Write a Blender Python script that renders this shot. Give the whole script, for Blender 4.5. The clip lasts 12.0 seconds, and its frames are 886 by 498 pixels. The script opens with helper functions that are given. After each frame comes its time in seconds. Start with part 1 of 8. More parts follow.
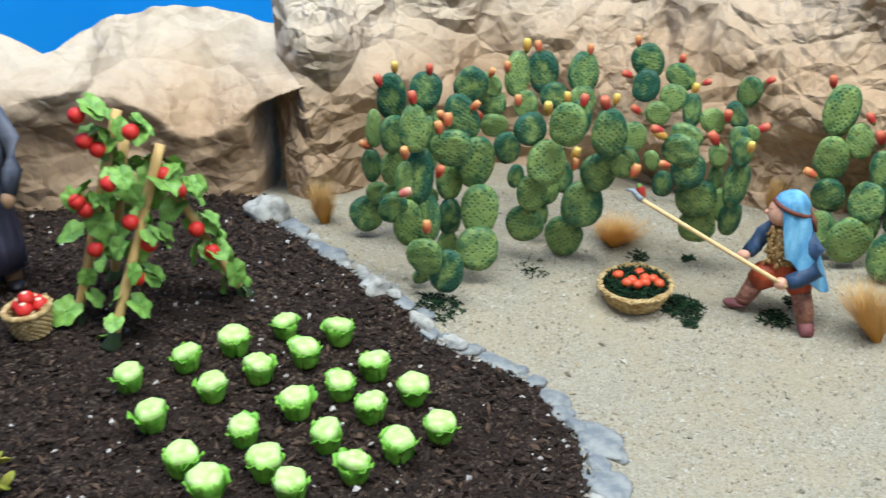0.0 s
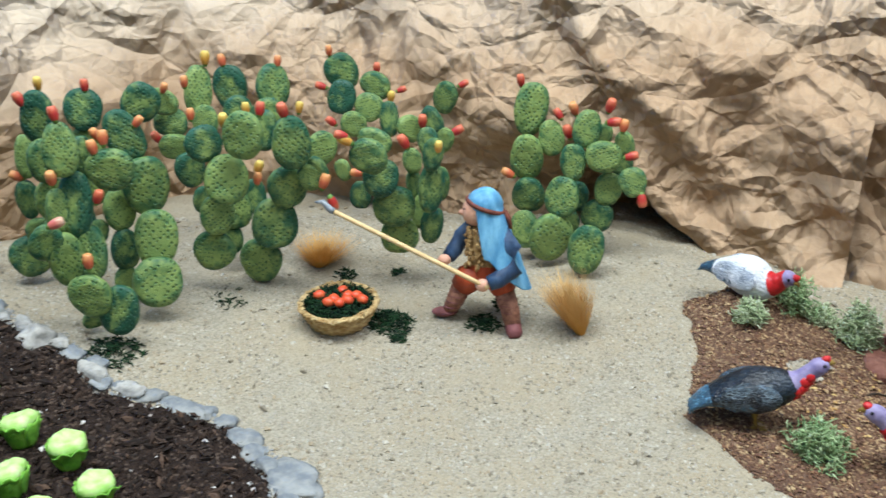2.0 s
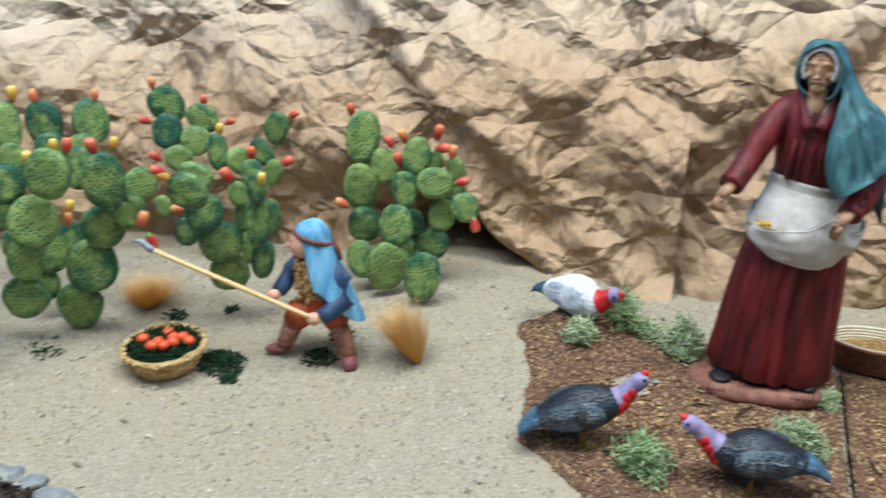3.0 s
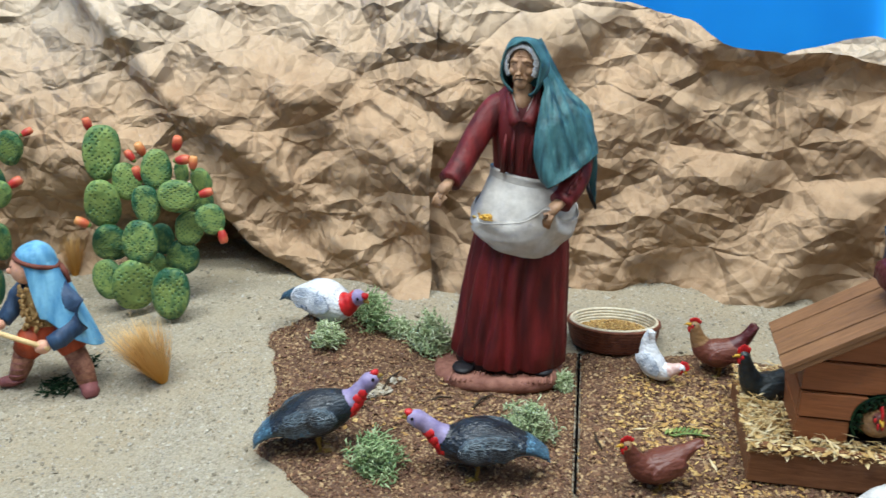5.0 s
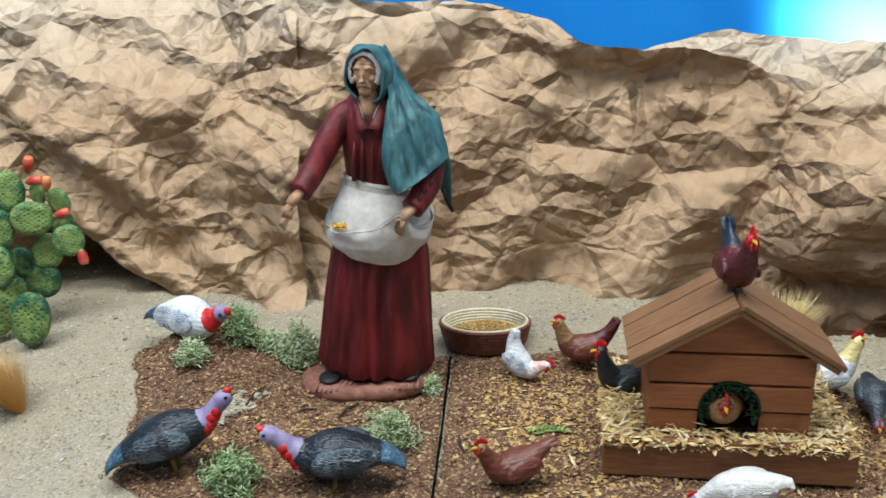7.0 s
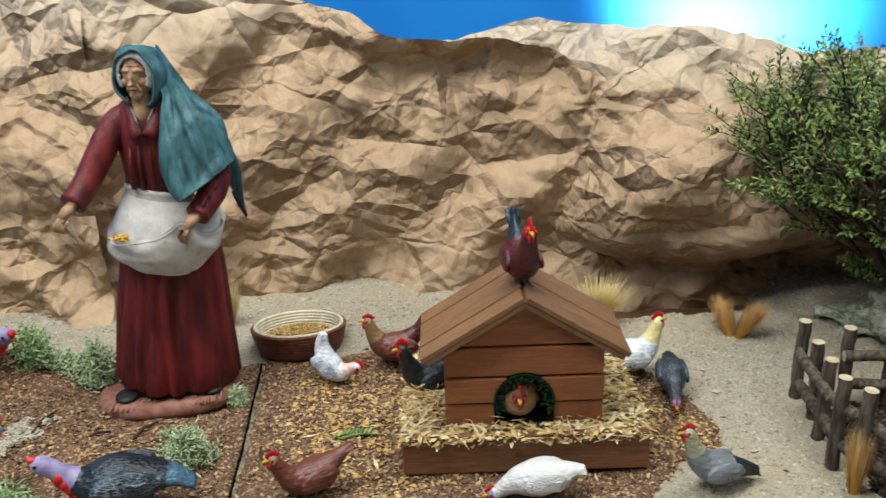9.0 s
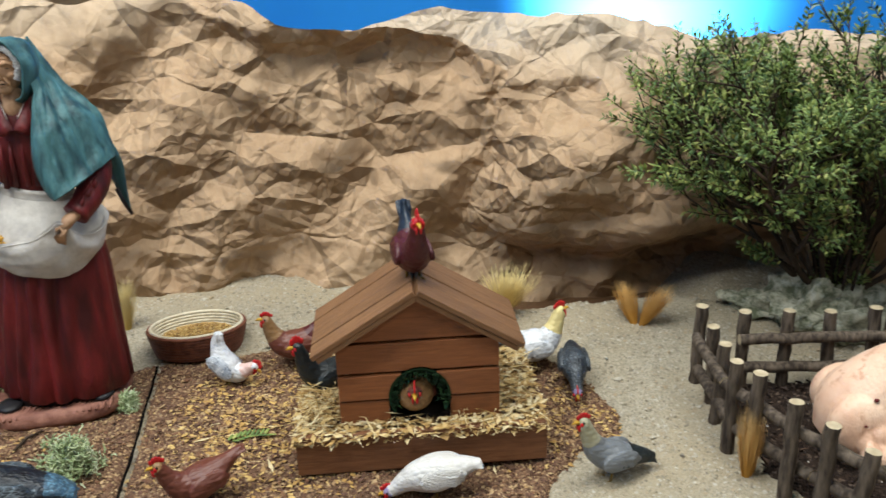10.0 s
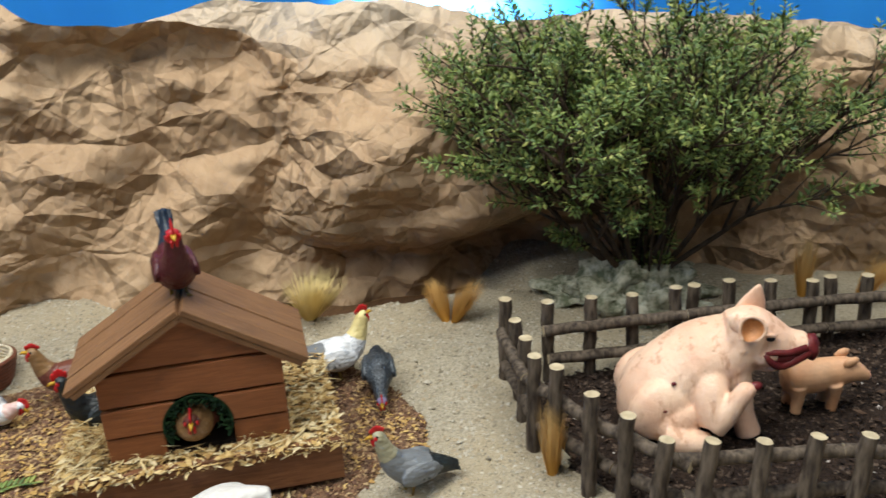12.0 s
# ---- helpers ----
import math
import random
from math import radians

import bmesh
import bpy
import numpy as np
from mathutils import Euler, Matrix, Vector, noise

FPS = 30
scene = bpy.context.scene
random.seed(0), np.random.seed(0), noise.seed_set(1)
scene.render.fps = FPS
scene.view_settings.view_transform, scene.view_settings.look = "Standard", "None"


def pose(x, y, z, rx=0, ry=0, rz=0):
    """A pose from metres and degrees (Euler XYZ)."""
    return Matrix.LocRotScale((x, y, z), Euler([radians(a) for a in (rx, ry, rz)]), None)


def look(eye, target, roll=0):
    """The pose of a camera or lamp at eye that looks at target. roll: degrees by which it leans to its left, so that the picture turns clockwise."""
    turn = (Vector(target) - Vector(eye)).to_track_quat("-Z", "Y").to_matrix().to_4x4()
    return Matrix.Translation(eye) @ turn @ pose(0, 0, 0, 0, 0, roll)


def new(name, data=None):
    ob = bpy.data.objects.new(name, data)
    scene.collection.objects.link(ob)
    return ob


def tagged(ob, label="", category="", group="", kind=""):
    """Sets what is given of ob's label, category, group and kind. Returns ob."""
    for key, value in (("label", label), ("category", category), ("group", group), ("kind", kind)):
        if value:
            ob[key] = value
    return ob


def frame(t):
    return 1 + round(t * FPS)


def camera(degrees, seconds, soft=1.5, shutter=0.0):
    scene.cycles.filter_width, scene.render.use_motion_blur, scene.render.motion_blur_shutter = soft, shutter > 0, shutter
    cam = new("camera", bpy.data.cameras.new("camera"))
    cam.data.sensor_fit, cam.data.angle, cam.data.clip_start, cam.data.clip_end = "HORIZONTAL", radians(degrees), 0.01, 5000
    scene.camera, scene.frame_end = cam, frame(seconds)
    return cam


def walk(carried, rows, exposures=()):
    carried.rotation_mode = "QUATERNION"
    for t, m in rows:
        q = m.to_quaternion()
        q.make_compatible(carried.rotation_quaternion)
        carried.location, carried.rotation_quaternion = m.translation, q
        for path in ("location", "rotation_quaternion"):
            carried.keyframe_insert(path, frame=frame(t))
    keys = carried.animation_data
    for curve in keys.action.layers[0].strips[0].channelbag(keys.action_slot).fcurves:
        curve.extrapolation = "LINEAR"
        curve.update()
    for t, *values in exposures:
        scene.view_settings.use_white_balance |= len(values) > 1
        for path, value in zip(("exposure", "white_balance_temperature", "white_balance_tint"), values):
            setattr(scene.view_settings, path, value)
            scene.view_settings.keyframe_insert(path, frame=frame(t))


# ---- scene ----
from mathutils.kdtree import KDTree

# ---- camera ----
cam = camera(53.0, 12.0, soft=1.5, shutter=0.45)
METRES, EYE, TILT, LEAN, TURN = 0.55, 0.45, -25.0, 0.0, 0.0
ROWS = [
    (0.0, 0.0, 0.0, 0.0, 0.0, 0.0, 0.0),
    (0.5, 0.0459, 0.0514, 0.0035, -3.11, -0.06, 1.06),
    (1.0, 0.0875, 0.0808, 0.0091, -6.72, 0.81, 2.62),
    (1.5, 0.1227, 0.1013, -0.0231, -10.3, 1.98, 4.14),
    (2.0, 0.1712, 0.1177, -0.0523, -13.77, 2.28, 5.88),
    (2.5, 0.2064, 0.1257, -0.0609, -16.12, 2.51, 7.2),
    (3.0, 0.2593, 0.1169, -0.0609, -21.36, 3.2, 8.97),
    (5.0, 0.4172, 0.0443, -0.0959, -31.09, 1.65, 13.42),
    (5.5, 0.4413, 0.0363, -0.0983, -32.69, 1.48, 13.96),
    (6.0, 0.458, 0.0226, -0.1029, -33.36, 1.23, 14.78),
    (6.5, 0.4895, -0.001, -0.1076, -34.26, 0.78, 15.8),
    (7.0, 0.5223, -0.0181, -0.1136, -35.24, 0.47, 16.4),
    (9.0, 0.6537, -0.0835, -0.1426, -42.52, -2.48, 19.48),
    (9.5, 0.6877, -0.093, -0.1577, -44.21, -3.49, 19.91),
    (10.0, 0.7161, -0.1096, -0.1686, -46.61, -4.27, 20.68),
    (10.5, 0.7393, -0.1137, -0.1869, -48.73, -5.37, 21.63),
    (11.0, 0.7873, -0.1095, -0.1928, -50.67, -6.18, 22.25),
    (11.5, 0.82, -0.1184, -0.2015, -53.24, -7.09, 23.04),
    (12.0, 0.8503, -0.1351, -0.2119, -56.15, -8.11, 23.78),
]
walk(cam, [(t, pose(0, 0, EYE, TILT, LEAN, TURN) @ pose(METRES * x, METRES * y, METRES * z, 90 + pitch, roll, yaw)) for t, x, y, z, yaw, pitch, roll in ROWS],
     exposures=[(0.0, 0.2, 6050, 10), (3.0, 0.15, 6100, 10), (5.0, 0.12, 6200, 10), (7.2, 0.03, 6350, 10), (9.0, 0.0, 6600, 11), (12.0, 0.0, 6950, 13)])

# ---- light: ceiling lamps of the room, and an unseen lamp added behind the hills for the glow on the painted sky ----
world = bpy.data.worlds.new("world")
scene.world = world
world.use_nodes = True
world.node_tree.nodes["Background"].inputs[0].default_value = (0.9, 0.95, 1.0, 1)
world.node_tree.nodes["Background"].inputs[1].default_value = 0.1


def area_lamp(name, eye, target, sx, sy, watts, colour):
    data = bpy.data.lights.new(name, "AREA")
    data.shape, data.size, data.size_y, data.energy, data.color = "RECTANGLE", sx, sy, watts, colour
    ob = new(name, data)
    ob.matrix_world = look(eye, target)
    return ob


LAMP = (0.94, 1.0, 0.98)
area_lamp("ceiling_lamp", (-0.4, 0.62, 1.62), (-0.38, 0.65, 0), 1.2, 0.3, 27, LAMP)
area_lamp("ceiling_lamp", (0.55, 0.42, 1.62), (0.56, 0.44, 0), 1.2, 0.3, 22, LAMP)
# unseen extra lamp, added to brighten the right side
area_lamp("ceiling_lamp", (1.25, -0.1, 1.62), (1.22, -0.08, 0), 1.2, 0.3, 14, LAMP)
area_lamp("ceiling_lamp", (0.1, -1.2, 1.62), (0.3, -0.6, 0), 1.2, 0.3, 9, LAMP)
# unseen spot, added to whiten a patch of the sky board
spot = bpy.data.lights.new("sky_glow_spot", "SPOT")
spot.energy, spot.spot_size, spot.spot_blend, spot.shadow_soft_size, spot.color = 75.0, radians(100), 1.0, 0.03, (0.9, 0.98, 1.0)
new("sky_glow_spot", spot).matrix_world = look((1.63, 0.6, 0.16), (1.87, 0.69, 0.23))


# ---- materials ----
def srgb(r, g, b):
    return tuple((c / 12.92 if c <= 0.04045 else ((c + 0.055) / 1.055) ** 2.4) for c in (r / 255, g / 255, b / 255)) + (1.0,)


class Nodes:
    """A material's node tree with short ways to add nodes."""

    def __init__(self, name):
        self.mat = bpy.data.materials.new(name)
        self.mat.use_nodes = True
        self.tree = self.mat.node_tree
        self.bsdf = self.tree.nodes["Principled BSDF"]
        self.coord = self.tree.nodes.new("ShaderNodeTexCoord")

    def add(self, kind, **inputs):
        node = self.tree.nodes.new(kind)
        for key, value in inputs.items():
            self.put(node.inputs[key.replace("_", " ")], value)
        return node

    def put(self, socket, value):
        if isinstance(value, bpy.types.NodeSocket):
            self.tree.links.new(value, socket)
        else:
            socket.default_value = value

    def noise(self, scale, detail=4.0, rough=0.6, where="Object", vector=None):
        return self.add("ShaderNodeTexNoise", Vector=vector or self.coord.outputs[where], Scale=scale, Detail=detail, Roughness=rough).outputs["Fac"]

    def ramp(self, fac, lo, hi):
        return self.add("ShaderNodeMapRange", Value=fac, From_Min=lo, From_Max=hi).outputs["Result"]

    def mix(self, fac, a, b, blend="MIX"):
        node = self.tree.nodes.new("ShaderNodeMix")
        node.data_type, node.blend_type = "RGBA", blend
        self.put(node.inputs[0], fac), self.put(node.inputs[6], a), self.put(node.inputs[7], b)
        return node.outputs[2]

    def math(self, op, a, b=0.0):
        node = self.tree.nodes.new("ShaderNodeMath")
        node.operation = op
        self.put(node.inputs[0], a), self.put(node.inputs[1], b)
        return node.outputs[0]

    def island(self):
        return self.add("ShaderNodeNewGeometry").outputs["Random Per Island"]

    def object_random(self):
        return self.add("ShaderNodeObjectInfo").outputs["Random"]

    def done(self, colour, rough=0.8, height=None, strength=0.3, distance=0.001, spec=0.3):
        self.put(self.bsdf.inputs["Base Color"], colour)
        self.put(self.bsdf.inputs["Roughness"], rough)
        self.bsdf.inputs["Specular IOR Level"].default_value = spec
        if height is not None:
            bump = self.add("ShaderNodeBump", Strength=strength, Distance=distance, Height=height)
            self.tree.links.new(bump.outputs["Normal"], self.bsdf.inputs["Normal"])
        return self.mat


def plain(name, a, b, scale=60, rough=0.75, bump=0.3, fine=400, spec=0.3, distance=0.0006, lo=0.35, hi=0.65):
    """Two tones mixed by a broad noise, with a fine grain in colour and relief."""
    n = Nodes(name)
    grain = n.noise(fine, 3)
    tone = n.mix(n.ramp(n.noise(scale, 5), lo, hi), a, b)
    tone = n.mix(n.ramp(grain, 0.3, 0.8), tone, n.mix(0.25, tone, (0.01, 0.01, 0.01, 1)))
    return n.done(tone, rough, grain, bump, distance, spec)


def islands(name, colours, rough=0.85, fine=500):
    """Loose bits: each takes one of the colours."""
    n = Nodes(name)
    ramp = n.tree.nodes.new("ShaderNodeValToRGB")
    ramp.color_ramp.interpolation = "CONSTANT"
    while len(ramp.color_ramp.elements) < len(colours):
        ramp.color_ramp.elements.new(0.5)
    for i, (e, c) in enumerate(zip(ramp.color_ramp.elements, colours)):
        e.position, e.color = i / len(colours), c
    n.put(ramp.inputs[0], n.island())
    grain = n.noise(fine, 3)
    tone = n.mix(n.ramp(grain, 0.3, 0.75), ramp.outputs[0], n.mix(0.3, ramp.outputs[0], (0.02, 0.015, 0.01, 1)))
    return n.done(tone, rough, grain, 0.3, 0.0005, 0.2)


def paper_material(name, lo, hi, amount=0.6, drift=0.0, relief=1.0):
    """Kraft paper with fine creases; above lo..hi a pale tone stands for spray and, on the left hills, painted-in
    light; it fades along x by drift.
    """
    n = Nodes(name)
    place = n.coord.outputs["Object"]
    tone = n.mix(n.ramp(n.noise(5, 4), 0.3, 0.7), srgb(168, 139, 110), srgb(184, 156, 126))
    tone = n.mix(n.ramp(n.noise(60, 6), 0.45, 0.8), tone, srgb(156, 126, 97))
    axes = n.add("ShaderNodeSeparateXYZ", Vector=place).outputs
    edge = n.math("ADD", n.math("SUBTRACT", axes[2], n.math("MULTIPLY", axes[0], drift)), n.math("MULTIPLY", n.noise(14, 5), 0.08))
    tone = n.mix(n.math("MULTIPLY", n.ramp(edge, lo, hi), amount), tone, srgb(206, 193, 174))
    heights = n.math("MULTIPLY", n.noise(900, 4), 0.0002)
    bent = n.add("ShaderNodeVectorMath")
    n.put(bent.inputs[0], place), n.put(bent.inputs[1], n.math("MULTIPLY", n.noise(16, 2), 0.02))
    crush = n.ramp(n.noise(6.5, 2), 0.35, 0.62)
    for scale, slope, turn, stretch in ((9.0, 0.55, (0.3, 0.5, 0.2), (1.0, 1.0, 1.25)), (19.0, -0.6, (0.9, -0.7, 0.7), (1.0, 1.0, 1.35)), (40.0, 0.46, (-0.5, 0.9, 0.1), (1.0, 1.2, 1.0)), (85.0, -0.32, (0.2, -0.8, 0.5), (1.0, 1.0, 1.0))):
        laid = n.add("ShaderNodeMapping", Vector=bent.outputs[0], Rotation=turn, Scale=stretch).outputs[0]
        cell = n.add("ShaderNodeTexVoronoi", Vector=laid, Scale=scale)
        cell.feature = "DISTANCE_TO_EDGE"
        lift = n.math("MULTIPLY", cell.outputs["Distance"], slope / scale)
        if scale > 10:
            lift = n.math("MULTIPLY", lift, n.math("ADD", n.math("MULTIPLY", crush, 0.75), 0.3))
        heights = n.math("ADD", heights, lift)
    return n.done(tone, 0.75, heights, relief, 1.0, 0.22)


def pad_material():
    """Painted cactus pads: dark dimples in staggered rows on a brushed yellow-green face, the rim dark blue-green."""
    n = Nodes("cactus_paint")
    place = n.coord.outputs["Object"]
    rand = n.object_random()
    shift = n.add("ShaderNodeVectorMath")
    n.put(shift.inputs[0], place), n.put(shift.inputs[1], n.math("MULTIPLY", rand, 30.0))
    blot = n.noise(3.0, 4, vector=shift.outputs[0])
    wavy = n.add("ShaderNodeVectorMath")
    n.put(wavy.inputs[0], n.add("ShaderNodeMapping", Vector=place, Rotation=(0.0, radians(45), 0.0), Scale=(0.9, 0.12, 1.15)).outputs[0])
    n.put(wavy.inputs[1], n.math("MULTIPLY", n.noise(4.0, 2, vector=shift.outputs[0]), 0.10))
    cell = n.add("ShaderNodeTexVoronoi", Vector=wavy.outputs[0], Scale=9.5, Randomness=0.3).outputs["Distance"]
    dimple = n.ramp(cell, 0.34, 0.16)
    axes = n.add("ShaderNodeSeparateXYZ", Vector=place).outputs
    away = n.math("SQRT", n.math("ADD", n.math("MULTIPLY", axes[0], axes[0]), n.math("MULTIPLY", axes[2], axes[2])))
    bare = n.math("SUBTRACT", n.math("ADD", blot, n.math("MULTIPLY", rand, 0.30)), n.math("MULTIPLY", away, 0.55))
    deep = n.mix(rand, srgb(34, 78, 60), srgb(46, 94, 60))
    face = n.mix(n.noise(6.0, 3, vector=shift.outputs[0]), srgb(90, 124, 70), srgb(150, 166, 92))
    tone = n.mix(n.ramp(bare, 0.3, 0.58), deep, face)
    tone = n.mix(n.math("MULTIPLY", dimple, 0.68), tone, srgb(34, 82, 56))
    tone = n.mix(n.math("MULTIPLY", n.ramp(n.noise(2.2, 3, vector=shift.outputs[0]), 0.6, 0.8), 0.45), tone, srgb(52, 108, 82))
    height = n.math("SUBTRACT", n.math("MULTIPLY", n.noise(30, 3), 0.25), dimple)
    return n.done(tone, 0.5, height, 0.8, 0.0016, 0.35)


def feather_material(name, dark, light, scale=150, amount=0.6, rough=0.42):
    """Painted feathers: a dark coat with light dry-brushed barbs that run along the bird."""
    n = Nodes(name)
    stretch = n.add("ShaderNodeMapping", Vector=n.coord.outputs["Object"], Scale=(0.28, 1.0, 0.8))
    barbs = n.add("ShaderNodeTexNoise", Vector=stretch.outputs[0], Scale=scale * 4.2, Detail=3.0, Roughness=0.6).outputs["Fac"]
    cell = n.add("ShaderNodeTexVoronoi", Vector=n.add("ShaderNodeMapping", Vector=n.coord.outputs["Object"], Scale=(0.6, 1.0, 1.0)).outputs[0], Scale=scale * 1.9)
    rows = n.ramp(cell.outputs["Distance"], 0.25, 0.6)
    brush = n.math("MULTIPLY", n.math("MULTIPLY", n.ramp(barbs, 0.5, 0.66), rows), n.math("MULTIPLY", n.ramp(n.noise(60, 4), 0.36, 0.62), amount))
    tone = n.mix(n.ramp(n.noise(45, 3), 0.4, 0.7), dark, n.mix(0.2, dark, light))
    tone = n.mix(brush, tone, light)
    height = n.math("SUBTRACT", n.math("MULTIPLY", barbs, 0.5), cell.outputs["Distance"])
    return n.done(tone, rough, height, 0.6, 0.0012, 0.45)


def scalloped_material(name, dark, mid, light, scale=150, amount=0.8):
    """Painted wing feathers: overlapping rows with dry-brushed pale edges on a dark glossy coat."""
    n = Nodes(name)
    place = n.add("ShaderNodeMapping", Vector=n.coord.outputs["Object"], Scale=(0.34, 1.0, 1.3)).outputs[0]
    cell = n.add("ShaderNodeTexVoronoi", Vector=place, Scale=scale)
    rim = n.add("ShaderNodeTexVoronoi", Vector=place, Scale=scale)
    rim.feature = "DISTANCE_TO_EDGE"
    barbs = n.add("ShaderNodeTexNoise", Vector=n.add("ShaderNodeMapping", Vector=n.coord.outputs["Object"], Scale=(0.3, 1.0, 1.0)).outputs[0], Scale=scale * 5, Detail=3.0).outputs["Fac"]
    tone = n.mix(n.ramp(n.noise(50, 4), 0.4, 0.65), dark, mid)
    edge = n.math("MULTIPLY", n.ramp(rim.outputs["Distance"], 0.16, 0.02), n.ramp(n.noise(70, 4), 0.4, 0.62))
    brushed = n.math("MULTIPLY", n.ramp(barbs, 0.5, 0.68), n.math("MULTIPLY", n.ramp(n.noise(80, 3), 0.42, 0.62), 0.6))
    tone = n.mix(n.math("MULTIPLY", n.math("MAXIMUM", edge, brushed), amount), tone, light)
    height = n.math("ADD", n.math("MULTIPLY", n.ramp(rim.outputs["Distance"], 0.0, 0.15), 0.8), n.math("MULTIPLY", barbs, 0.4))
    return n.done(tone, 0.38, height, 0.6, 0.0011, 0.5)


def wood_material(name, a, b, rough=0.55, along=(6, 60, 60), scale=8.0):
    n = Nodes(name)
    stretch = n.add("ShaderNodeMapping", Vector=n.coord.outputs["Object"], Scale=along)
    grain = n.add("ShaderNodeTexNoise", Vector=stretch.outputs[0], Scale=scale, Detail=6.0, Roughness=0.65, Distortion=0.6).outputs["Fac"]
    tone = n.mix(n.ramp(grain, 0.35, 0.68), a, b)
    tone = n.mix(n.math("MULTIPLY", n.object_random(), 0.35), tone, n.mix(0.5, tone, (0.02, 0.01, 0.005, 1)))
    tone = n.mix(n.ramp(n.noise(35, 5), 0.55, 0.8), tone, n.mix(0.35, tone, (0.03, 0.015, 0.008, 1)))
    return n.done(tone, rough, grain, 0.35, 0.0008, 0.35)


def cloth_paint(name, a, b, fold_scale=40, rough=0.55):
    n = Nodes(name)
    stretch = n.add("ShaderNodeMapping", Vector=n.coord.outputs["Object"], Scale=(1.0, 1.0, 0.16))
    streak = n.add("ShaderNodeTexNoise", Vector=stretch.outputs[0], Scale=fold_scale * 2.2, Detail=4.0).outputs["Fac"]
    tone = n.mix(n.ramp(streak, 0.35, 0.65), a, b)
    tone = n.mix(n.ramp(n.noise(300, 3), 0.45, 0.8), tone, n.mix(0.3, tone, a))
    wrinkle = n.noise(70, 5, vector=n.add("ShaderNodeMapping", Vector=n.coord.outputs["Object"], Rotation=(0.3, 0.5, 0.2), Scale=(1.0, 1.0, 0.45)).outputs[0])
    return n.done(tone, rough, n.math("ADD", n.math("MULTIPLY", wrinkle, 2.2), n.math("ADD", n.math("MULTIPLY", streak, 0.6), n.math("MULTIPLY", n.noise(500, 3), 0.15))), 0.6, 0.002, 0.35)


def grains(name, colours, scale, rough=0.95, bump=0.9, distance=0.002):
    """Packed grains, each cell with its own tone."""
    n = Nodes(name)
    cell = n.add("ShaderNodeTexVoronoi", Vector=n.coord.outputs["Object"], Scale=scale)
    value = n.add("ShaderNodeSeparateColor", Color=cell.outputs["Color"]).outputs[0]
    broad = n.noise(11, 5)
    tone = n.mix(n.ramp(value, 0.1, 0.9), colours[0], colours[1])
    tone = n.mix(n.ramp(value, 0.86, 0.9), tone, colours[2])
    tone = n.mix(n.math("MULTIPLY", n.ramp(broad, 0.4, 0.65), 0.55), tone, colours[3])
    height = n.math("SUBTRACT", n.math("MULTIPLY", n.noise(scale * 0.4, 4), 0.8), cell.outputs["Distance"])
    return n.done(tone, rough, height, bump, distance, 0.15)


# pale tops on the left: spray plus brighter light painted into the colour
PAPER = paper_material("kraft_paper", 0.2, 0.32, 0.65, 0.13)
PAPER_PALE = paper_material("kraft_paper_sprayed_pale", 0.25, 0.32)
PAPER_WHITE = paper_material("kraft_paper_spray_and_light", 0.18, 0.26, 0.6, 0.0, 0.5)
SAND = grains("sand_ground", [srgb(148, 140, 122), srgb(172, 163, 145), srgb(140, 130, 113), srgb(164, 149, 122)], 620, 0.95, 0.8, 0.0015)
SAND_BITS = islands("sand_grains", [srgb(174, 165, 147), srgb(154, 145, 127), srgb(190, 182, 166), srgb(138, 129, 112), srgb(170, 154, 129), srgb(182, 174, 158)])
BORDER_BITS = islands("border_gravel", [srgb(140, 144, 148), srgb(164, 164, 160), srgb(122, 128, 134), srgb(176, 172, 162), srgb(150, 150, 148)])
MULCH = grains("mulch_ground", [srgb(34, 26, 22), srgb(62, 49, 41), srgb(98, 83, 72), srgb(42, 32, 28)], 420, 0.95, 1.0, 0.003)
MULCH_BITS = islands("mulch_chips", [srgb(48, 37, 31), srgb(34, 26, 22), srgb(66, 51, 42), srgb(52, 41, 35), srgb(90, 70, 57), srgb(40, 31, 27), srgb(58, 45, 38)])
PERLITE = islands("perlite", [srgb(214, 208, 200), srgb(176, 164, 156), srgb(196, 188, 182)])
GRIT = grains("grit_ground", [srgb(88, 64, 52), srgb(140, 110, 86), srgb(178, 150, 114), srgb(98, 74, 60)], 520, 0.95, 1.0, 0.002)
GRIT_BITS = islands("grit_flakes", [srgb(120, 86, 66), srgb(94, 68, 54), srgb(164, 132, 98), srgb(138, 104, 78), srgb(112, 82, 68), srgb(182, 154, 116)])
HUSKS = islands("grain_husks", [srgb(196, 160, 98), srgb(210, 178, 116), srgb(180, 142, 84), srgb(168, 134, 90)])
STRAW = islands("straw", [srgb(204, 174, 118), srgb(184, 150, 94), srgb(218, 194, 144), srgb(164, 130, 82), srgb(226, 208, 166)])
CACTUS = pad_material()


def fruit_material(name, side, crown):
    """Prickly pear fruit: blotched skin with a paler crown."""
    n = Nodes("cactus_fruit_" + name)
    height = n.add("ShaderNodeSeparateXYZ", Vector=n.coord.outputs["Object"]).outputs[2]
    blush = n.noise(160, 3)
    tone = n.mix(n.ramp(n.math("ADD", height, n.math("MULTIPLY", blush, 0.008)), 0.013, 0.021), side, crown)
    tone = n.mix(n.math("MULTIPLY", n.ramp(blush, 0.5, 0.75), 0.5), tone, n.mix(0.5, side, srgb(110, 130, 70)))
    return n.done(tone, 0.42, n.noise(500, 3), 0.25, 0.0006, 0.45)


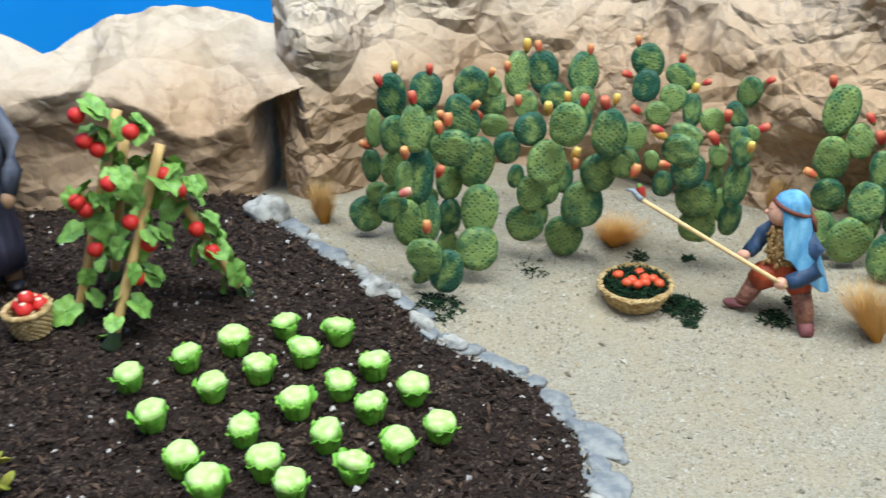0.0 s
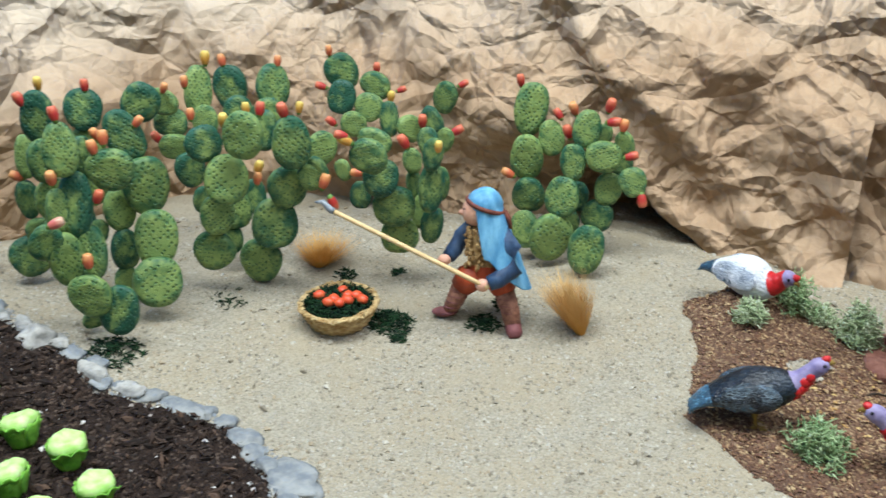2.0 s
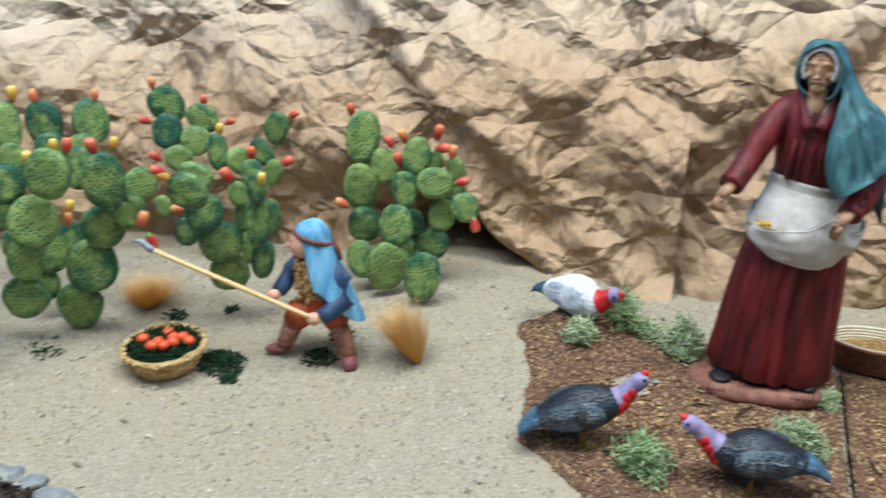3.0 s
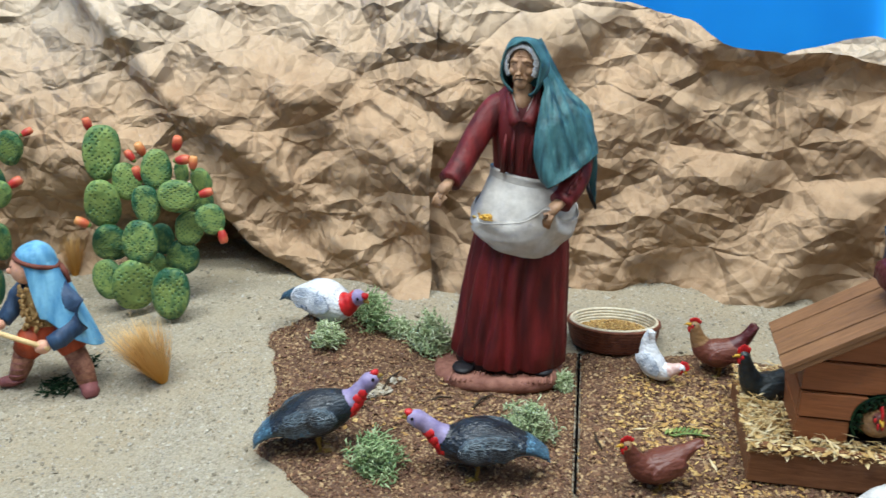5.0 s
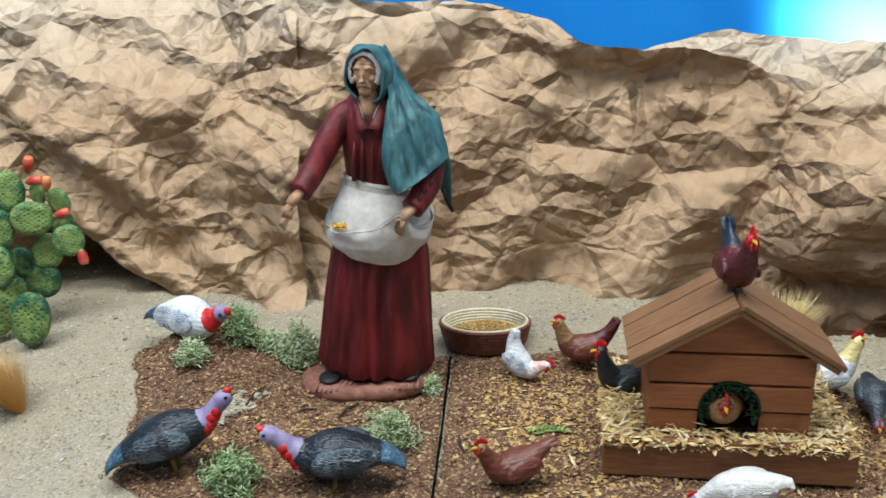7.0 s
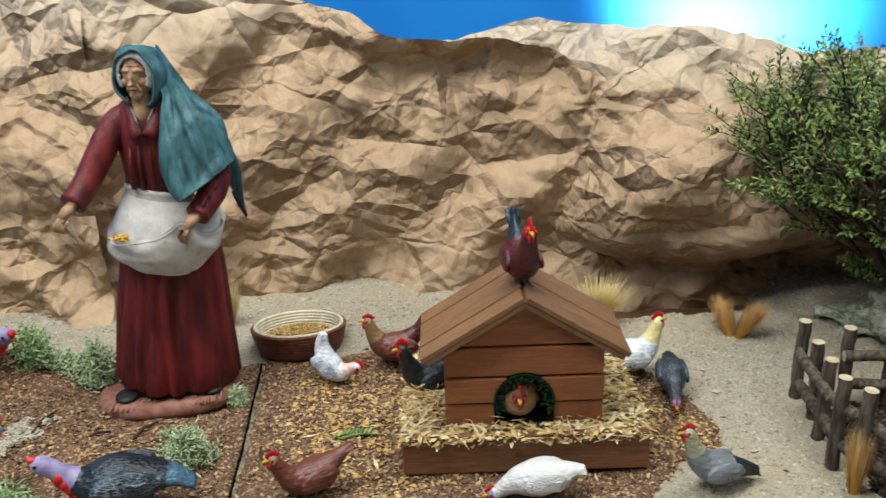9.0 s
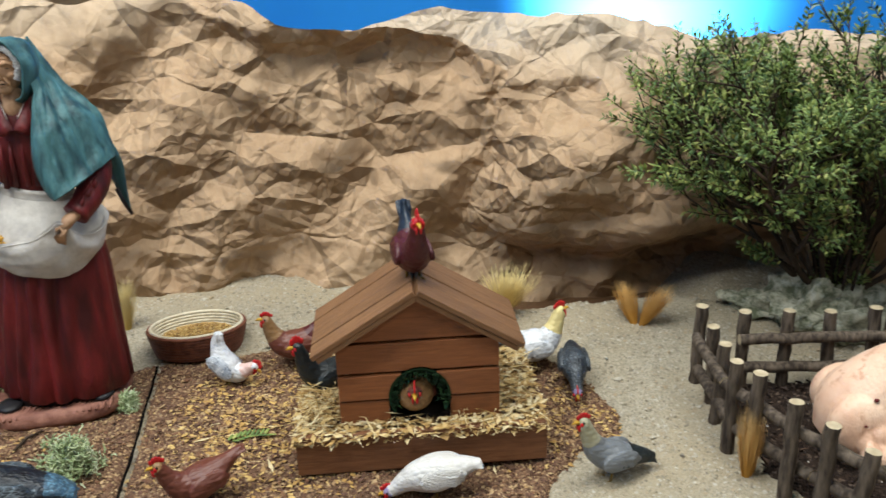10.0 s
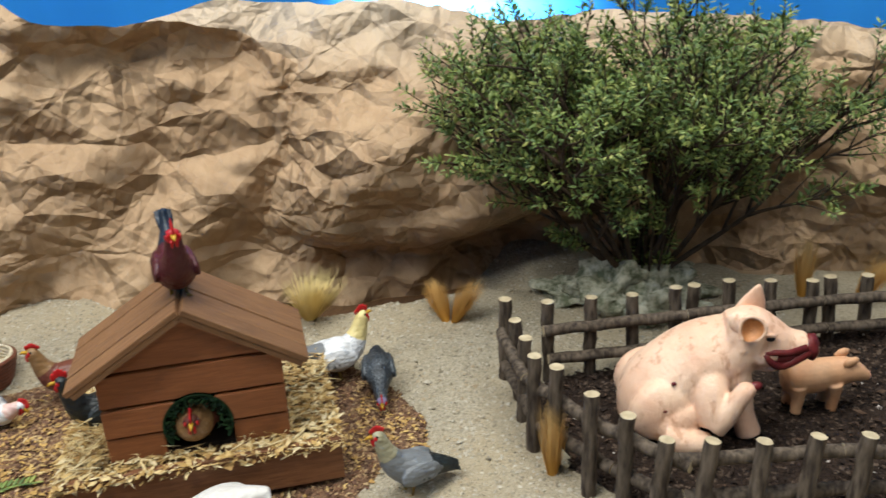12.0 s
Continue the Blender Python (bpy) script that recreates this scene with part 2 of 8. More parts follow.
FRUIT = {k: fruit_material(n, a, b) for k, n, a, b in [
    ("r", "red", srgb(172, 48, 42), srgb(206, 112, 78)), ("o", "orange", srgb(188, 92, 60), srgb(214, 152, 92)),
    ("y", "yellow", srgb(196, 140, 58), srgb(216, 188, 92)), ("p", "pink", srgb(186, 96, 86), srgb(206, 170, 140))]}
STEM = plain("cactus_fruit_stem", srgb(70, 120, 60), srgb(120, 150, 70), 60, 0.5)


# ---- mesh building ----
class Mesh:
    """Gathers vertices and faces; every face carries a material slot."""

    def __init__(self):
        self.verts, self.faces, self.slots, self.mats = [], [], [], []

    def slot(self, material):
        if material not in self.mats:
            self.mats.append(material)
        return self.mats.index(material)

    def add(self, verts, faces, material):
        base, k = len(self.verts), self.slot(material)
        self.verts += [tuple(v) for v in verts]
        self.faces += [tuple(base + i for i in f) for f in faces]
        self.slots += [k] * len(faces)

    def loft(self, rings, material, caps=True, closed=True):
        """Rings of equally many points, joined in turn. material: one, or a function of the ring's number."""
        n, m = len(rings), len(rings[0])
        base = len(self.verts)
        for ring in rings:
            self.verts += [tuple(p) for p in ring]
        for i in range(n - 1):
            k = self.slot(material(i) if callable(material) else material)
            for j in range(m if closed else m - 1):
                a, b = j, (j + 1) % m
                self.faces.append((base + i * m + a, base + i * m + b, base + (i + 1) * m + b, base + (i + 1) * m + a))
                self.slots.append(k)
        if caps and closed:
            for i in (0, n - 1):
                k = self.slot(material(min(i, n - 2)) if callable(material) else material)
                f = tuple(base + i * m + j for j in range(m))
                self.faces.append(f[::-1] if i == 0 else f)
                self.slots.append(k)

    def tube(self, path, radii, material, n=10, flat=1.0, caps=True):
        path = [Vector(p) for p in path]
        if not hasattr(radii, "__len__"):
            radii = [radii] * len(path)
        rings, up = [], Vector((0.13, 0.31, 0.94))
        for i, p in enumerate(path):
            d = (path[min(i + 1, len(path) - 1)] - path[max(i - 1, 0)]).normalized()
            side = d.cross(up)
            side = side.normalized() if side.length > 1e-4 else d.orthogonal().normalized()
            over = side.cross(d).normalized()
            rings.append([p + side * (radii[i] * math.cos(a)) + over * (radii[i] * flat * math.sin(a)) for a in np.linspace(0, 2 * math.pi, n, endpoint=False)])
        self.loft(rings, material, caps)

    def ball(self, centre, radii, material, turn=None, n=14, m=10, lump=0.0, seed=0):
        centre, rings = Vector(centre), []
        turn = turn.to_3x3() if turn else Matrix.Identity(3)
        for i in range(1, m):
            th = math.pi * i / m
            ring = []
            for j in range(n):
                ph = 2 * math.pi * j / n
                v = Vector((math.sin(th) * math.cos(ph), math.sin(th) * math.sin(ph), -math.cos(th)))
                k = 1 + lump * noise.noise(v * 1.7 + Vector((seed * 3.1, seed, 0)))
                ring.append(centre + turn @ Vector((v.x * radii[0] * k, v.y * radii[1] * k, v.z * radii[2] * k)))
            rings.append(ring)
        base = len(self.verts)
        self.loft(rings, material, caps=False)
        k = self.slot(material)
        for sign, row in ((-1, 0), (1, len(rings) - 1)):
            self.verts.append(tuple(centre + turn @ Vector((0, 0, sign * radii[2]))))
            for j in range(n):
                a, b = base + row * n + j, base + row * n + (j + 1) % n
                self.faces.append((a, len(self.verts) - 1, b) if sign < 0 else (a, b, len(self.verts) - 1))
                self.slots.append(k)

    def box(self, lo, hi, material, turn=None):
        c = [(x, y, z) for z in (lo[2], hi[2]) for y in (lo[1], hi[1]) for x in (lo[0], hi[0])]
        if turn:
            c = [turn @ Vector(p) for p in c]
        self.add(c, [(0, 2, 3, 1), (4, 5, 7, 6), (0, 1, 5, 4), (2, 6, 7, 3), (0, 4, 6, 2), (1, 3, 7, 5)], material)

    def data(self, name, smooth=True):
        me = bpy.data.meshes.new(name)
        me.from_pydata(self.verts, [], self.faces)
        for m in self.mats:
            me.materials.append(m)
        me.polygons.foreach_set("material_index", self.slots)
        me.polygons.foreach_set("use_smooth", [smooth] * len(self.faces))
        me.update()
        return me


def smooth_path(points, per=6):
    """A Catmull-Rom curve through rows of numbers."""
    p = np.array(points, float)
    q = np.vstack([2 * p[0] - p[1], p, 2 * p[-1] - p[-2]])
    out = []
    for i in range(1, len(q) - 2):
        for u in np.linspace(0, 1, per, endpoint=False):
            a, b, c, d = q[i - 1], q[i], q[i + 1], q[i + 2]
            out.append(0.5 * (2 * b + (c - a) * u + (2 * a - 5 * b + 4 * c - d) * u * u + (3 * b - a - 3 * c + d) * u**3))
    out.append(p[-1])
    return np.array(out)


def thing(name, mesh, label, category, group="", kind="", at=None, smooth=True):
    ob = new(name, mesh.data(name, smooth) if mesh else None)
    if at is not None:
        ob.matrix_world = at
    return tagged(ob, label, category, group, kind)


def part(name, mesh, parent, label="", at=None, smooth=True):
    ob = new(name, mesh if isinstance(mesh, bpy.types.Mesh) else mesh.data(name, smooth))
    ob.parent = parent
    if at is not None:
        ob.matrix_basis = at
    if label:
        ob["label"] = label
    return ob


def bevelled(ob, width, segments=2):
    mod = ob.modifiers.new("bevel", "BEVEL")
    mod.width, mod.segments, mod.limit_method = width, segments, "ANGLE"
    return ob


# ---- the lie of the land ----
LAND_X, LAND_Y, STEP_X, STEP_Y = -0.6, 0.1, 0.19, 0.15
LAND = [
    [0.008, 0.008, 0.008, 0.007, 0.007, 0.008, 0.006, 0.000, -0.001, 0.005, 0.011],
    [0.008, 0.008, 0.007, 0.004, 0.005, 0.005, 0.002, -0.007, -0.008, 0.011, 0.015],
    [0.008, 0.006, 0.005, 0.001, -0.001, -0.001, -0.000, -0.003, 0.002, 0.011, 0.011],
    [0.009, 0.007, 0.003, -0.001, -0.008, -0.003, 0.012, 0.008, 0.021, 0.016, 0.009],
    [0.018, 0.026, 0.025, 0.006, -0.011, -0.005, 0.033, 0.021, 0.028, 0.018, 0.009],
    [0.032, 0.046, 0.044, 0.025, 0.014, 0.012, 0.042, 0.022, 0.018, 0.012, 0.008],
    [0.028, 0.035, 0.033, 0.036, 0.040, 0.032, 0.037, 0.017, 0.010, 0.009, 0.008],
    [0.014, 0.016, 0.016, 0.027, 0.032, 0.023, 0.020, 0.011, 0.008, 0.008, 0.008],
    [0.009, 0.009, 0.010, 0.014, 0.015, 0.011, 0.010, 0.009, 0.008, 0.008, 0.008],
]
LAND = np.array(LAND)


def value_noise(x, y, seed):
    """Smooth noise in 0..1 on a unit lattice."""
    x, y = np.asarray(x, float), np.asarray(y, float)
    xi, yi = np.floor(x).astype(np.int64), np.floor(y).astype(np.int64)
    u, v = x - xi, y - yi
    u, v = u * u * (3 - 2 * u), v * v * (3 - 2 * v)

    def lattice(i, j):
        k = (i * 374761393 + j * 668265263 + seed * 974711) & 0x7FFFFFFF
        k = ((k ^ (k >> 13)) * 1274126177) & 0x7FFFFFFF
        return ((k ^ (k >> 16)) & 0xFFFF) / 65535.0

    return (lattice(xi, yi) * (1 - u) + lattice(xi + 1, yi) * u) * (1 - v) + (lattice(xi, yi + 1) * (1 - u) + lattice(xi + 1, yi + 1) * u) * v


def land(x, y):
    """Height of the modelled ground."""
    gx = np.clip((np.asarray(x, float) - LAND_X) / STEP_X, 0, LAND.shape[1] - 1.001)
    gy = np.clip((np.asarray(y, float) - LAND_Y) / STEP_Y, 0, LAND.shape[0] - 1.001)
    i, j = gx.astype(int), gy.astype(int)
    u, v = gx - i, gy - j
    u, v = u * u * (3 - 2 * u) * 0.5 + u * 0.5, v * v * (3 - 2 * v) * 0.5 + v * 0.5
    z = (LAND[j, i] * (1 - u) + LAND[j, i + 1] * u) * (1 - v) + (LAND[j + 1, i] * (1 - u) + LAND[j + 1, i + 1] * u) * v
    z = z + 0.017 * np.exp(-(((np.asarray(x) - 0.566) / 0.033) ** 2 + ((np.asarray(y) - 0.697) / 0.03) ** 2) ** 2)
    # a bank of sand that breaks off in front of the right-hand paper hill
    a = (np.asarray(x) - 0.98) * 0.682 - (np.asarray(y) - 0.45) * 0.731
    b = (np.asarray(x) - 0.98) * 0.731 + (np.asarray(y) - 0.45) * 0.682
    ends = np.clip(a / 0.05, 0, 1) * np.clip((0.32 - a) / 0.06, 0, 1)
    drop = np.clip((b - 0.002) / 0.02, 0, 1)
    z = z + ends * (0.008 * np.exp(-(((b + 0.008) / 0.018) ** 2)) - 0.045 * drop * drop * (3 - 2 * drop))
    return z + 0.004 * (value_noise(np.asarray(x) * 22, np.asarray(y) * 22, 3) - 0.5) + 0.0034 * (value_noise(np.asarray(x) * 75, np.asarray(y) * 75, 4) - 0.5)


def gz(x, y):
    return float(land(np.array([x]), np.array([y]))[0])


def inside(poly, x, y):
    """Signed distance to the edge of a polygon, positive inside."""
    best, hit = np.full(np.shape(x), 1e9), np.zeros(np.shape(x), bool)
    for (ax, ay), (bx, by) in zip(poly, poly[1:] + poly[:1]):
        ex, ey = bx - ax, by - ay
        k = np.clip(((x - ax) * ex + (y - ay) * ey) / (ex * ex + ey * ey), 0, 1)
        best = np.minimum(best, np.hypot(x - ax - k * ex, y - ay - k * ey))
        cross = (ay > y) != (by > y)
        hit ^= cross & (x < ex * (y - ay) / (ey if ey else 1e-9) + ax)
    return np.where(hit, best, -best) + 0.007 * (value_noise(x * 60, y * 60, 9) - 0.5) + 0.012 * (value_noise(x * 18, y * 18, 10) - 0.5)


MULCH_BED = [(-0.9, 1.2), (-0.22, 1.06), (-0.186, 0.945), (-0.118, 0.864), (-0.078, 0.816), (-0.036, 0.782), (-0.013, 0.739), (0.045, 0.705), (0.089, 0.667), (0.108, 0.612), (0.119, 0.577), (0.106, 0.525), (0.09, 0.2), (-0.9, 0.2)]
YARD = [(0.52, 0.735), (0.585, 0.73), (0.66, 0.66), (0.755, 0.575), (0.86, 0.49), (0.94, 0.42), (1.0, 0.34), (1.0, 0.27), (0.962, 0.218), (0.93, 0.19), (0.9, 0.212), (0.85, 0.203), (0.8, 0.17), (0.6, 0.2), (0.47, 0.35), (0.463, 0.498), (0.45, 0.534), (0.436, 0.588), (0.5, 0.66)]
PEN = [(1.03, 0.165), (0.95, 0.085), (0.925, 0.0), (0.975, -0.1), (1.02, -0.28), (1.4, -0.28), (1.24, -0.06), (1.17, 0.02), (1.1, 0.085)]
SLOT_A, SLOT_B = (0.760, 0.563), (0.615, 0.405)


def slot_distance(x, y):
    ex, ey = SLOT_B[0] - SLOT_A[0], SLOT_B[1] - SLOT_A[1]
    return np.abs((x - SLOT_A[0]) * ey - (y - SLOT_A[1]) * ex) / math.hypot(ex, ey)


def bed(x, y):
    return inside(MULCH_BED, x, y)


def yard(x, y):
    return np.minimum(inside(YARD, x, y), slot_distance(x, y) - 0.0008)


def pen(x, y):
    return inside(PEN, x, y)


def step(d, width):
    k = np.clip(d / width, 0, 1)
    return k * k * (3 - 2 * k)


def cover(x, y):
    """Height of the topmost layer: sand, or the bed, yard or pen laid over it."""
    z = land(x, y)
    return z + 0.006 * step(bed(x, y), 0.012) + 0.004 * step(yard(x, y), 0.008) + 0.005 * step(pen(x, y), 0.012)


def top(x, y):
    return float(cover(np.array([x]), np.array([y]))[0])


def land_sheet(name, x0, x1, y0, y1, pitch, material, label, region=None, lift=0.0, rough=0.0, edge=0.01):
    xs, ys = np.arange(x0, x1, pitch), np.arange(y0, y1, pitch)
    gx, gy = np.meshgrid(xs, ys)
    z = land(gx, gy)
    keep = np.ones(gx.shape, bool)
    if region:
        d = region(gx, gy)
        z = z - 0.003 + (lift + 0.003) * step(d + 0.002, edge)
        z += rough * step(d, edge) * (value_noise(gx * 140, gy * 140, 21) + 0.6 * value_noise(gx * 300, gy * 300, 22) - 0.8)
        keep = d > -0.008
    index = np.arange(gx.size).reshape(gx.shape)
    quad = keep[:-1, :-1] & keep[1:, :-1] & keep[:-1, 1:] & keep[1:, 1:]
    faces = np.stack([index[:-1, :-1], index[:-1, 1:], index[1:, 1:], index[1:, :-1]], -1)[quad]
    used = np.unique(faces)
    remap = np.zeros(gx.size, int)
    remap[used] = np.arange(len(used))
    me = bpy.data.meshes.new(name)
    me.from_pydata(np.stack([gx.ravel(), gy.ravel(), z.ravel()], -1)[used].tolist(), [], remap[faces].tolist())
    me.polygons.foreach_set("use_smooth", [True] * len(me.polygons))
    me.materials.append(material)
    return tagged(new(name, me), label, "ground", kind="structure")


land_sheet("ground", -1.0, 1.72, -0.45, 1.62, 0.005, SAND, "pale grey-beige sand over the whole display table")
land_sheet("mulch_bed", -0.9, 0.14, 0.3, 1.15, 0.004, MULCH, "dark brown bark mulch of the vegetable bed", bed, 0.006, 0.005, 0.012)
land_sheet("yard_ground", 0.42, 1.02, 0.17, 0.76, 0.0025, GRIT, "reddish-brown grit floor of the poultry yard", yard, 0.004, 0.0025, 0.008)
land_sheet("pen_ground", 0.9, 1.42, -0.3, 0.18, 0.004, MULCH, "dark damp earth inside the pig pen", pen, 0.005, 0.004, 0.012)

slot = Mesh()
ax, ay, bx, by = *SLOT_A, *SLOT_B
for i in range(30):
    p, q = [Vector((ax + (bx - ax) * k, ay + (by - ay) * k, 0)) for k in (i / 30, (i + 1) / 30)]
    side = Vector((by - ay, ax - bx, 0)).normalized() * 0.0016
    wa, wb = [0.75 + 0.45 * noise.noise(Vector((j * 0.7, 3.1, 0))) for j in (i, i + 1)]
    za, zb = gz(p.x, p.y) + 0.0046, gz(q.x, q.y) + 0.0046
    slot.add([p - side * wa + Vector((0, 0, za)), p + side * wa + Vector((0, 0, za)), q + side * wb + Vector((0, 0, zb)), q - side * wb + Vector((0, 0, zb))], [(0, 1, 2, 3)], MULCH)
BLACK = plain("black_gap", (0.004, 0.003, 0.003, 1), (0.007, 0.006, 0.005, 1), 50, 1.0, spec=0.0)
slot.mats = [BLACK]
thing("panel_joint", slot, "dark open joint between two boards of the table", "joint", kind="structure")


def fused(m, voxel, rounds=4):
    """One skin over all that m holds, softened; each face keeps the paint that lay nearest."""
    source = new("fusing", m.data("fusing"))
    mod = source.modifiers.new("remesh", "REMESH")
    mod.mode, mod.voxel_size = "VOXEL", voxel
    soft = source.modifiers.new("smooth", "SMOOTH")
    soft.factor, soft.iterations = 0.5, rounds
    me = source.evaluated_get(bpy.context.evaluated_depsgraph_get()).to_mesh()
    tree = KDTree(len(m.faces))
    for i, f in enumerate(m.faces):
        tree.insert(sum((Vector(m.verts[j]) for j in f), Vector()) / len(f), i)
    tree.balance()
    out = Mesh()
    out.mats = list(m.mats)
    out.verts = [tuple(v.co) for v in me.vertices]
    out.faces = [tuple(p.vertices) for p in me.polygons]
    out.slots = [m.slots[tree.find(p.center)[1]] for p in me.polygons]
    data = source.data
    bpy.data.objects.remove(source)
    bpy.data.meshes.remove(data)
    return out


# ---- paper hills ----
PLAN = smooth_path([(-0.9, 0.86), (-0.62, 0.93), (-0.46, 1.0), (-0.3, 1.06), (-0.17, 1.09), (-0.05, 1.16), (0.06, 1.21), (0.16, 1.17), (0.25, 1.11), (0.35, 1.07), (0.47, 0.97), (0.56, 0.91), (0.66, 0.845), (0.73, 0.77), (0.8, 0.715), (0.88, 0.66), (0.93, 0.625), (1.0, 0.56), (1.06, 0.52), (1.1, 0.47), (1.14, 0.39), (1.18, 0.32), (1.24, 0.24), (1.3, 0.14), (1.34, 0.03), (1.38, -0.1), (1.42, -0.3)], 8)
PLAN_S = np.r_[0, np.cumsum(np.hypot(*np.diff(PLAN, axis=0).T))]


def levelled(h, n):
    """Takes out the slow waves: each knot less the mean of its (2n + 1) square neighbourhood."""
    mean = h
    for axis in (0, 1):
        pads = [(0, 0), (0, 0)]
        pads[axis] = (n + 1, n)
        run = np.cumsum(np.pad(mean, pads, mode="edge"), axis=axis)
        mean = (np.take(run, np.arange(2 * n + 1, run.shape[axis]), axis) - np.take(run, np.arange(0, run.shape[axis] - 2 * n - 1), axis)) / (2 * n + 1)
    return h - mean


def facets(rng, u, v, spacing, slope, stretch=1.7, turn=0.5):
    """A crushed sheet: flat facets that meet in straight valleys and ridges (the difference of two sets of planes)."""
    c, q = math.cos(turn), math.sin(turn)
    p = np.stack([(c * u + q * v) / stretch, -q * u + c * v], -1)
    lo, hi = p.reshape(-1, 2).min(0) - 2 * spacing, p.reshape(-1, 2).max(0) + 2 * spacing
    count = int((hi - lo).prod() / spacing**2)
    pitch, tile = u[0, 1] - u[0, 0], 16
    dome, out = slope / (1.3 * spacing), np.zeros(u.shape)
    for sign in (1, -1):
        seeds = rng.uniform(lo, hi, (count, 2))
        lean, high = rng.normal(0, slope, (count, 2)), rng.uniform(-0.3, 0.3, count) * slope * spacing
        # each plane, with the part of the dome that does not cancel, as three numbers
        flat = np.column_stack([lean + 2 * dome * seeds, high - (lean * seeds).sum(1) - dome * (seeds**2).sum(1)])
        for j0 in range(0, u.shape[1], tile):
            for i0 in range(0, u.shape[0], tile):
                w = p[i0:i0 + tile, j0:j0 + tile]
                near = (np.abs(seeds - w.reshape(-1, 2).mean(0)).max(1) < 4.6 * spacing + tile * pitch * 0.7)
                f = flat[near]
                out[i0:i0 + tile, j0:j0 + tile] += sign * (w @ f[:, :2].T + f[:, 2]).max(-1)
    return levelled(out, int(2.0 * spacing / pitch))


def paper_sheet(name, s0, s1, crest, label, material, shape, seed, foot=-0.01, rough=1.0, fine=1.0):
    """A standing sheet of crushed paper along the plan from s0 to s1, with straight folds of three sizes. crest: rows of s and height. shape(s, z, top): how far it stands behind the plan."""
    rng = np.random.RandomState(seed)
    wide, high, pitch = s1 - s0, 0.33, 0.0025
    nu, nv = int(wide / pitch) + 1, int(high / pitch) + 1
    u, v = np.meshgrid(np.arange(nu) * pitch, np.arange(nv) * pitch)
    crest = np.array(crest)
    ss = s0 + u
    tops = np.interp(ss, crest[:, 0], crest[:, 1]) + 0.006 * (value_noise(ss * 22, ss * 0, seed) - 0.5) + 0.004 * (value_noise(ss * 70, ss * 0, seed + 1) - 0.5)
    zz = foot + v / v[-1, 0] * (tops - foot)
    calm = np.clip(1.9 * value_noise(ss * 7, zz * 7, seed + 5) - 0.15, 0.15, 1.4)
    warp = 0.022 * (value_noise(ss * 14, zz * 14, seed + 6) - 0.5)
    d = shape(ss + warp, zz + 0.5 * warp, tops)
    d = d - rough * facets(rng, u, v, 0.065, 0.14, 1.5, 0.8)
    d -= (0.45 + 0.55 * calm) * rough * facets(rng, u, v, 0.030, 0.17, 1.35, 1.0)
    d -= fine * calm * facets(rng, u, v, 0.016, 0.13, 1.4, -0.6)
    px, py = np.interp(ss, PLAN_S, PLAN[:, 0]), np.interp(ss, PLAN_S, PLAN[:, 1])
    tx, ty = np.interp(ss + 0.02, PLAN_S, PLAN[:, 0]) - np.interp(ss - 0.02, PLAN_S, PLAN[:, 0]), np.interp(ss + 0.02, PLAN_S, PLAN[:, 1]) - np.interp(ss - 0.02, PLAN_S, PLAN[:, 1])
    length = np.hypot(tx, ty)
    x, y = px - ty / length * d, py + tx / length * d
    index = np.arange(nu * nv).reshape(nv, nu)
    faces = np.stack([index[:-1, :-1], index[:-1, 1:], index[1:, 1:], index[1:, :-1]], -1).reshape(-1, 4)
    me = bpy.data.meshes.new(name)
    me.from_pydata(np.stack([x.ravel(), y.ravel(), zz.ravel()], -1).tolist(), [], faces.tolist())
    me.polygons.foreach_set("use_smooth", [True] * len(me.polygons))
    me.materials.append(material)
    ob = tagged(new(name, me), label, "paper hill", kind="structure")
    return ob


def bump1(s, centre, width):
    return np.exp(-(((s - centre) / width) ** 2))


def shape_left(s, z, t):
    lip = 0.165 + 0.02 * np.sin(s * 17) - 0.035 * bump1(s, 0.62, 0.06)
    over = np.clip(z - lip, 0, None)
    inturned = 0.085 * np.clip((s - 0.682 - 0.10 * np.clip(lip - z, 0, 1)) / 0.035, 0, 1) * np.clip((lip - z) / 0.012, 0, 1)
    return 0.95 * over - 0.018 * bump1(z, lip, 0.035) + inturned


def shape_middle(s, z, t):
    brow = 0.115 - 0.85 * np.clip(s - 1.6, -0.02, 0.12)
    hollow = 0.13 * bump1(s, 1.615, 0.085) * np.clip((brow - z) / 0.03, 0, 1) + 0.04 * bump1(s, 1.22, 0.12) * np.clip((0.085 - z) / 0.05, 0, 1)
    hollow -= 0.02 * bump1(z, brow + 0.012, 0.02) * bump1(s, 1.63, 0.09)
    fold = 0.022 * np.sin((s * 0.8 + z * 1.2) * 26) * np.clip(z / 0.1, 0, 1)
    crease = -0.03 * bump1(s + 1.15 * z, 1.84, 0.035)
    return 0.12 * z - 0.02 * bump1(z, 0.16, 0.075) + hollow + 0.5 * fold + crease - 0.02 + 0.25 * np.clip(z - 0.23, 0, None) - 0.02 * bump1(s, 0.79, 0.05) + 0.06 * np.clip((0.755 - s) / 0.02, 0, 1)


def shape_ledge(s, z, t):
    lip = -0.012 * bump1(z, t, 0.02) * np.clip((s - 2.06) / 0.06, 0, 1)
    under = 0.005 * bump1(z, t - 0.035, 0.018) * np.clip((s - 2.08) / 0.06, 0, 1)
    return 0.1 * z - 0.012 * bump1(z, 0.15, 0.075) + lip + under + 0.012 * np.sin((s - z * 0.9) * 40) * 0.5 - 0.005 + 0.07 * np.clip((s - 2.33) / 0.07, 0, 1)


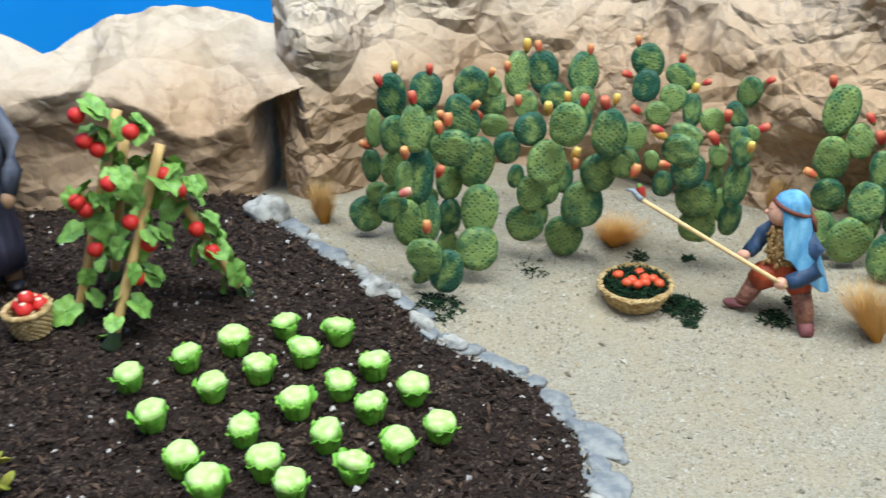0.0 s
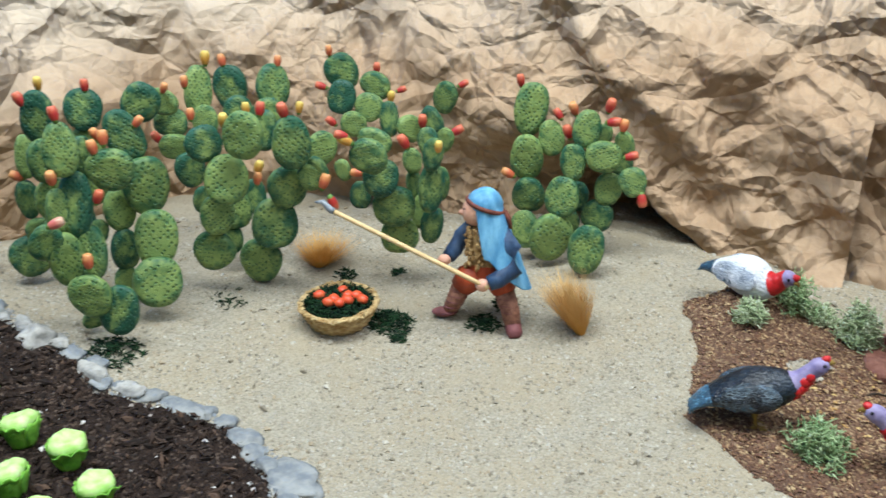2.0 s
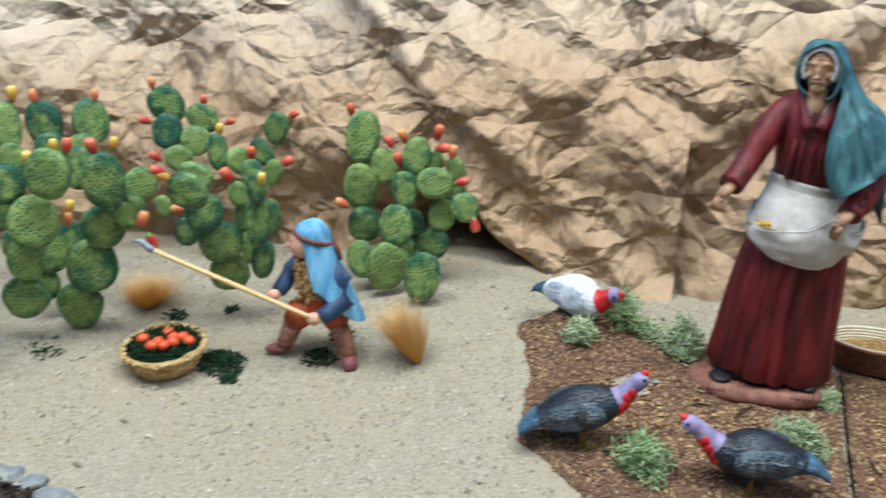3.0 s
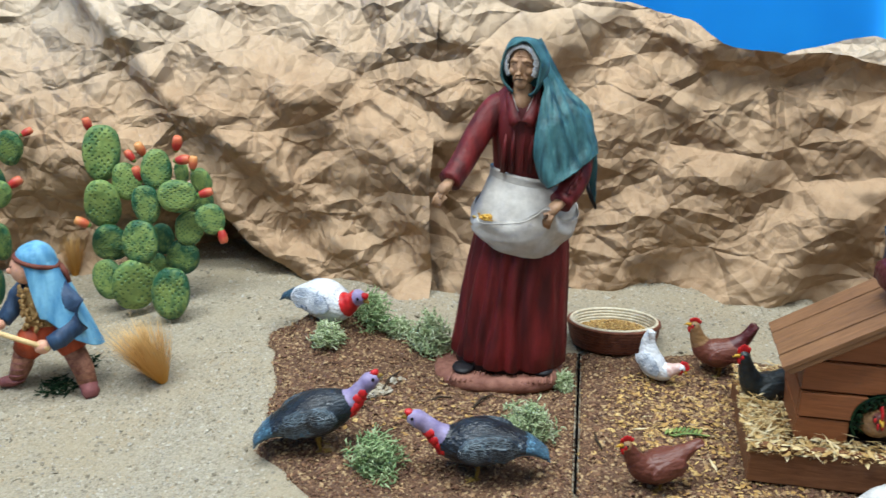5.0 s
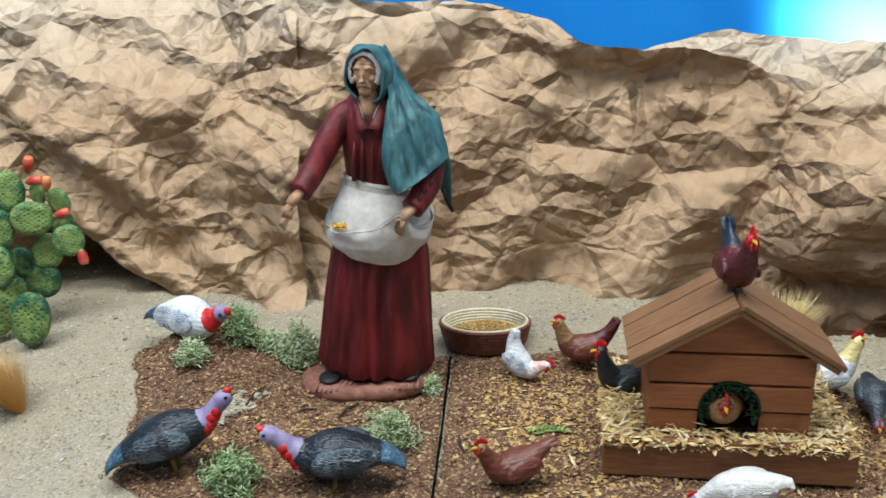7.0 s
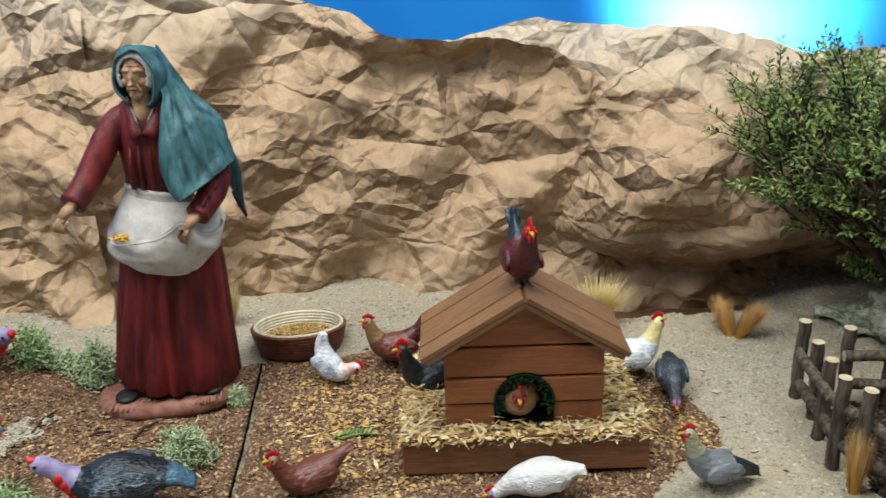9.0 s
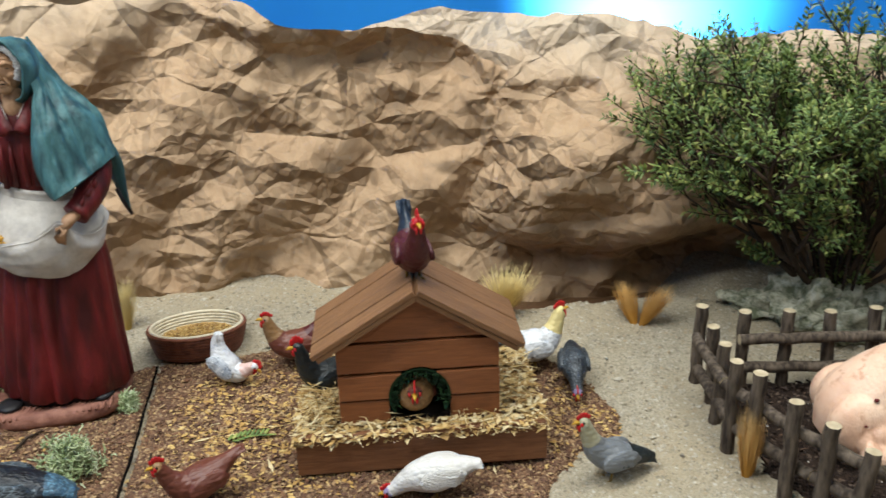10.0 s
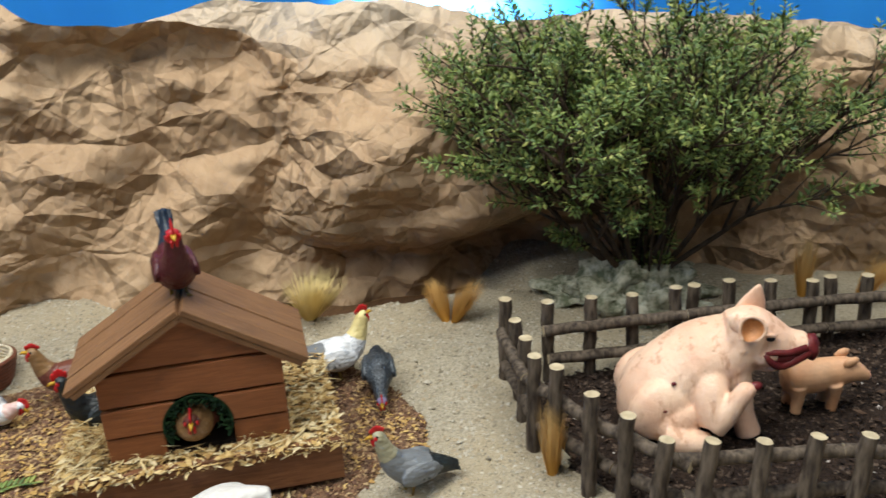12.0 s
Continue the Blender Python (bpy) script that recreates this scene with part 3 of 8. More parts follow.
def shape_right(s, z, t):
    back = 0.035 * np.clip((2.38 - s) / 0.1, 0, 1)
    hollow = 0.06 * bump1(s, 2.58, 0.09) * np.clip((0.085 - z) / 0.05, 0, 1) + 0.03 * bump1(s, 2.44, 0.16) * np.clip((0.05 - z) / 0.03, 0, 1)
    back = back - 0.03 * bump1(s, 2.44, 0.16) * np.clip((z - 0.03) / 0.04, 0, 1) * np.clip((0.26 - z) / 0.15, 0, 1)
    return back + 0.1 * z - 0.018 * bump1(z, 0.14, 0.07) + hollow + 0.75 * np.clip(z - 0.225, 0, None) + 0.012 * np.sin((s * 1.0 - z * 1.3) * 33)


paper_sheet("paper_hill_1", 0.0, 0.88, [(0, 0.29), (0.3, 0.27), (0.43, 0.246), (0.471, 0.22), (0.54, 0.244), (0.62, 0.25), (0.727, 0.234), (0.8, 0.23), (0.9, 0.22)],
            "low rounded hill of crushed brown kraft paper", PAPER_WHITE, shape_left, 11, foot=0.0, rough=0.6, fine=0.35)
paper_sheet("paper_hill_2", 0.735, 1.845, [(0.73, 0.262), (0.77, 0.272), (0.8, 0.28), (0.87, 0.31), (1.0, 0.34), (1.845, 0.345)],
            "steep crushed brown kraft paper hillside behind the cacti", PAPER, shape_middle, 23, foot=0.0)
paper_sheet("paper_hill_3", 1.82, 2.4, [(1.82, 0.335), (1.9, 0.333), (2.01, 0.334), (2.08, 0.318), (2.11, 0.306), (2.13, 0.292), (2.2, 0.278), (2.24, 0.282), (2.3, 0.262), (2.345, 0.238), (2.4, 0.21)],
            "crushed brown kraft paper cliff with an overhanging folded edge", PAPER, shape_ledge, 37)
paper_sheet("paper_hill_4", 2.02, 3.15, [(2.02, 0.25), (2.2, 0.266), (2.25, 0.276), (2.289, 0.288), (2.36, 0.283), (2.43, 0.283), (2.52, 0.27), (2.56, 0.259), (2.7, 0.258), (2.87, 0.25), (2.91, 0.242), (3.15, 0.24)],
            "crushed brown kraft paper hill, its crest sprayed pale", PAPER_PALE, shape_right, 41, foot=-0.035)

# ---- painted sky and the room round the table ----
n = Nodes("sky_paint")
tone = n.mix(n.ramp(n.noise(2.2, 3), 0.3, 0.7), srgb(18, 118, 202), srgb(34, 144, 222))
SKY = n.done(tone, 0.6, n.noise(300, 3), 0.1, 0.0005, 0.2)
sky = Mesh()
sky.loft([[(0.3 + r * math.cos(a), -0.1 + r * math.sin(a), z) for a in np.linspace(radians(175), radians(-35), 64)] for r, z in ((1.75, -0.02), (1.75, 0.5), (1.75, 0.9), (1.75, 1.2))], SKY, caps=False, closed=False)
thing("backdrop", sky, "plain blue painted sky board behind the paper hills", "backdrop", kind="structure")

WALL = plain("wall_plaster", srgb(214, 208, 198), srgb(224, 219, 210), 3, 0.9, 0.2, 200)
TABLE = wood_material("table_board", srgb(96, 70, 48), srgb(128, 96, 68))
FLOOR = plain("floor_tile", srgb(130, 122, 112), srgb(146, 138, 128), 4, 0.6, 0.2, 120)
for name, lo, hi, m, label in [
        ("floor", (-3.1, -3.1, -0.95), (3.9, 3.1, -0.9), FLOOR, "grey tiled floor of the room"),
        ("ceiling", (-3.1, -3.1, 1.75), (3.9, 3.1, 1.8), WALL, "plain white ceiling of the room"),
        ("wall_north", (-3.1, 3.0, -0.9), (3.9, 3.1, 1.75), WALL, "plain off-white wall of the room"),
        ("wall_south", (-3.1, -3.1, -0.9), (3.9, -3.0, 1.75), WALL, "plain off-white wall of the room"),
        ("wall_west", (-3.1, -3.0, -0.9), (-3.0, 3.0, 1.75), WALL, "plain off-white wall of the room"),
        ("wall_east", (3.8, -3.0, -0.9), (3.9, 3.0, 1.75), WALL, "plain off-white wall of the room")]:
    m_ = Mesh()
    m_.box(lo, hi, m)
    thing(name, m_, label, name.split("_")[0], kind="structure", smooth=False)
table = thing("display_table", None, "large wooden table that carries the display", "table", kind="structure")
for lo, hi in [((-1.0, -0.45, -0.06), (2.1, 1.7, -0.025)), ((-0.95, -0.4, -0.9), (-0.87, -0.32, -0.06)), ((1.95, -0.4, -0.9), (2.03, -0.32, -0.06)), ((-0.95, 1.55, -0.9), (-0.87, 1.63, -0.06)), ((1.95, 1.55, -0.9), (2.03, 1.63, -0.06))]:
    m_ = Mesh()
    m_.box(lo, hi, TABLE)
    part("tabletop" if hi[2] > -0.05 else "leg", m_, table, smooth=False)


# ---- cacti ----
PAD_MESHES = []
for k in range(5):
    m_ = Mesh()
    rings = []
    for i in range(1, 40):
        th = math.pi * i / 40
        ridge = 0.012 * (i % 2) * math.sin(th)
        w = math.sin(th) ** 0.82 * (1 + 0.10 * math.cos(th) * (1 if k % 2 else -0.4))
        ring = []
        for j in range(28):
            ph = 2 * math.pi * j / 28
            c, s = math.cos(ph), math.sin(ph)
            x = abs(c) ** 0.8 * math.copysign(1, c) * w * 0.5
            y = abs(s) ** 0.5 * math.copysign(1, s) * math.sin(th) ** 0.5 * 0.17
            z = -math.cos(th) * 0.5
            lump = 1 + 0.06 * noise.noise(Vector((x * 3 + k * 7, y * 3, z * 3))) + ridge * (0.35 + abs(c) ** 3) * (0.6 + 0.8 * noise.noise(Vector((x * 4 + k * 5, y, z * 3 + 9))))
            rim = 0.03 * math.exp(-(((math.hypot(x, z) - 0.36) / 0.07) ** 2)) * math.copysign(1, s) * (0.5 + noise.noise(Vector((x * 3, k * 2.0, z * 3))))
            ring.append((x * lump, y * (lump + 0.15 * noise.noise(Vector((x * 5, k * 3.0, z * 5)))) + rim, z))
        rings.append(ring)
    m_.loft(rings, CACTUS)
    PAD_MESHES.append(m_.data("pad"))

FRUIT_MESHES = {}
for k, m in FRUIT.items():
    m_ = Mesh()
    prof = [(0.0, 0.0018), (0.003, 0.0036), (0.007, 0.0052), (0.012, 0.0057), (0.0155, 0.0048), (0.0172, 0.0038), (0.0166, 0.0016)]
    m_.loft([[(r * math.cos(a), r * math.sin(a), z) for a in np.linspace(0, 2 * math.pi, 12, endpoint=False)] for z, r in prof], lambda i: STEM if i < 1 else m)
    FRUIT_MESHES[k] = m_.data("fruit")

# a spot near the camera; pads, fruit and grass are turned to it
CAMERA_POINT = (0.08, 0.05)


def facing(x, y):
    """Turn about z that sets a thing's front towards the camera."""
    return math.degrees(math.atan2(y - CAMERA_POINT[1], x - CAMERA_POINT[0])) - 90


def cactus(label):
    return thing("prickly_pear_cactus", None, label, "cactus", group="prickly pear cacti")


def pad(owner, x, y, z, w, h, tilt):
    ob = part("pad", random.choice(PAD_MESHES), owner)
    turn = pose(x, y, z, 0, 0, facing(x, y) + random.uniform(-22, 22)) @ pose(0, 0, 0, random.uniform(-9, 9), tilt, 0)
    ob.matrix_basis = turn @ Matrix.Diagonal((w * 1.07, max(w, h * 0.8) * 1.05, h * 1.12, 1)) @ pose(0, 0, 0, 0, random.choice((0, 180)), 0)
    return ob


def fruit(owner, x, y, z, tilt, colour):
    ob = part("fruit", FRUIT_MESHES[colour], owner)
    k = random.uniform(0.72, 1.0)
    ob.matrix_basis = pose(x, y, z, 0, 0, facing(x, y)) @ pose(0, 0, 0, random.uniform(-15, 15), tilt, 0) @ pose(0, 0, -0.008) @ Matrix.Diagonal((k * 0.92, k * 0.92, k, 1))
    return ob


c = cactus("bright green painted prickly pear cactus with red fruit")
pad(c, 0.431, 0.934, 0.179, 0.035, 0.052, 8)
pad(c, 0.422, 0.917, 0.131, 0.033, 0.046, -3)
pad(c, 0.423, 0.910, 0.091, 0.034, 0.035, 0)
pad(c, 0.412, 0.887, 0.060, 0.029, 0.037, -10)
pad(c, 0.431, 0.860, 0.059, 0.041, 0.049, 12)
pad(c, 0.440, 0.857, 0.104, 0.034, 0.039, 4)
pad(c, 0.450, 0.857, 0.140, 0.025, 0.035, -4)
pad(c, 0.447, 0.912, 0.152, 0.026, 0.035, -8)
pad(c, 0.464, 0.859, 0.174, 0.028, 0.035, 6)
pad(c, 0.477, 0.843, 0.148, 0.035, 0.029, 10)
pad(c, 0.508, 0.861, 0.155, 0.025, 0.018, 70)
pad(c, 0.488, 0.850, 0.111, 0.027, 0.031, 10)
pad(c, 0.502, 0.824, 0.125, 0.026, 0.028, -20)
pad(c, 0.480, 0.855, 0.081, 0.032, 0.032, 25)
pad(c, 0.455, 0.822, 0.057, 0.035, 0.047, 8)
pad(c, 0.470, 0.885, 0.093, 0.022, 0.031, 0)
pad(c, 0.462, 0.884, 0.063, 0.020, 0.028, 0)
pad(c, 0.507, 0.862, 0.133, 0.021, 0.021, 30)
pad(c, 0.494, 0.878, 0.162, 0.014, 0.021, 0)
fruit(c, 0.425, 0.953, 0.206, -10, 'r')
fruit(c, 0.453, 0.910, 0.178, -35, 'r')
fruit(c, 0.455, 0.874, 0.191, -20, 'o')
fruit(c, 0.484, 0.852, 0.197, 15, 'r')
fruit(c, 0.485, 0.845, 0.183, 80, 'r')
fruit(c, 0.494, 0.838, 0.180, 10, 'o')
fruit(c, 0.501, 0.832, 0.150, 75, 'r')
fruit(c, 0.510, 0.817, 0.109, 170, 'r')
fruit(c, 0.399, 0.907, 0.117, -60, 'o')
fruit(c, 0.451, 0.876, 0.166, -20, 'r')
c = cactus("painted prickly pear cactus with red and yellow fruit")
pad(c, 0.247, 1.063, 0.203, 0.036, 0.039, -30)
pad(c, 0.243, 1.046, 0.178, 0.031, 0.035, 10)
pad(c, 0.280, 1.031, 0.193, 0.034, 0.026, 30)
pad(c, 0.268, 1.012, 0.172, 0.030, 0.029, 20)
pad(c, 0.289, 1.002, 0.160, 0.021, 0.036, -5)
pad(c, 0.247, 0.992, 0.159, 0.028, 0.024, 40)
pad(c, 0.246, 0.861, 0.174, 0.032, 0.022, 20)
pad(c, 0.235, 0.837, 0.167, 0.035, 0.030, 15)
pad(c, 0.250, 0.855, 0.139, 0.033, 0.034, 10)
pad(c, 0.265, 0.866, 0.105, 0.040, 0.038, 5)
pad(c, 0.272, 0.876, 0.070, 0.037, 0.034, 0)
pad(c, 0.216, 0.871, 0.145, 0.021, 0.014, 70)
pad(c, 0.237, 0.901, 0.108, 0.021, 0.026, 0)
pad(c, 0.356, 1.011, 0.179, 0.026, 0.035, 15)
pad(c, 0.329, 0.964, 0.165, 0.032, 0.019, 60)
pad(c, 0.308, 0.980, 0.154, 0.030, 0.025, 45)
pad(c, 0.295, 0.846, 0.173, 0.019, 0.028, -10)
pad(c, 0.331, 0.921, 0.154, 0.018, 0.025, 20)
pad(c, 0.298, 0.841, 0.163, 0.019, 0.030, 10)
pad(c, 0.287, 0.881, 0.146, 0.018, 0.024, -10)
pad(c, 0.290, 0.890, 0.120, 0.014, 0.028, 0)
pad(c, 0.299, 0.851, 0.126, 0.024, 0.045, 6)
pad(c, 0.322, 0.902, 0.113, 0.018, 0.034, 0)
pad(c, 0.296, 0.881, 0.092, 0.018, 0.033, 5)
pad(c, 0.305, 0.871, 0.080, 0.022, 0.036, 8)
fruit(c, 0.233, 1.064, 0.228, -5, 'o')
fruit(c, 0.286, 1.056, 0.207, 5, 'r')
fruit(c, 0.221, 1.052, 0.190, -70, 'r')
fruit(c, 0.290, 1.030, 0.189, 10, 'r')
fruit(c, 0.295, 1.020, 0.181, 10, 'y')
fruit(c, 0.308, 1.019, 0.189, 70, 'r')
fruit(c, 0.374, 1.000, 0.196, 65, 'r')
fruit(c, 0.224, 1.001, 0.161, -50, 'r')
fruit(c, 0.211, 0.841, 0.187, -70, 'r')
fruit(c, 0.215, 0.841, 0.182, -60, 'y')
fruit(c, 0.227, 0.861, 0.144, -80, 'o')
fruit(c, 0.315, 0.952, 0.167, 0, 'r')
fruit(c, 0.344, 0.922, 0.163, 60, 'r')
fruit(c, 0.275, 0.862, 0.170, -30, 'r')
fruit(c, 0.298, 0.820, 0.177, 5, 'y')
fruit(c, 0.194, 0.849, 0.140, 20, 'o')
fruit(c, 0.200, 0.839, 0.124, 160, 'r')
c = cactus("tall painted prickly pear cactus with many pads and orange fruit")
pad(c, 0.088, 0.886, 0.068, 0.039, 0.036, -35)
pad(c, 0.133, 0.896, 0.048, 0.039, 0.041, 5)
pad(c, 0.148, 0.879, 0.093, 0.043, 0.045, 5)
pad(c, 0.094, 0.878, 0.106, 0.031, 0.034, 8)
pad(c, 0.105, 0.856, 0.148, 0.039, 0.042, 8)
pad(c, 0.088, 0.860, 0.182, 0.032, 0.030, -15)
pad(c, 0.122, 0.839, 0.193, 0.035, 0.040, 10)
pad(c, 0.162, 0.873, 0.131, 0.037, 0.039, -8)
pad(c, 0.166, 0.852, 0.180, 0.033, 0.046, -3)
pad(c, 0.184, 0.860, 0.144, 0.025, 0.023, 60)
pad(c, 0.056, 0.998, 0.171, 0.033, 0.028, 20)
pad(c, 0.031, 0.960, 0.201, 0.038, 0.033, -60)
pad(c, 0.086, 1.018, 0.199, 0.028, 0.047, 6)
pad(c, 0.121, 1.062, 0.190, 0.035, 0.047, -4)
pad(c, 0.166, 1.039, 0.196, 0.036, 0.043, 4)
pad(c, 0.058, 0.980, 0.149, 0.031, 0.024, 10)
pad(c, 0.072, 0.950, 0.132, 0.029, 0.034, -10)
pad(c, 0.113, 0.920, 0.097, 0.030, 0.037, 0)
pad(c, 0.106, 0.920, 0.065, 0.022, 0.029, 0)
pad(c, 0.147, 0.920, 0.176, 0.023, 0.037, 5)
pad(c, 0.091, 0.950, 0.182, 0.025, 0.028, 0)
pad(c, 0.125, 0.980, 0.184, 0.029, 0.027, 0)
pad(c, 0.154, 0.961, 0.183, 0.029, 0.029, 0)
pad(c, 0.133, 0.931, 0.105, 0.022, 0.033, 0)
pad(c, 0.081, 0.930, 0.106, 0.018, 0.025, 0)
pad(c, 0.051, 0.980, 0.196, 0.025, 0.029, -70)
pad(c, 0.199, 0.900, 0.160, 0.029, 0.031, 30)
pad(c, 0.190, 0.859, 0.149, 0.027, 0.018, 65)
fruit(c, 0.096, 1.018, 0.231, 4, 'y')
fruit(c, 0.114, 1.062, 0.221, -12, 'o')
fruit(c, 0.173, 1.042, 0.222, 5, 'o')
fruit(c, 0.054, 0.970, 0.213, 20, 'o')
fruit(c, 0.078, 0.900, 0.201, 0, 'o')
fruit(c, 0.129, 0.900, 0.204, 0, 'y')
fruit(c, 0.140, 0.860, 0.211, 10, 'r')
fruit(c, 0.160, 0.852, 0.209, -12, 'r')
fruit(c, 0.180, 0.901, 0.202, 10, 'y')
fruit(c, 0.107, 0.880, 0.197, 0, 'y')
fruit(c, 0.041, 0.979, 0.160, -30, 'r')
fruit(c, 0.073, 1.000, 0.212, 0, 'o')
fruit(c, 0.135, 0.860, 0.156, 20, 'y')
fruit(c, 0.133, 0.850, 0.149, 10, 'o')
c = cactus("painted prickly pear cactus with two columns of pads")
pad(c, -0.018, 0.799, 0.069, 0.033, 0.036, -15)
pad(c, 0.004, 0.799, 0.053, 0.032, 0.041, 12)
pad(c, -0.035, 0.819, 0.097, 0.028, 0.046, -6)
pad(c, -0.016, 0.824, 0.100, 0.026, 0.045, 0)
pad(c, -0.023, 0.829, 0.143, 0.027, 0.052, 3)
pad(c, -0.028, 0.823, 0.194, 0.027, 0.042, 0)
pad(c, -0.037, 0.824, 0.140, 0.020, 0.036, 0)
pad(c, -0.049, 0.814, 0.116, 0.031, 0.024, -60)
pad(c, -0.014, 0.849, 0.179, 0.018, 0.034, 0)
pad(c, -0.022, 0.823, 0.036, 0.019, 0.016, 0)
pad(c, 0.036, 0.837, 0.060, 0.042, 0.042, 5)
pad(c, 0.038, 0.853, 0.097, 0.037, 0.049, 4)
pad(c, 0.033, 0.873, 0.142, 0.041, 0.051, -5)
pad(c, 0.019, 0.875, 0.190, 0.032, 0.044, -20)
pad(c, 0.008, 0.836, 0.170, 0.037, 0.034, -5)
pad(c, 0.007, 0.879, 0.119, 0.028, 0.037, 0)
pad(c, 0.007, 0.878, 0.080, 0.025, 0.037, 0)
pad(c, 0.005, 0.877, 0.050, 0.021, 0.023, 0)
pad(c, -0.013, 0.878, 0.100, 0.015, 0.020, 0)
fruit(c, -0.029, 0.824, 0.224, -10, 'r')
fruit(c, -0.002, 0.845, 0.201, -20, 'o')
fruit(c, 0.005, 0.837, 0.198, 0, 'o')
fruit(c, -0.004, 0.834, 0.191, -10, 'o')
fruit(c, -0.003, 0.818, 0.152, 20, 'r')
fruit(c, -0.037, 0.814, 0.172, -5, 'o')
fruit(c, -0.037, 0.800, 0.137, 70, 'p')
fruit(c, -0.016, 0.798, 0.101, 0, 'o')
fruit(c, 0.033, 0.869, 0.204, 40, 'o')
c = cactus("dark green painted prickly pear cactus near the paper hill")
pad(c, -0.053, 0.894, 0.206, 0.028, 0.045, 0)
pad(c, -0.051, 0.880, 0.170, 0.028, 0.037, 0)
pad(c, -0.051, 0.890, 0.130, 0.029, 0.038, 0)
pad(c, -0.054, 0.900, 0.088, 0.028, 0.036, 0)
pad(c, -0.086, 0.930, 0.061, 0.037, 0.037, -15)
pad(c, -0.073, 0.920, 0.090, 0.023, 0.024, 0)
pad(c, -0.078, 0.920, 0.122, 0.020, 0.035, 0)
pad(c, -0.074, 0.920, 0.164, 0.017, 0.037, 0)
pad(c, -0.018, 0.922, 0.205, 0.032, 0.036, 0)
pad(c, -0.019, 0.925, 0.170, 0.030, 0.036, 0)
pad(c, -0.021, 0.930, 0.131, 0.029, 0.040, 0)
pad(c, -0.041, 0.920, 0.060, 0.022, 0.022, 0)
pad(c, -0.033, 0.930, 0.092, 0.022, 0.033, 0)
fruit(c, -0.065, 0.890, 0.223, -25, 'r')
fruit(c, -0.049, 0.894, 0.237, 0, 'y')
fruit(c, -0.014, 0.922, 0.228, 0, 'r')
fruit(c, -0.084, 0.921, 0.145, -60, 'o')

# ---- vegetable bed ----
LETTUCE = plain("lettuce_leaf", srgb(94, 158, 44), srgb(144, 198, 74), 90, 0.45, 0.5, 260, 0.4, 0.0012)
LETTUCE_HEART = plain("lettuce_heart", srgb(160, 208, 92), srgb(214, 236, 164), 130, 0.45, 0.5, 260, 0.4, 0.0012)
LETTUCE_KINDS = []
for k in range(5):
    rng = random.Random(k + 5)
    heart, leaves = Mesh(), []
    rings = []
    for z, r in ((0.001, 0.006), (0.006, 0.0088), (0.012, 0.0105), (0.017, 0.0114), (0.0205, 0.0108), (0.0224, 0.0082), (0.0228, 0.0052), (0.0222, 0.0024)):
        rings.append([((r * (1 + 0.10 * math.sin(3 * a + k) + 0.07 * math.sin(5 * a + 2 * k + z * 300))) * math.cos(a), (r * (1 + 0.12 * math.cos(2 * a + k * 2) + 0.06 * math.sin(6 * a + z * 200))) * math.sin(a), z + 0.0022 * (r < 0.0105 and z > 0.02) * noise.noise(Vector((math.cos(a) * 1.6 + k * 5, math.sin(a) * 1.6, r * 300))) + 0.0015 * math.sin(a + k) * (z > 0.015)) for a in np.linspace(0, 2 * math.pi, 20, endpoint=False)])
    heart.loft(rings, lambda i: LETTUCE if i < 3 else LETTUCE_HEART)
    count = rng.choice((5, 6, 6, 7))
    for i in range(count):
        leaf = Mesh()
        a = 2 * math.pi * i / count + rng.uniform(-0.25, 0.25)
        high, out = rng.uniform(0.0155, 0.0205), rng.uniform(0.0, 0.0028)
        wide = rng.uniform(0.55, 0.75)
        rows = []
        for u in np.linspace(0, 1, 8):
            row = []
            for v in np.linspace(-1, 1, 9):
                spread = wide * (0.75 + 0.35 * u) * v
                rad = 0.0074 + 0.0042 * u ** 0.7 + 0.0008 * (i % 2) + out * u ** 4 + 0.0010 * math.sin(v * 7 + k + i * 2) * u * u
                rad -= 0.0022 * max(0, u - 0.72) / 0.28 * (1 if i % 3 else -0.6)
                row.append((rad * math.cos(a + spread), rad * math.sin(a + spread), 0.0005 + u * high * (1 - 0.13 * abs(v) ** 3) + 0.0012 * math.sin(v * 8 + i * 3 + k) * u ** 3))
            rows.append(row)
        leaf.loft(rows, LETTUCE, closed=False)
        leaves.append(leaf.data("leaf"))
    LETTUCE_KINDS.append((heart.data("heart"), leaves))


def lettuce(x, y, k, size):
    ob = thing("lettuce", None, "small bright green lettuce head planted in dark mulch", "lettuce", group="lettuces in the bed", at=pose(x, y, top(x, y) - 0.001, 0, 0, random.uniform(0, 360)))
    ob.scale = (size, size, size)
    hearts, leaves = LETTUCE_KINDS[k]
    part("heart", hearts, ob, "pale yellow-green heart")
    for me in leaves:
        leaf = part("leaf", me, ob)
        mod = leaf.modifiers.new("thickness", "SOLIDIFY")
        mod.thickness = 0.0007


LETTUCE_PLACES = [
    (-0.147, 0.718), (-0.096, 0.714), (-0.186, 0.683), (-0.122, 0.676), (-0.224, 0.662), (-0.158, 0.65), (-0.061, 0.668), (-0.266, 0.635),
    (-0.193, 0.624), (-0.087, 0.636), (-0.025, 0.637), (-0.121, 0.611), (-0.06, 0.61), (-0.234, 0.588), (-0.158, 0.577), (-0.092, 0.572),
    (-0.002, 0.588), (-0.035, 0.564), (-0.197, 0.54), (-0.134, 0.538), (-0.067, 0.54), (-0.172, 0.513), (-0.111, 0.513)]
for i, (x, y) in enumerate(LETTUCE_PLACES):
    lettuce(x, y, (i * 3 + i // 4) % 5, random.uniform(1.0, 1.18))

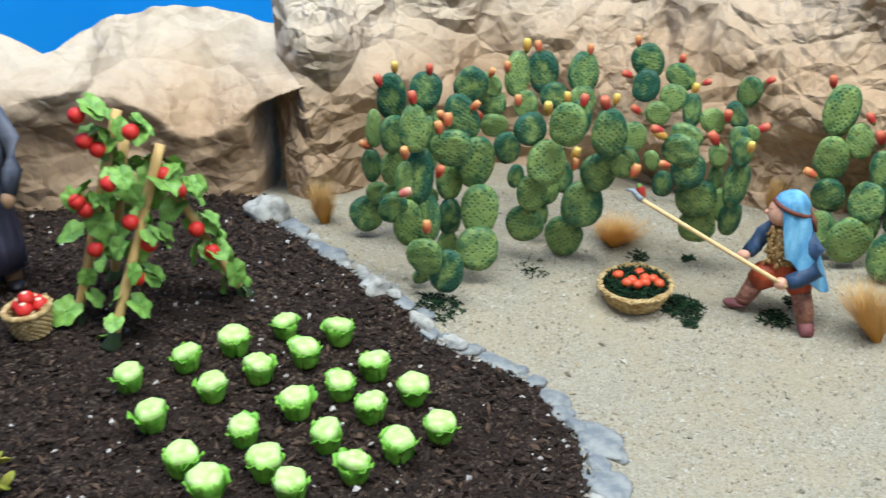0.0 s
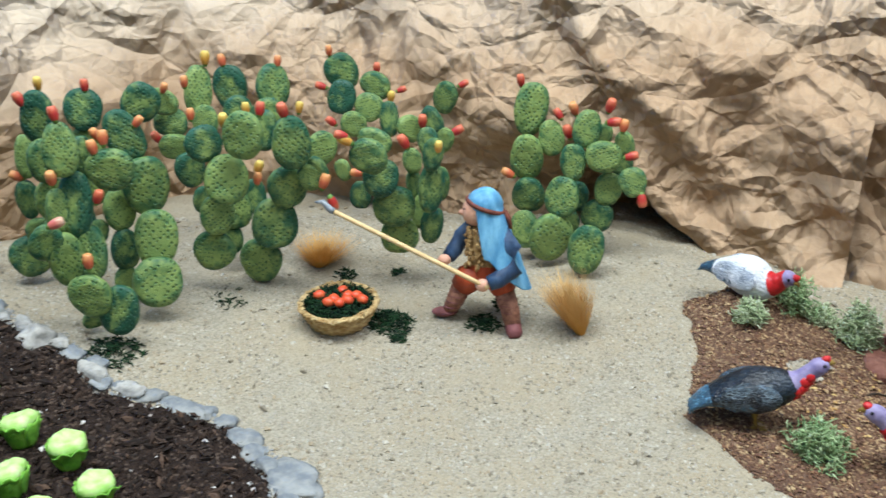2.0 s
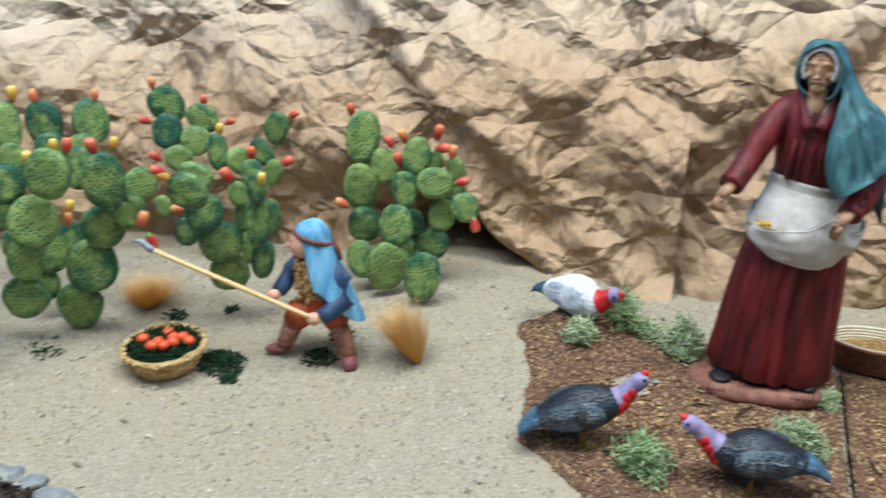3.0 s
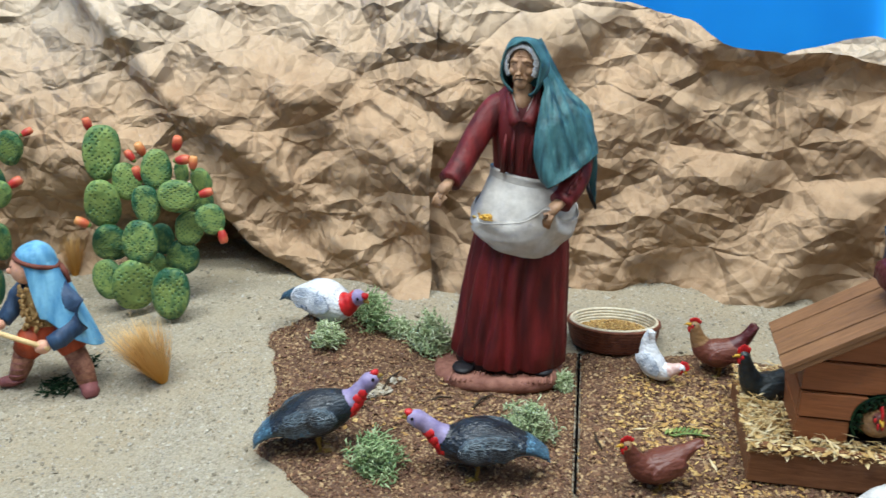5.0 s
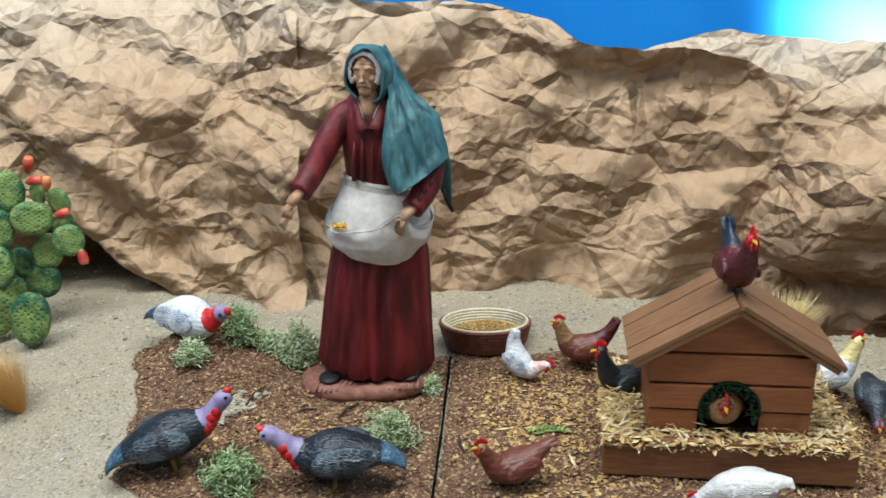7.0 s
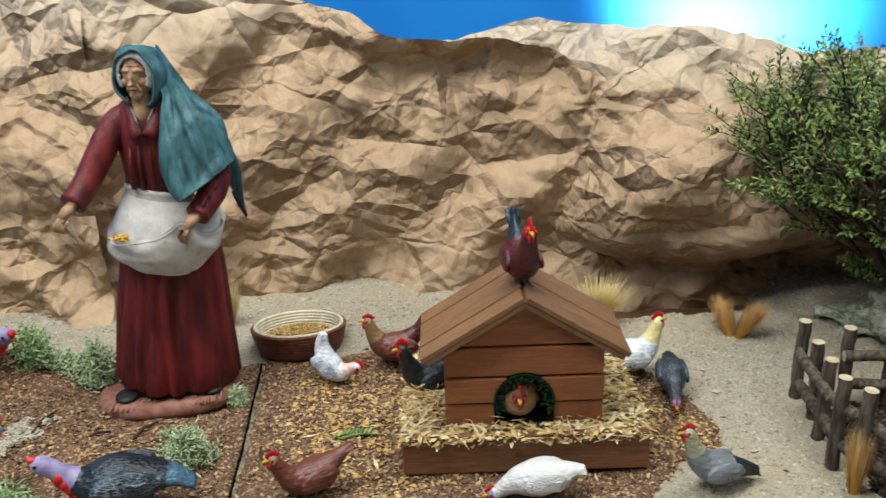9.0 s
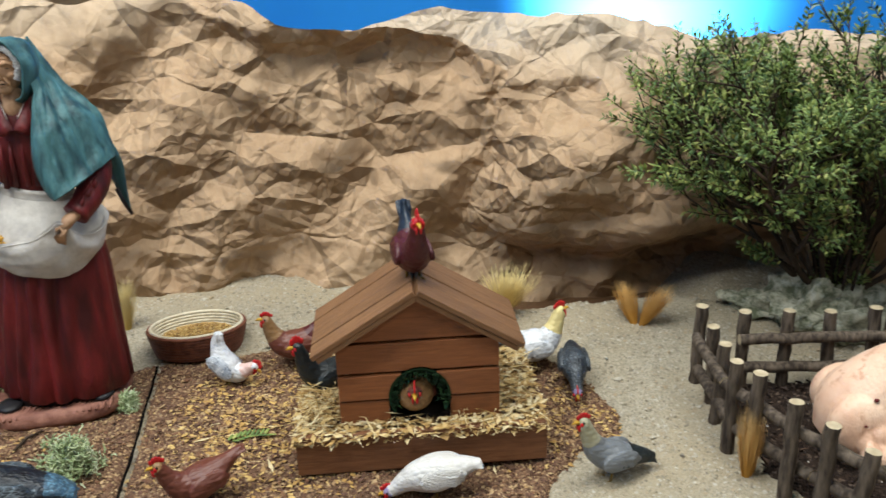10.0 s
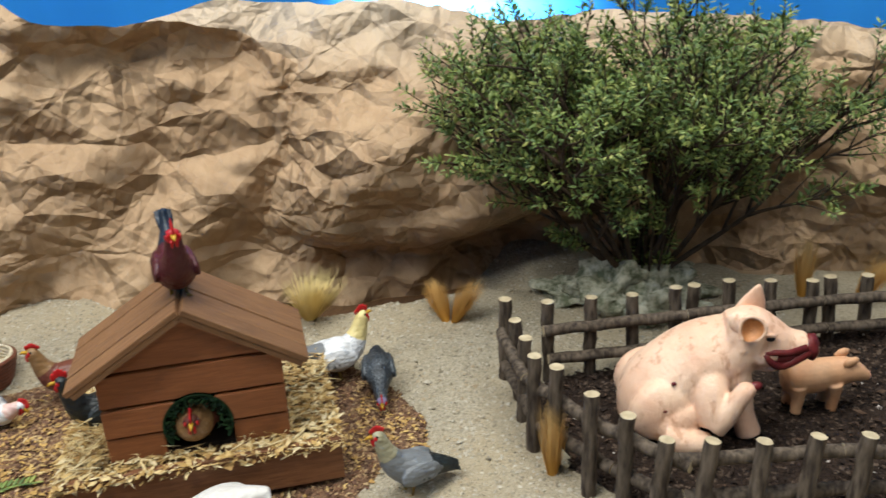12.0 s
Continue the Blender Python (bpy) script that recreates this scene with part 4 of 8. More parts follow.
CANE = wood_material("bamboo_cane", srgb(196, 156, 92), srgb(222, 186, 122), 0.6, (60, 60, 8))
TOMATO_LEAF = plain("tomato_leaf", srgb(84, 132, 50), srgb(140, 180, 84), 80, 0.5, 0.5, 260, 0.35, 0.001)
TOMATO = plain("tomato_red", srgb(190, 28, 24), srgb(214, 48, 38), 60, 0.55, 0.15, 300, 0.4)
MOSS_DARK = islands("dark_moss", [srgb(22, 52, 30), srgb(16, 40, 26), srgb(32, 66, 36)])
TWINE = plain("dark_twine", srgb(52, 70, 40), srgb(40, 52, 34), 90, 0.9)

LEAF_MESHES = []
for k in range(4):
    # a broad blade with a shallow lobed edge, cupped and drooping from the stalk at its origin
    m_ = Mesh()
    rows = []
    for q in (1.0, 0.72, 0.4, 0.06):
        row = []
        for i in range(26):
            a = 2 * math.pi * i / 26
            r = 0.0118 * (1 + 0.13 * abs(math.cos(2.5 * a + 0.3 * k)) + 0.07 * math.sin(7 * a + k) - 0.22 * (abs(math.sin(a / 2 + math.pi / 2)) < 0.18)) * q
            x, y = r * math.cos(a) * 1.12 + 0.009, r * math.sin(a) * 0.98
            row.append((x, y, -0.0045 * (x / 0.02) ** 2 + 0.0028 * abs(y) / 0.01 + 0.0012 * math.sin(5 * a + k * 2) * q))
        rows.append(row)
    m_.loft(rows, TOMATO_LEAF, caps=False)
    LEAF_MESHES.append(m_.data("leaf"))
m_ = Mesh()
m_.ball((0, 0, 0), (0.0075, 0.0075, 0.0071), TOMATO, lump=0.08)
TOMATO_MESH = m_.data("tomato")


def tomato_plant():
    ob = thing("tomato_plant", None, "tomato plant with red fruit tied to bamboo canes", "plant")
    canes = [((-0.346, 0.73), (-0.285, 0.755, 0.232)), ((-0.3, 0.69), (-0.247, 0.742, 0.205)), ((-0.194, 0.775), (-0.262, 0.756, 0.190)), ((-0.332, 0.80), (-0.29, 0.775, 0.2))]
    rng = random.Random(8)
    for (x, y), b in canes:
        a = Vector((x, y, top(x, y) - 0.004))
        b = Vector(b)
        m_ = Mesh()
        m_.tube([a.lerp(b, k) for k in np.linspace(0, 1, 9)], [0.0044 + 0.0005 * (i % 3 == 0) for i in range(9)], CANE, 10)
        cane = part("cane", m_, ob, "pale bamboo cane")
        m_ = Mesh()
        m_.tube([a.lerp(b, k) for k in (0.0, 0.02, 0.05, 0.09)], [0.010, 0.009, 0.0065, 0.005], TWINE, 10)
        part("wrap", m_, cane, "dark green wrap at the foot of a cane")
        spin = rng.uniform(0, 6)
        count = int(13 * (b - a).length / 0.2)
        for i in range(count):
            k = 0.09 + 0.91 * i / count
            p = a.lerp(b, k)
            spin += 2.2 + rng.uniform(-0.5, 0.5)
            r = rng.uniform(0.003, 0.011)
            p += Vector((math.cos(spin) * r, math.sin(spin) * r, rng.uniform(-0.006, 0.008)))
            leaf = part("leaf", LEAF_MESHES[i % 4], ob)
            leaf.matrix_basis = pose(*p, 0, 0, math.degrees(spin)) @ pose(0, 0, 0, rng.uniform(-35, 35), rng.uniform(5, 75), 0) @ Matrix.Scale(rng.uniform(0.65, 1.1), 4)
    for x, y, z in TOMATO_PLACES:
        part("tomato", TOMATO_MESH, ob, at=pose(x, y, z))
        for k in range(3):
            leaf = part("leaf", LEAF_MESHES[k], ob)
            leaf.matrix_basis = pose(x + rng.uniform(-0.004, 0.010), y + rng.uniform(0.005, 0.011), z + rng.uniform(0.002, 0.012), 0, 0, rng.uniform(-150, 60)) @ pose(0, 0, 0, rng.uniform(-30, 30), rng.uniform(10, 60), 0) @ Matrix.Scale(rng.uniform(0.6, 0.9), 4)
    return ob


TOMATO_PLACES = [
    (-0.310, 0.729, 0.235),
    (-0.308, 0.730, 0.212),
    (-0.299, 0.734, 0.203),
    (-0.263, 0.720, 0.223),
    (-0.285, 0.711, 0.180),
    (-0.321, 0.724, 0.158),
    (-0.274, 0.716, 0.142),
    (-0.314, 0.728, 0.110),
    (-0.262, 0.720, 0.119),
    (-0.275, 0.715, 0.088),
    (-0.247, 0.739, 0.178),
    (-0.235, 0.744, 0.162),
    (-0.226, 0.747, 0.122),
    (-0.316, 0.727, 0.149),
    (-0.215, 0.750, 0.098),
]
tomato_plant()

# leafy plant at the edge of the bed
LEAFY = plain("yellow_green_leaf", srgb(120, 132, 42), srgb(176, 164, 66), 60, 0.55, 0.4, 260, 0.3)
leafy = thing("leafy_plant", None, "small yellow-green leafy plant in the mulch", "plant")
for i in range(26):
    m_ = Mesh()
    a = random.uniform(0, 6.3)
    r, z = random.uniform(0.0, 0.02), random.uniform(0.004, 0.042)
    m_.ball((-0.332 + r * math.cos(a), 0.505 + r * math.sin(a), top(-0.332, 0.505) + z), (0.0085, 0.0065, 0.0016), LEAFY, pose(0, 0, 0, random.uniform(-50, 50), random.uniform(-50, 50), random.uniform(0, 360)), 10, 6, 0.3, i)
    part("leaf", m_, leafy)
m_ = Mesh()
m_.tube([(-0.332, 0.505, top(-0.332, 0.505) - 0.003), (-0.317, 0.506, top(-0.332, 0.505) + 0.04)], [0.004, 0.002], TWINE)
part("stem", m_, leafy)

# ---- border stones ----
n = Nodes("border_stone")
STONE = n.done(n.mix(n.ramp(n.noise(70, 6), 0.4, 0.65), srgb(172, 168, 160), srgb(122, 120, 116)), 0.85, n.noise(220, 5), 0.7, 0.0015, 0.25)
n = Nodes("border_stone_blue")
STONE_BLUE = n.done(n.mix(n.ramp(n.noise(60, 6), 0.4, 0.65), srgb(112, 116, 120), srgb(150, 150, 146)), 0.85, n.noise(220, 5), 0.6, 0.0015, 0.25)


def along_plan(points, n):
    """n evenly spread points along a line in plan."""
    p = np.array(points, float)
    d = np.r_[0, np.cumsum(np.hypot(*np.diff(p, axis=0).T))]
    k = np.linspace(0, d[-1], n)
    return np.stack([np.interp(k, d, p[:, 0]), np.interp(k, d, p[:, 1])], -1)


def stone(x, y, rx, ry, rz, turn, material, seed, sink=0.42):
    m_ = Mesh()
    m_.ball((0, 0, 0), (rx, ry, rz), material, n=22, m=14, lump=0.35, seed=seed)
    label = "rounded pale grey stone on the edge of the bed" if material == STONE else "flat blue-grey stone half sunk along the bed"
    thing("stone", m_, label, "stone", group="stones along the bed", at=pose(x, y, top(x, y) + rz * (1 - 2 * sink), 0, 0, turn))


for row in [(-0.208, 0.972, 0.026, 0.021, 0.021, 20, STONE, 1), (-0.07, 0.812, 0.0155, 0.015, 0.013, 0, STONE, 2), (-0.168, 0.932, 0.026, 0.014, 0.009, -50, STONE_BLUE, 3), (-0.122, 0.875, 0.03, 0.012, 0.008, -48, STONE_BLUE, 4), (-0.022, 0.765, 0.022, 0.010, 0.006, -60, STONE, 6), (0.052, 0.71, 0.026, 0.012, 0.006, -42, STONE_BLUE, 7),
            (0.098, 0.66, 0.02, 0.012, 0.007, -40, STONE_BLUE, 8), (0.13, 0.6, 0.028, 0.018, 0.006, -60, STONE_BLUE, 9), (0.126, 0.545, 0.024, 0.018, 0.007, -70, STONE_BLUE, 10), (0.118, 0.49, 0.024, 0.02, 0.007, -80, STONE_BLUE, 11), (0.01, 0.735, 0.016, 0.009, 0.005, -40, STONE, 12)]:
    stone(*row)

# flat stones laid close along the edge of the bed
EDGE = along_plan(MULCH_BED[2:12], 24)
rng = random.Random(17)
for k, (x, y) in enumerate(EDGE):
    d = EDGE[min(k + 1, 23)] - EDGE[max(k - 1, 0)]
    d = d / np.hypot(*d)
    out = rng.uniform(0.004, 0.014)
    stone(x - d[1] * out, y + d[0] * out, rng.uniform(0.010, 0.018), rng.uniform(0.007, 0.011), rng.uniform(0.003, 0.0055), math.degrees(math.atan2(d[1], d[0])) + rng.uniform(-25, 25), STONE_BLUE if rng.random() < 0.7 else STONE, 30 + k, 0.49)

# ---- dry grass ----


def grass_material(name, foot, tip, reach):
    """Dry grass: deep gold at the foot, paler towards the tips."""
    n = Nodes(name)
    height = n.add("ShaderNodeSeparateXYZ", Vector=n.coord.outputs["Object"]).outputs[2]
    tone = n.mix(n.ramp(n.math("ADD", height, n.math("MULTIPLY", n.noise(120, 3), 0.02)), 0.012, reach), foot, tip)
    tone = n.mix(n.math("MULTIPLY", n.island(), 0.3), tone, n.mix(0.4, tone, srgb(150, 104, 50)))
    return n.done(tone, 0.7, None, spec=0.2)


GRASS_GOLD = grass_material("dry_grass", srgb(200, 144, 62), srgb(226, 200, 146), 0.085)
GRASS_PALE = grass_material("dry_grass_pale", srgb(204, 174, 100), srgb(228, 212, 156), 0.05)


def grass_tuft(x, y, height, spread, lean, count, seed, material=GRASS_GOLD, fan=1.0, label="golden dry grass tuft stuck in the sand"):
    rng = random.Random(seed)
    m_ = Mesh()
    for i in range(count):
        a, k = rng.uniform(0, 2 * math.pi), rng.random() ** 0.6
        base = Vector((0.003 * math.cos(a) * k, 0.003 * math.sin(a) * k, -0.003))
        tip = Vector((lean[0] + spread * k * math.cos(a), lean[1] + spread * k * fan * math.sin(a), height * rng.uniform(0.72, 1.05)))
        mid = base.lerp(tip, 0.5) + Vector((rng.uniform(-1, 1), rng.uniform(-1, 1), 0)) * 0.0015
        side = Vector((math.cos(a + 1.5), math.sin(a + 1.5), 0)) * 0.0003
        m_.add([base - side, base + side, mid + side, mid - side, tip], [(0, 1, 2, 3), (3, 2, 4)], material)
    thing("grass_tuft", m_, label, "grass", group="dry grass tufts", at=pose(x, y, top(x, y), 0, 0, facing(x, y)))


for row in [(-0.139, 0.964, 0.052, 0.026, (-0.003, 0.0), 420, 1), (0.194, 0.924, 0.032, 0.046, (0.008, 0.0), 560, 2), (0.416, 0.735, 0.058, 0.036, (-0.02, 0.0), 620, 3),
            (1.098, 0.272, 0.036, 0.015, (-0.014, 0.006), 320, 4), (1.1, 0.266, 0.042, 0.016, (0.02, 0.0), 320, 5), (0.942, 0.096, 0.056, 0.013, (0.0, 0.0), 320, 6),
            (1.285, -0.005, 0.06, 0.016, (0.0, 0.0), 240, 7), (1.3, -0.05, 0.05, 0.022, (0.026, 0.0), 240, 8), (0.401, 1.0, 0.05, 0.018, (0.0, 0.0), 240, 9)]:
    grass_tuft(*row)
grass_tuft(0.784, 0.65, 0.05, 0.014, (0.004, 0.0), 260, 10, GRASS_PALE, 1.0, "pale yellow dry grass behind the statue")
grass_tuft(1.036, 0.384, 0.042, 0.036, (0.008, 0.0), 520, 11, GRASS_PALE, 1.0, "pale dry grass fan behind the hen house")

# ---- pale moss ----
MOSS = islands("pale_moss", [srgb(172, 188, 142), srgb(190, 202, 162), srgb(152, 170, 122), srgb(204, 212, 178), srgb(164, 182, 138)])
MOSS_GREEN = islands("green_moss", [srgb(144, 170, 118), srgb(162, 184, 134), srgb(126, 156, 106), srgb(178, 196, 150)])


def moss(x, y, radius, height, seed, material, label="spongy pale grey-green reindeer moss clump", count=850, name="moss_clump"):
    rng = random.Random(seed)
    m_ = Mesh()
    for i in range(count):
        a, e, k = rng.uniform(0, 6.283), rng.uniform(0.0, 1.5), rng.uniform(0.45, 1.0)
        lump = 0.75 + 0.45 * noise.noise(Vector((math.cos(a) * 1.5 + seed, math.sin(a) * 1.5, e)))
        p = Vector((math.cos(a) * math.cos(e) * radius, math.sin(a) * math.cos(e) * radius, math.sin(e) * height)) * (k * lump)
        q, pts = Vector(p), []
        d = Vector((rng.uniform(-1, 1), rng.uniform(-1, 1), rng.uniform(-0.3, 1))).normalized()
        for s in range(4):
            pts.append(Vector(q))
            d = (d + Vector((rng.uniform(-1, 1), rng.uniform(-1, 1), rng.uniform(-1, 1))) * 0.9).normalized()
            q += d * rng.uniform(0.0018, 0.0032)
        m_.tube(pts, [0.00075, 0.0007, 0.0006, 0.0003], material, 3)
    return thing(name, m_, label, "moss", group="moss clumps", at=pose(x, y, top(x, y) - 0.001))


for row in [(0.507, 0.508, 0.029, 0.03, 1, MOSS_GREEN), (0.633, 0.482, 0.031, 0.032, 2, MOSS), (0.636, 0.632, 0.031, 0.042, 3, MOSS), (0.55, 0.672, 0.018, 0.02, 4, MOSS), (0.604, 0.684, 0.026, 0.044, 5, MOSS_GREEN), (0.708, 0.526, 0.009, 0.016, 6, MOSS), (0.625, 0.67, 0.016, 0.018, 7, MOSS)]:
    moss(*row)

# ---- statues ----
ROBE = cloth_paint("dark_red_robe", srgb(66, 17, 19), srgb(116, 32, 33))
SHAWL = cloth_paint("teal_shawl", srgb(28, 58, 64), srgb(68, 112, 116), 60)
APRON = plain("white_apron", srgb(186, 180, 174), srgb(212, 207, 200), 45, 0.8, 0.5, 160, 0.2, 0.0012)
SKIN = plain("painted_skin", srgb(152, 116, 88), srgb(186, 148, 116), 80, 0.55)
SKIN_PALE = plain("painted_pale_skin", srgb(206, 150, 124), srgb(222, 172, 146), 80, 0.55)
HAIR = plain("grey_hair", srgb(150, 150, 152), srgb(206, 206, 208), 200, 0.7, 0.6, 500)
BASE = plain("statue_base", srgb(118, 74, 62), srgb(154, 108, 92), 90, 0.7, 0.6, 260, 0.25, 0.0012)
SHOE_SHADE = plain("dark_shoe_and_shade", srgb(22, 20, 24), srgb(34, 32, 36), 80, 0.5)
GRAINY = islands("yellow_grain", [srgb(206, 160, 66), srgb(224, 186, 96), srgb(186, 140, 58)])


def ring(cx, cy, z, rx, ry, n=48, fold=0.0, folds=14, phase=0.0, a0=0.0, a1=2 * math.pi):
    out = []
    for j in range(n):
        a = a0 + (a1 - a0) * j / n
        k = 1 + fold * (math.sin(folds * a + phase) + 0.5 * math.sin(folds * 1.7 * a + phase * 2.1))
        out.append((cx + rx * k * math.cos(a), cy + ry * k * math.sin(a), z))
    return out


def bump_at(v, centre, width):
    return math.exp(-(((v - centre) / width) ** 2))


def along(points, n):
    """n evenly spread points on the curve through points."""
    p = smooth_path(points, 8)
    k = np.linspace(0, len(p) - 1, n)
    return np.stack([np.interp(k, np.arange(len(p)), p[:, i]) for i in range(3)], -1)


def draped(m, inner, outer, material, nu, nv, bulge, folds, thick=0.0016):
    """Cloth between two edges: bulge(u, v) and folds(u, v) push it out along its own normal."""
    a, b = along(inner, nu), along(outer, nu)
    u, v = np.meshgrid(np.linspace(0, 1, nu), np.linspace(0, 1, nv), indexing="ij")
    p = a[:, None] * (1 - v[..., None]) + b[:, None] * v[..., None]
    p[..., 1] -= bulge(u, v)
    du, dv = np.gradient(p, axis=0), np.gradient(p, axis=1)
    normal = np.cross(du, dv)
    normal /= np.linalg.norm(normal, axis=-1, keepdims=True) + 1e-9
    normal *= np.where(normal[..., 1:2] > 0, -1, 1)
    p = p + normal * folds(u, v)[..., None]
    m.loft(p.tolist(), material, closed=False)
    m.loft((p - normal * thick).tolist(), material, closed=False)
    rim = [(p - normal * thick / 2)[:, 0], (p - normal * thick / 2)[:, -1], (p - normal * thick / 2)[-1]]
    for row in rim:
        m.tube(row.tolist(), thick * 0.62, material, 6)


def old_woman():
    """Local x to her left hand's side, y behind her, z up from the foot of her stand."""
    m = Mesh()
    stand = []
    for z, k in ((0.0, 1.0), (0.004, 1.03), (0.009, 1.0), (0.012, 0.94)):
        stand.append([(-0.003 + 0.0575 * k * abs(math.cos(a)) ** 0.7 * math.copysign(1, math.cos(a)), 0.046 * k * abs(math.sin(a)) ** 0.7 * math.copysign(1, math.sin(a)), z) for a in np.linspace(0, 2 * math.pi, 40, endpoint=False)])
    m.loft(stand, BASE)
    for i in range(19):
        x = -0.047 + i * 0.0050
        m.tube([(x, -0.0440, 0.0098), (x * 0.96 + 0.003, -0.03, 0.0124)], [0.0013, 0.0012], BASE, 6)
    for x in (-0.034, 0.036):
        m.ball((x, -0.025, 0.0140), (0.010, 0.012, 0.0040), SHOE_SHADE)
    # a dark ring paints in the shade under the hem
    m.loft([ring(0.004, 0.001, z, rx, ry, 40) for z, rx, ry in ((0.011, 0.045, 0.035), (0.022, 0.046, 0.035), (0.03, 0.042, 0.03))], SHOE_SHADE)
    # skirt: broad deep folds on one side of the front, plainer on the other
    valleys = ((-168, 0.9), (-150, 1.0), (-134, 1.15), (-117, 1.1), (-99, 1.25), (-82, 1.2), (-66, 0.55), (-40, 0.3), (-12, 0.4), (20, 0.7), (50, 0.8), (80, 0.8), (110, 0.8), (140, 0.8))
    skirt = []
    for z, cx, rx, ry, f in ((0.0165, 0.0065, 0.0490, 0.0395, 0.9), (0.0190, 0.0065, 0.0510, 0.0410, 1.0), (0.035, 0.0072, 0.0500, 0.0400, 1.0), (0.055, 0.0085, 0.0480, 0.0380, 1.0), (0.078, 0.0102, 0.0462, 0.0362, 1.0), (0.100, 0.0120, 0.0442, 0.0345, 0.95), (0.122, 0.0140, 0.0418, 0.0325, 0.8), (0.142, 0.0148, 0.0385, 0.0295, 0.6), (0.160, 0.0142, 0.0330, 0.0250, 0.35), (0.178, 0.0130, 0.0262, 0.0200, 0.1), (0.188, 0.0130, 0.0245, 0.0190, 0.0)):
        row = []
        for q in range(180):
            a = 360 * q / 180 - 180
            dip = 0.0
            for k, (at, deep) in enumerate(valleys):
                sway = at + 4.0 * math.sin(z * 38 + k * 1.7) + (z - 0.1) * 55 * math.sin(k * 2.3)
                dd = (a - sway + 180) % 360 - 180
                dip += deep * math.exp(-((dd / (5.2 + 1.4 * math.sin(k * 1.3))) ** 2))
            w = 1 + f * (0.035 - 0.125 * dip)
            row.append((cx + rx * w * math.cos(radians(a)), ry * w * math.sin(radians(a)), z - (0.003 * math.cos(radians(a)) if z < 0.03 else 0)))
        skirt.append(row)
    m.loft(skirt, ROBE)
    body = []
    for z, rx, ry, cx, cy in ((0.180, 0.0242, 0.0188, 0.0130, 0), (0.192, 0.0240, 0.0192, 0.0130, 0), (0.205, 0.0252, 0.0205, 0.0135, -0.001), (0.220, 0.0272, 0.0218, 0.0145, -0.0015), (0.234, 0.0288, 0.0222, 0.0155, -0.001), (0.245, 0.0292, 0.0210, 0.0160, 0.0), (0.253, 0.0262, 0.0182, 0.0160, 0.001), (0.259, 0.0190, 0.0150, 0.0150, 0.001), (0.264, 0.0110, 0.0110, 0.0125, 0.0)):
        body.append(ring(cx, cy, z, rx, ry, 60, 0.024, 10, z * 26))
    m.loft(body, ROBE)
    for x, high in ((0.004, 0.006), (0.0125, 0.010), (0.019, 0.005), (-0.003, 0.003)):
        m.tube([(x, -0.0192, 0.192), (x + 0.0008, -0.0222, 0.208 + high), (x + 0.002, -0.0222, 0.222 + high)], [0.0024, 0.0020, 0.0006], ROBE, 8)
    # neck and collar
    m.tube([(0.0115, -0.0165, 0.2385), (0.0115, -0.0135, 0.250), (0.0120, -0.008, 0.262), (0.0120, -0.005, 0.274)], [0.0052, 0.0082, 0.0080, 0.0080], SKIN, 16)
    for side, tipx, neckx in ((-1, 0.0015, 0.0005), (1, 0.0225, 0.0245)):
        flap = []
        for k in np.linspace(0, 1, 8):
            a = Vector((neckx, -0.0085, 0.2625)).lerp(Vector((0.0110, -0.0262, 0.2365)), k) + Vector((0, -0.0022 * math.sin(math.pi * k), 0))
            b_ = Vector((neckx + side * 0.0035, -0.0100, 0.2570)).lerp(Vector((tipx, -0.0262, 0.2300)), min(1, k * 1.25)) if k < 0.8 else Vector((tipx, -0.0262, 0.2300)).lerp(Vector((0.0110, -0.0262, 0.2362)), (k - 0.8) / 0.2)
            flap.append([a + Vector((0, -0.0006, 0)), a.lerp(b_, 0.5) + Vector((0, -0.0024, 0.0003)), b_ + Vector((0, -0.0008, 0)), b_ + Vector((0, 0.0012, 0)), a + Vector((0, 0.0014, 0))])
        m.loft(flap, ROBE)
        m.tube([f[0] + Vector((0, -0.0004, 0)) for f in flap[:6]], 0.00035, APRON, 5)
    # arm that casts grain, held out and down
    m.tube(smooth_path([(0.004, 0.0, 0.2440), (-0.0060, -0.001, 0.2440), (-0.0150, -0.006, 0.2360), (-0.0265, -0.014, 0.2180), (-0.0350, -0.022, 0.2030), (-0.0420, -0.031, 0.1930), (-0.0465, -0.037, 0.1880)], 4), np.interp(np.linspace(0, 1, 25), [0, 0.2, 0.45, 0.65, 0.85, 0.94, 1], [0.0100, 0.0118, 0.0112, 0.0104, 0.0098, 0.0104, 0.0100]).tolist(), ROBE, 18)
    m.tube([(-0.0455, -0.0365, 0.1885), (-0.0500, -0.0410, 0.1840), (-0.0540, -0.0440, 0.1800)], [0.0056, 0.0066, 0.0056], SKIN, 12, 0.65)
    for k in range(4):
        m.tube([(-0.0535 + k * 0.0016, -0.0432 - k * 0.0008, 0.1808 - k * 0.0010), (-0.0580 + k * 0.0016, -0.0462, 0.1760 - k * 0.0010), (-0.0600 + k * 0.0020, -0.0465, 0.1705 - k * 0.0008)], [0.0019, 0.0017, 0.0012], SKIN, 6)
    m.tube([(-0.0495, -0.0445, 0.1815), (-0.0530, -0.0482, 0.1772)], [0.0018, 0.0013], SKIN, 6)
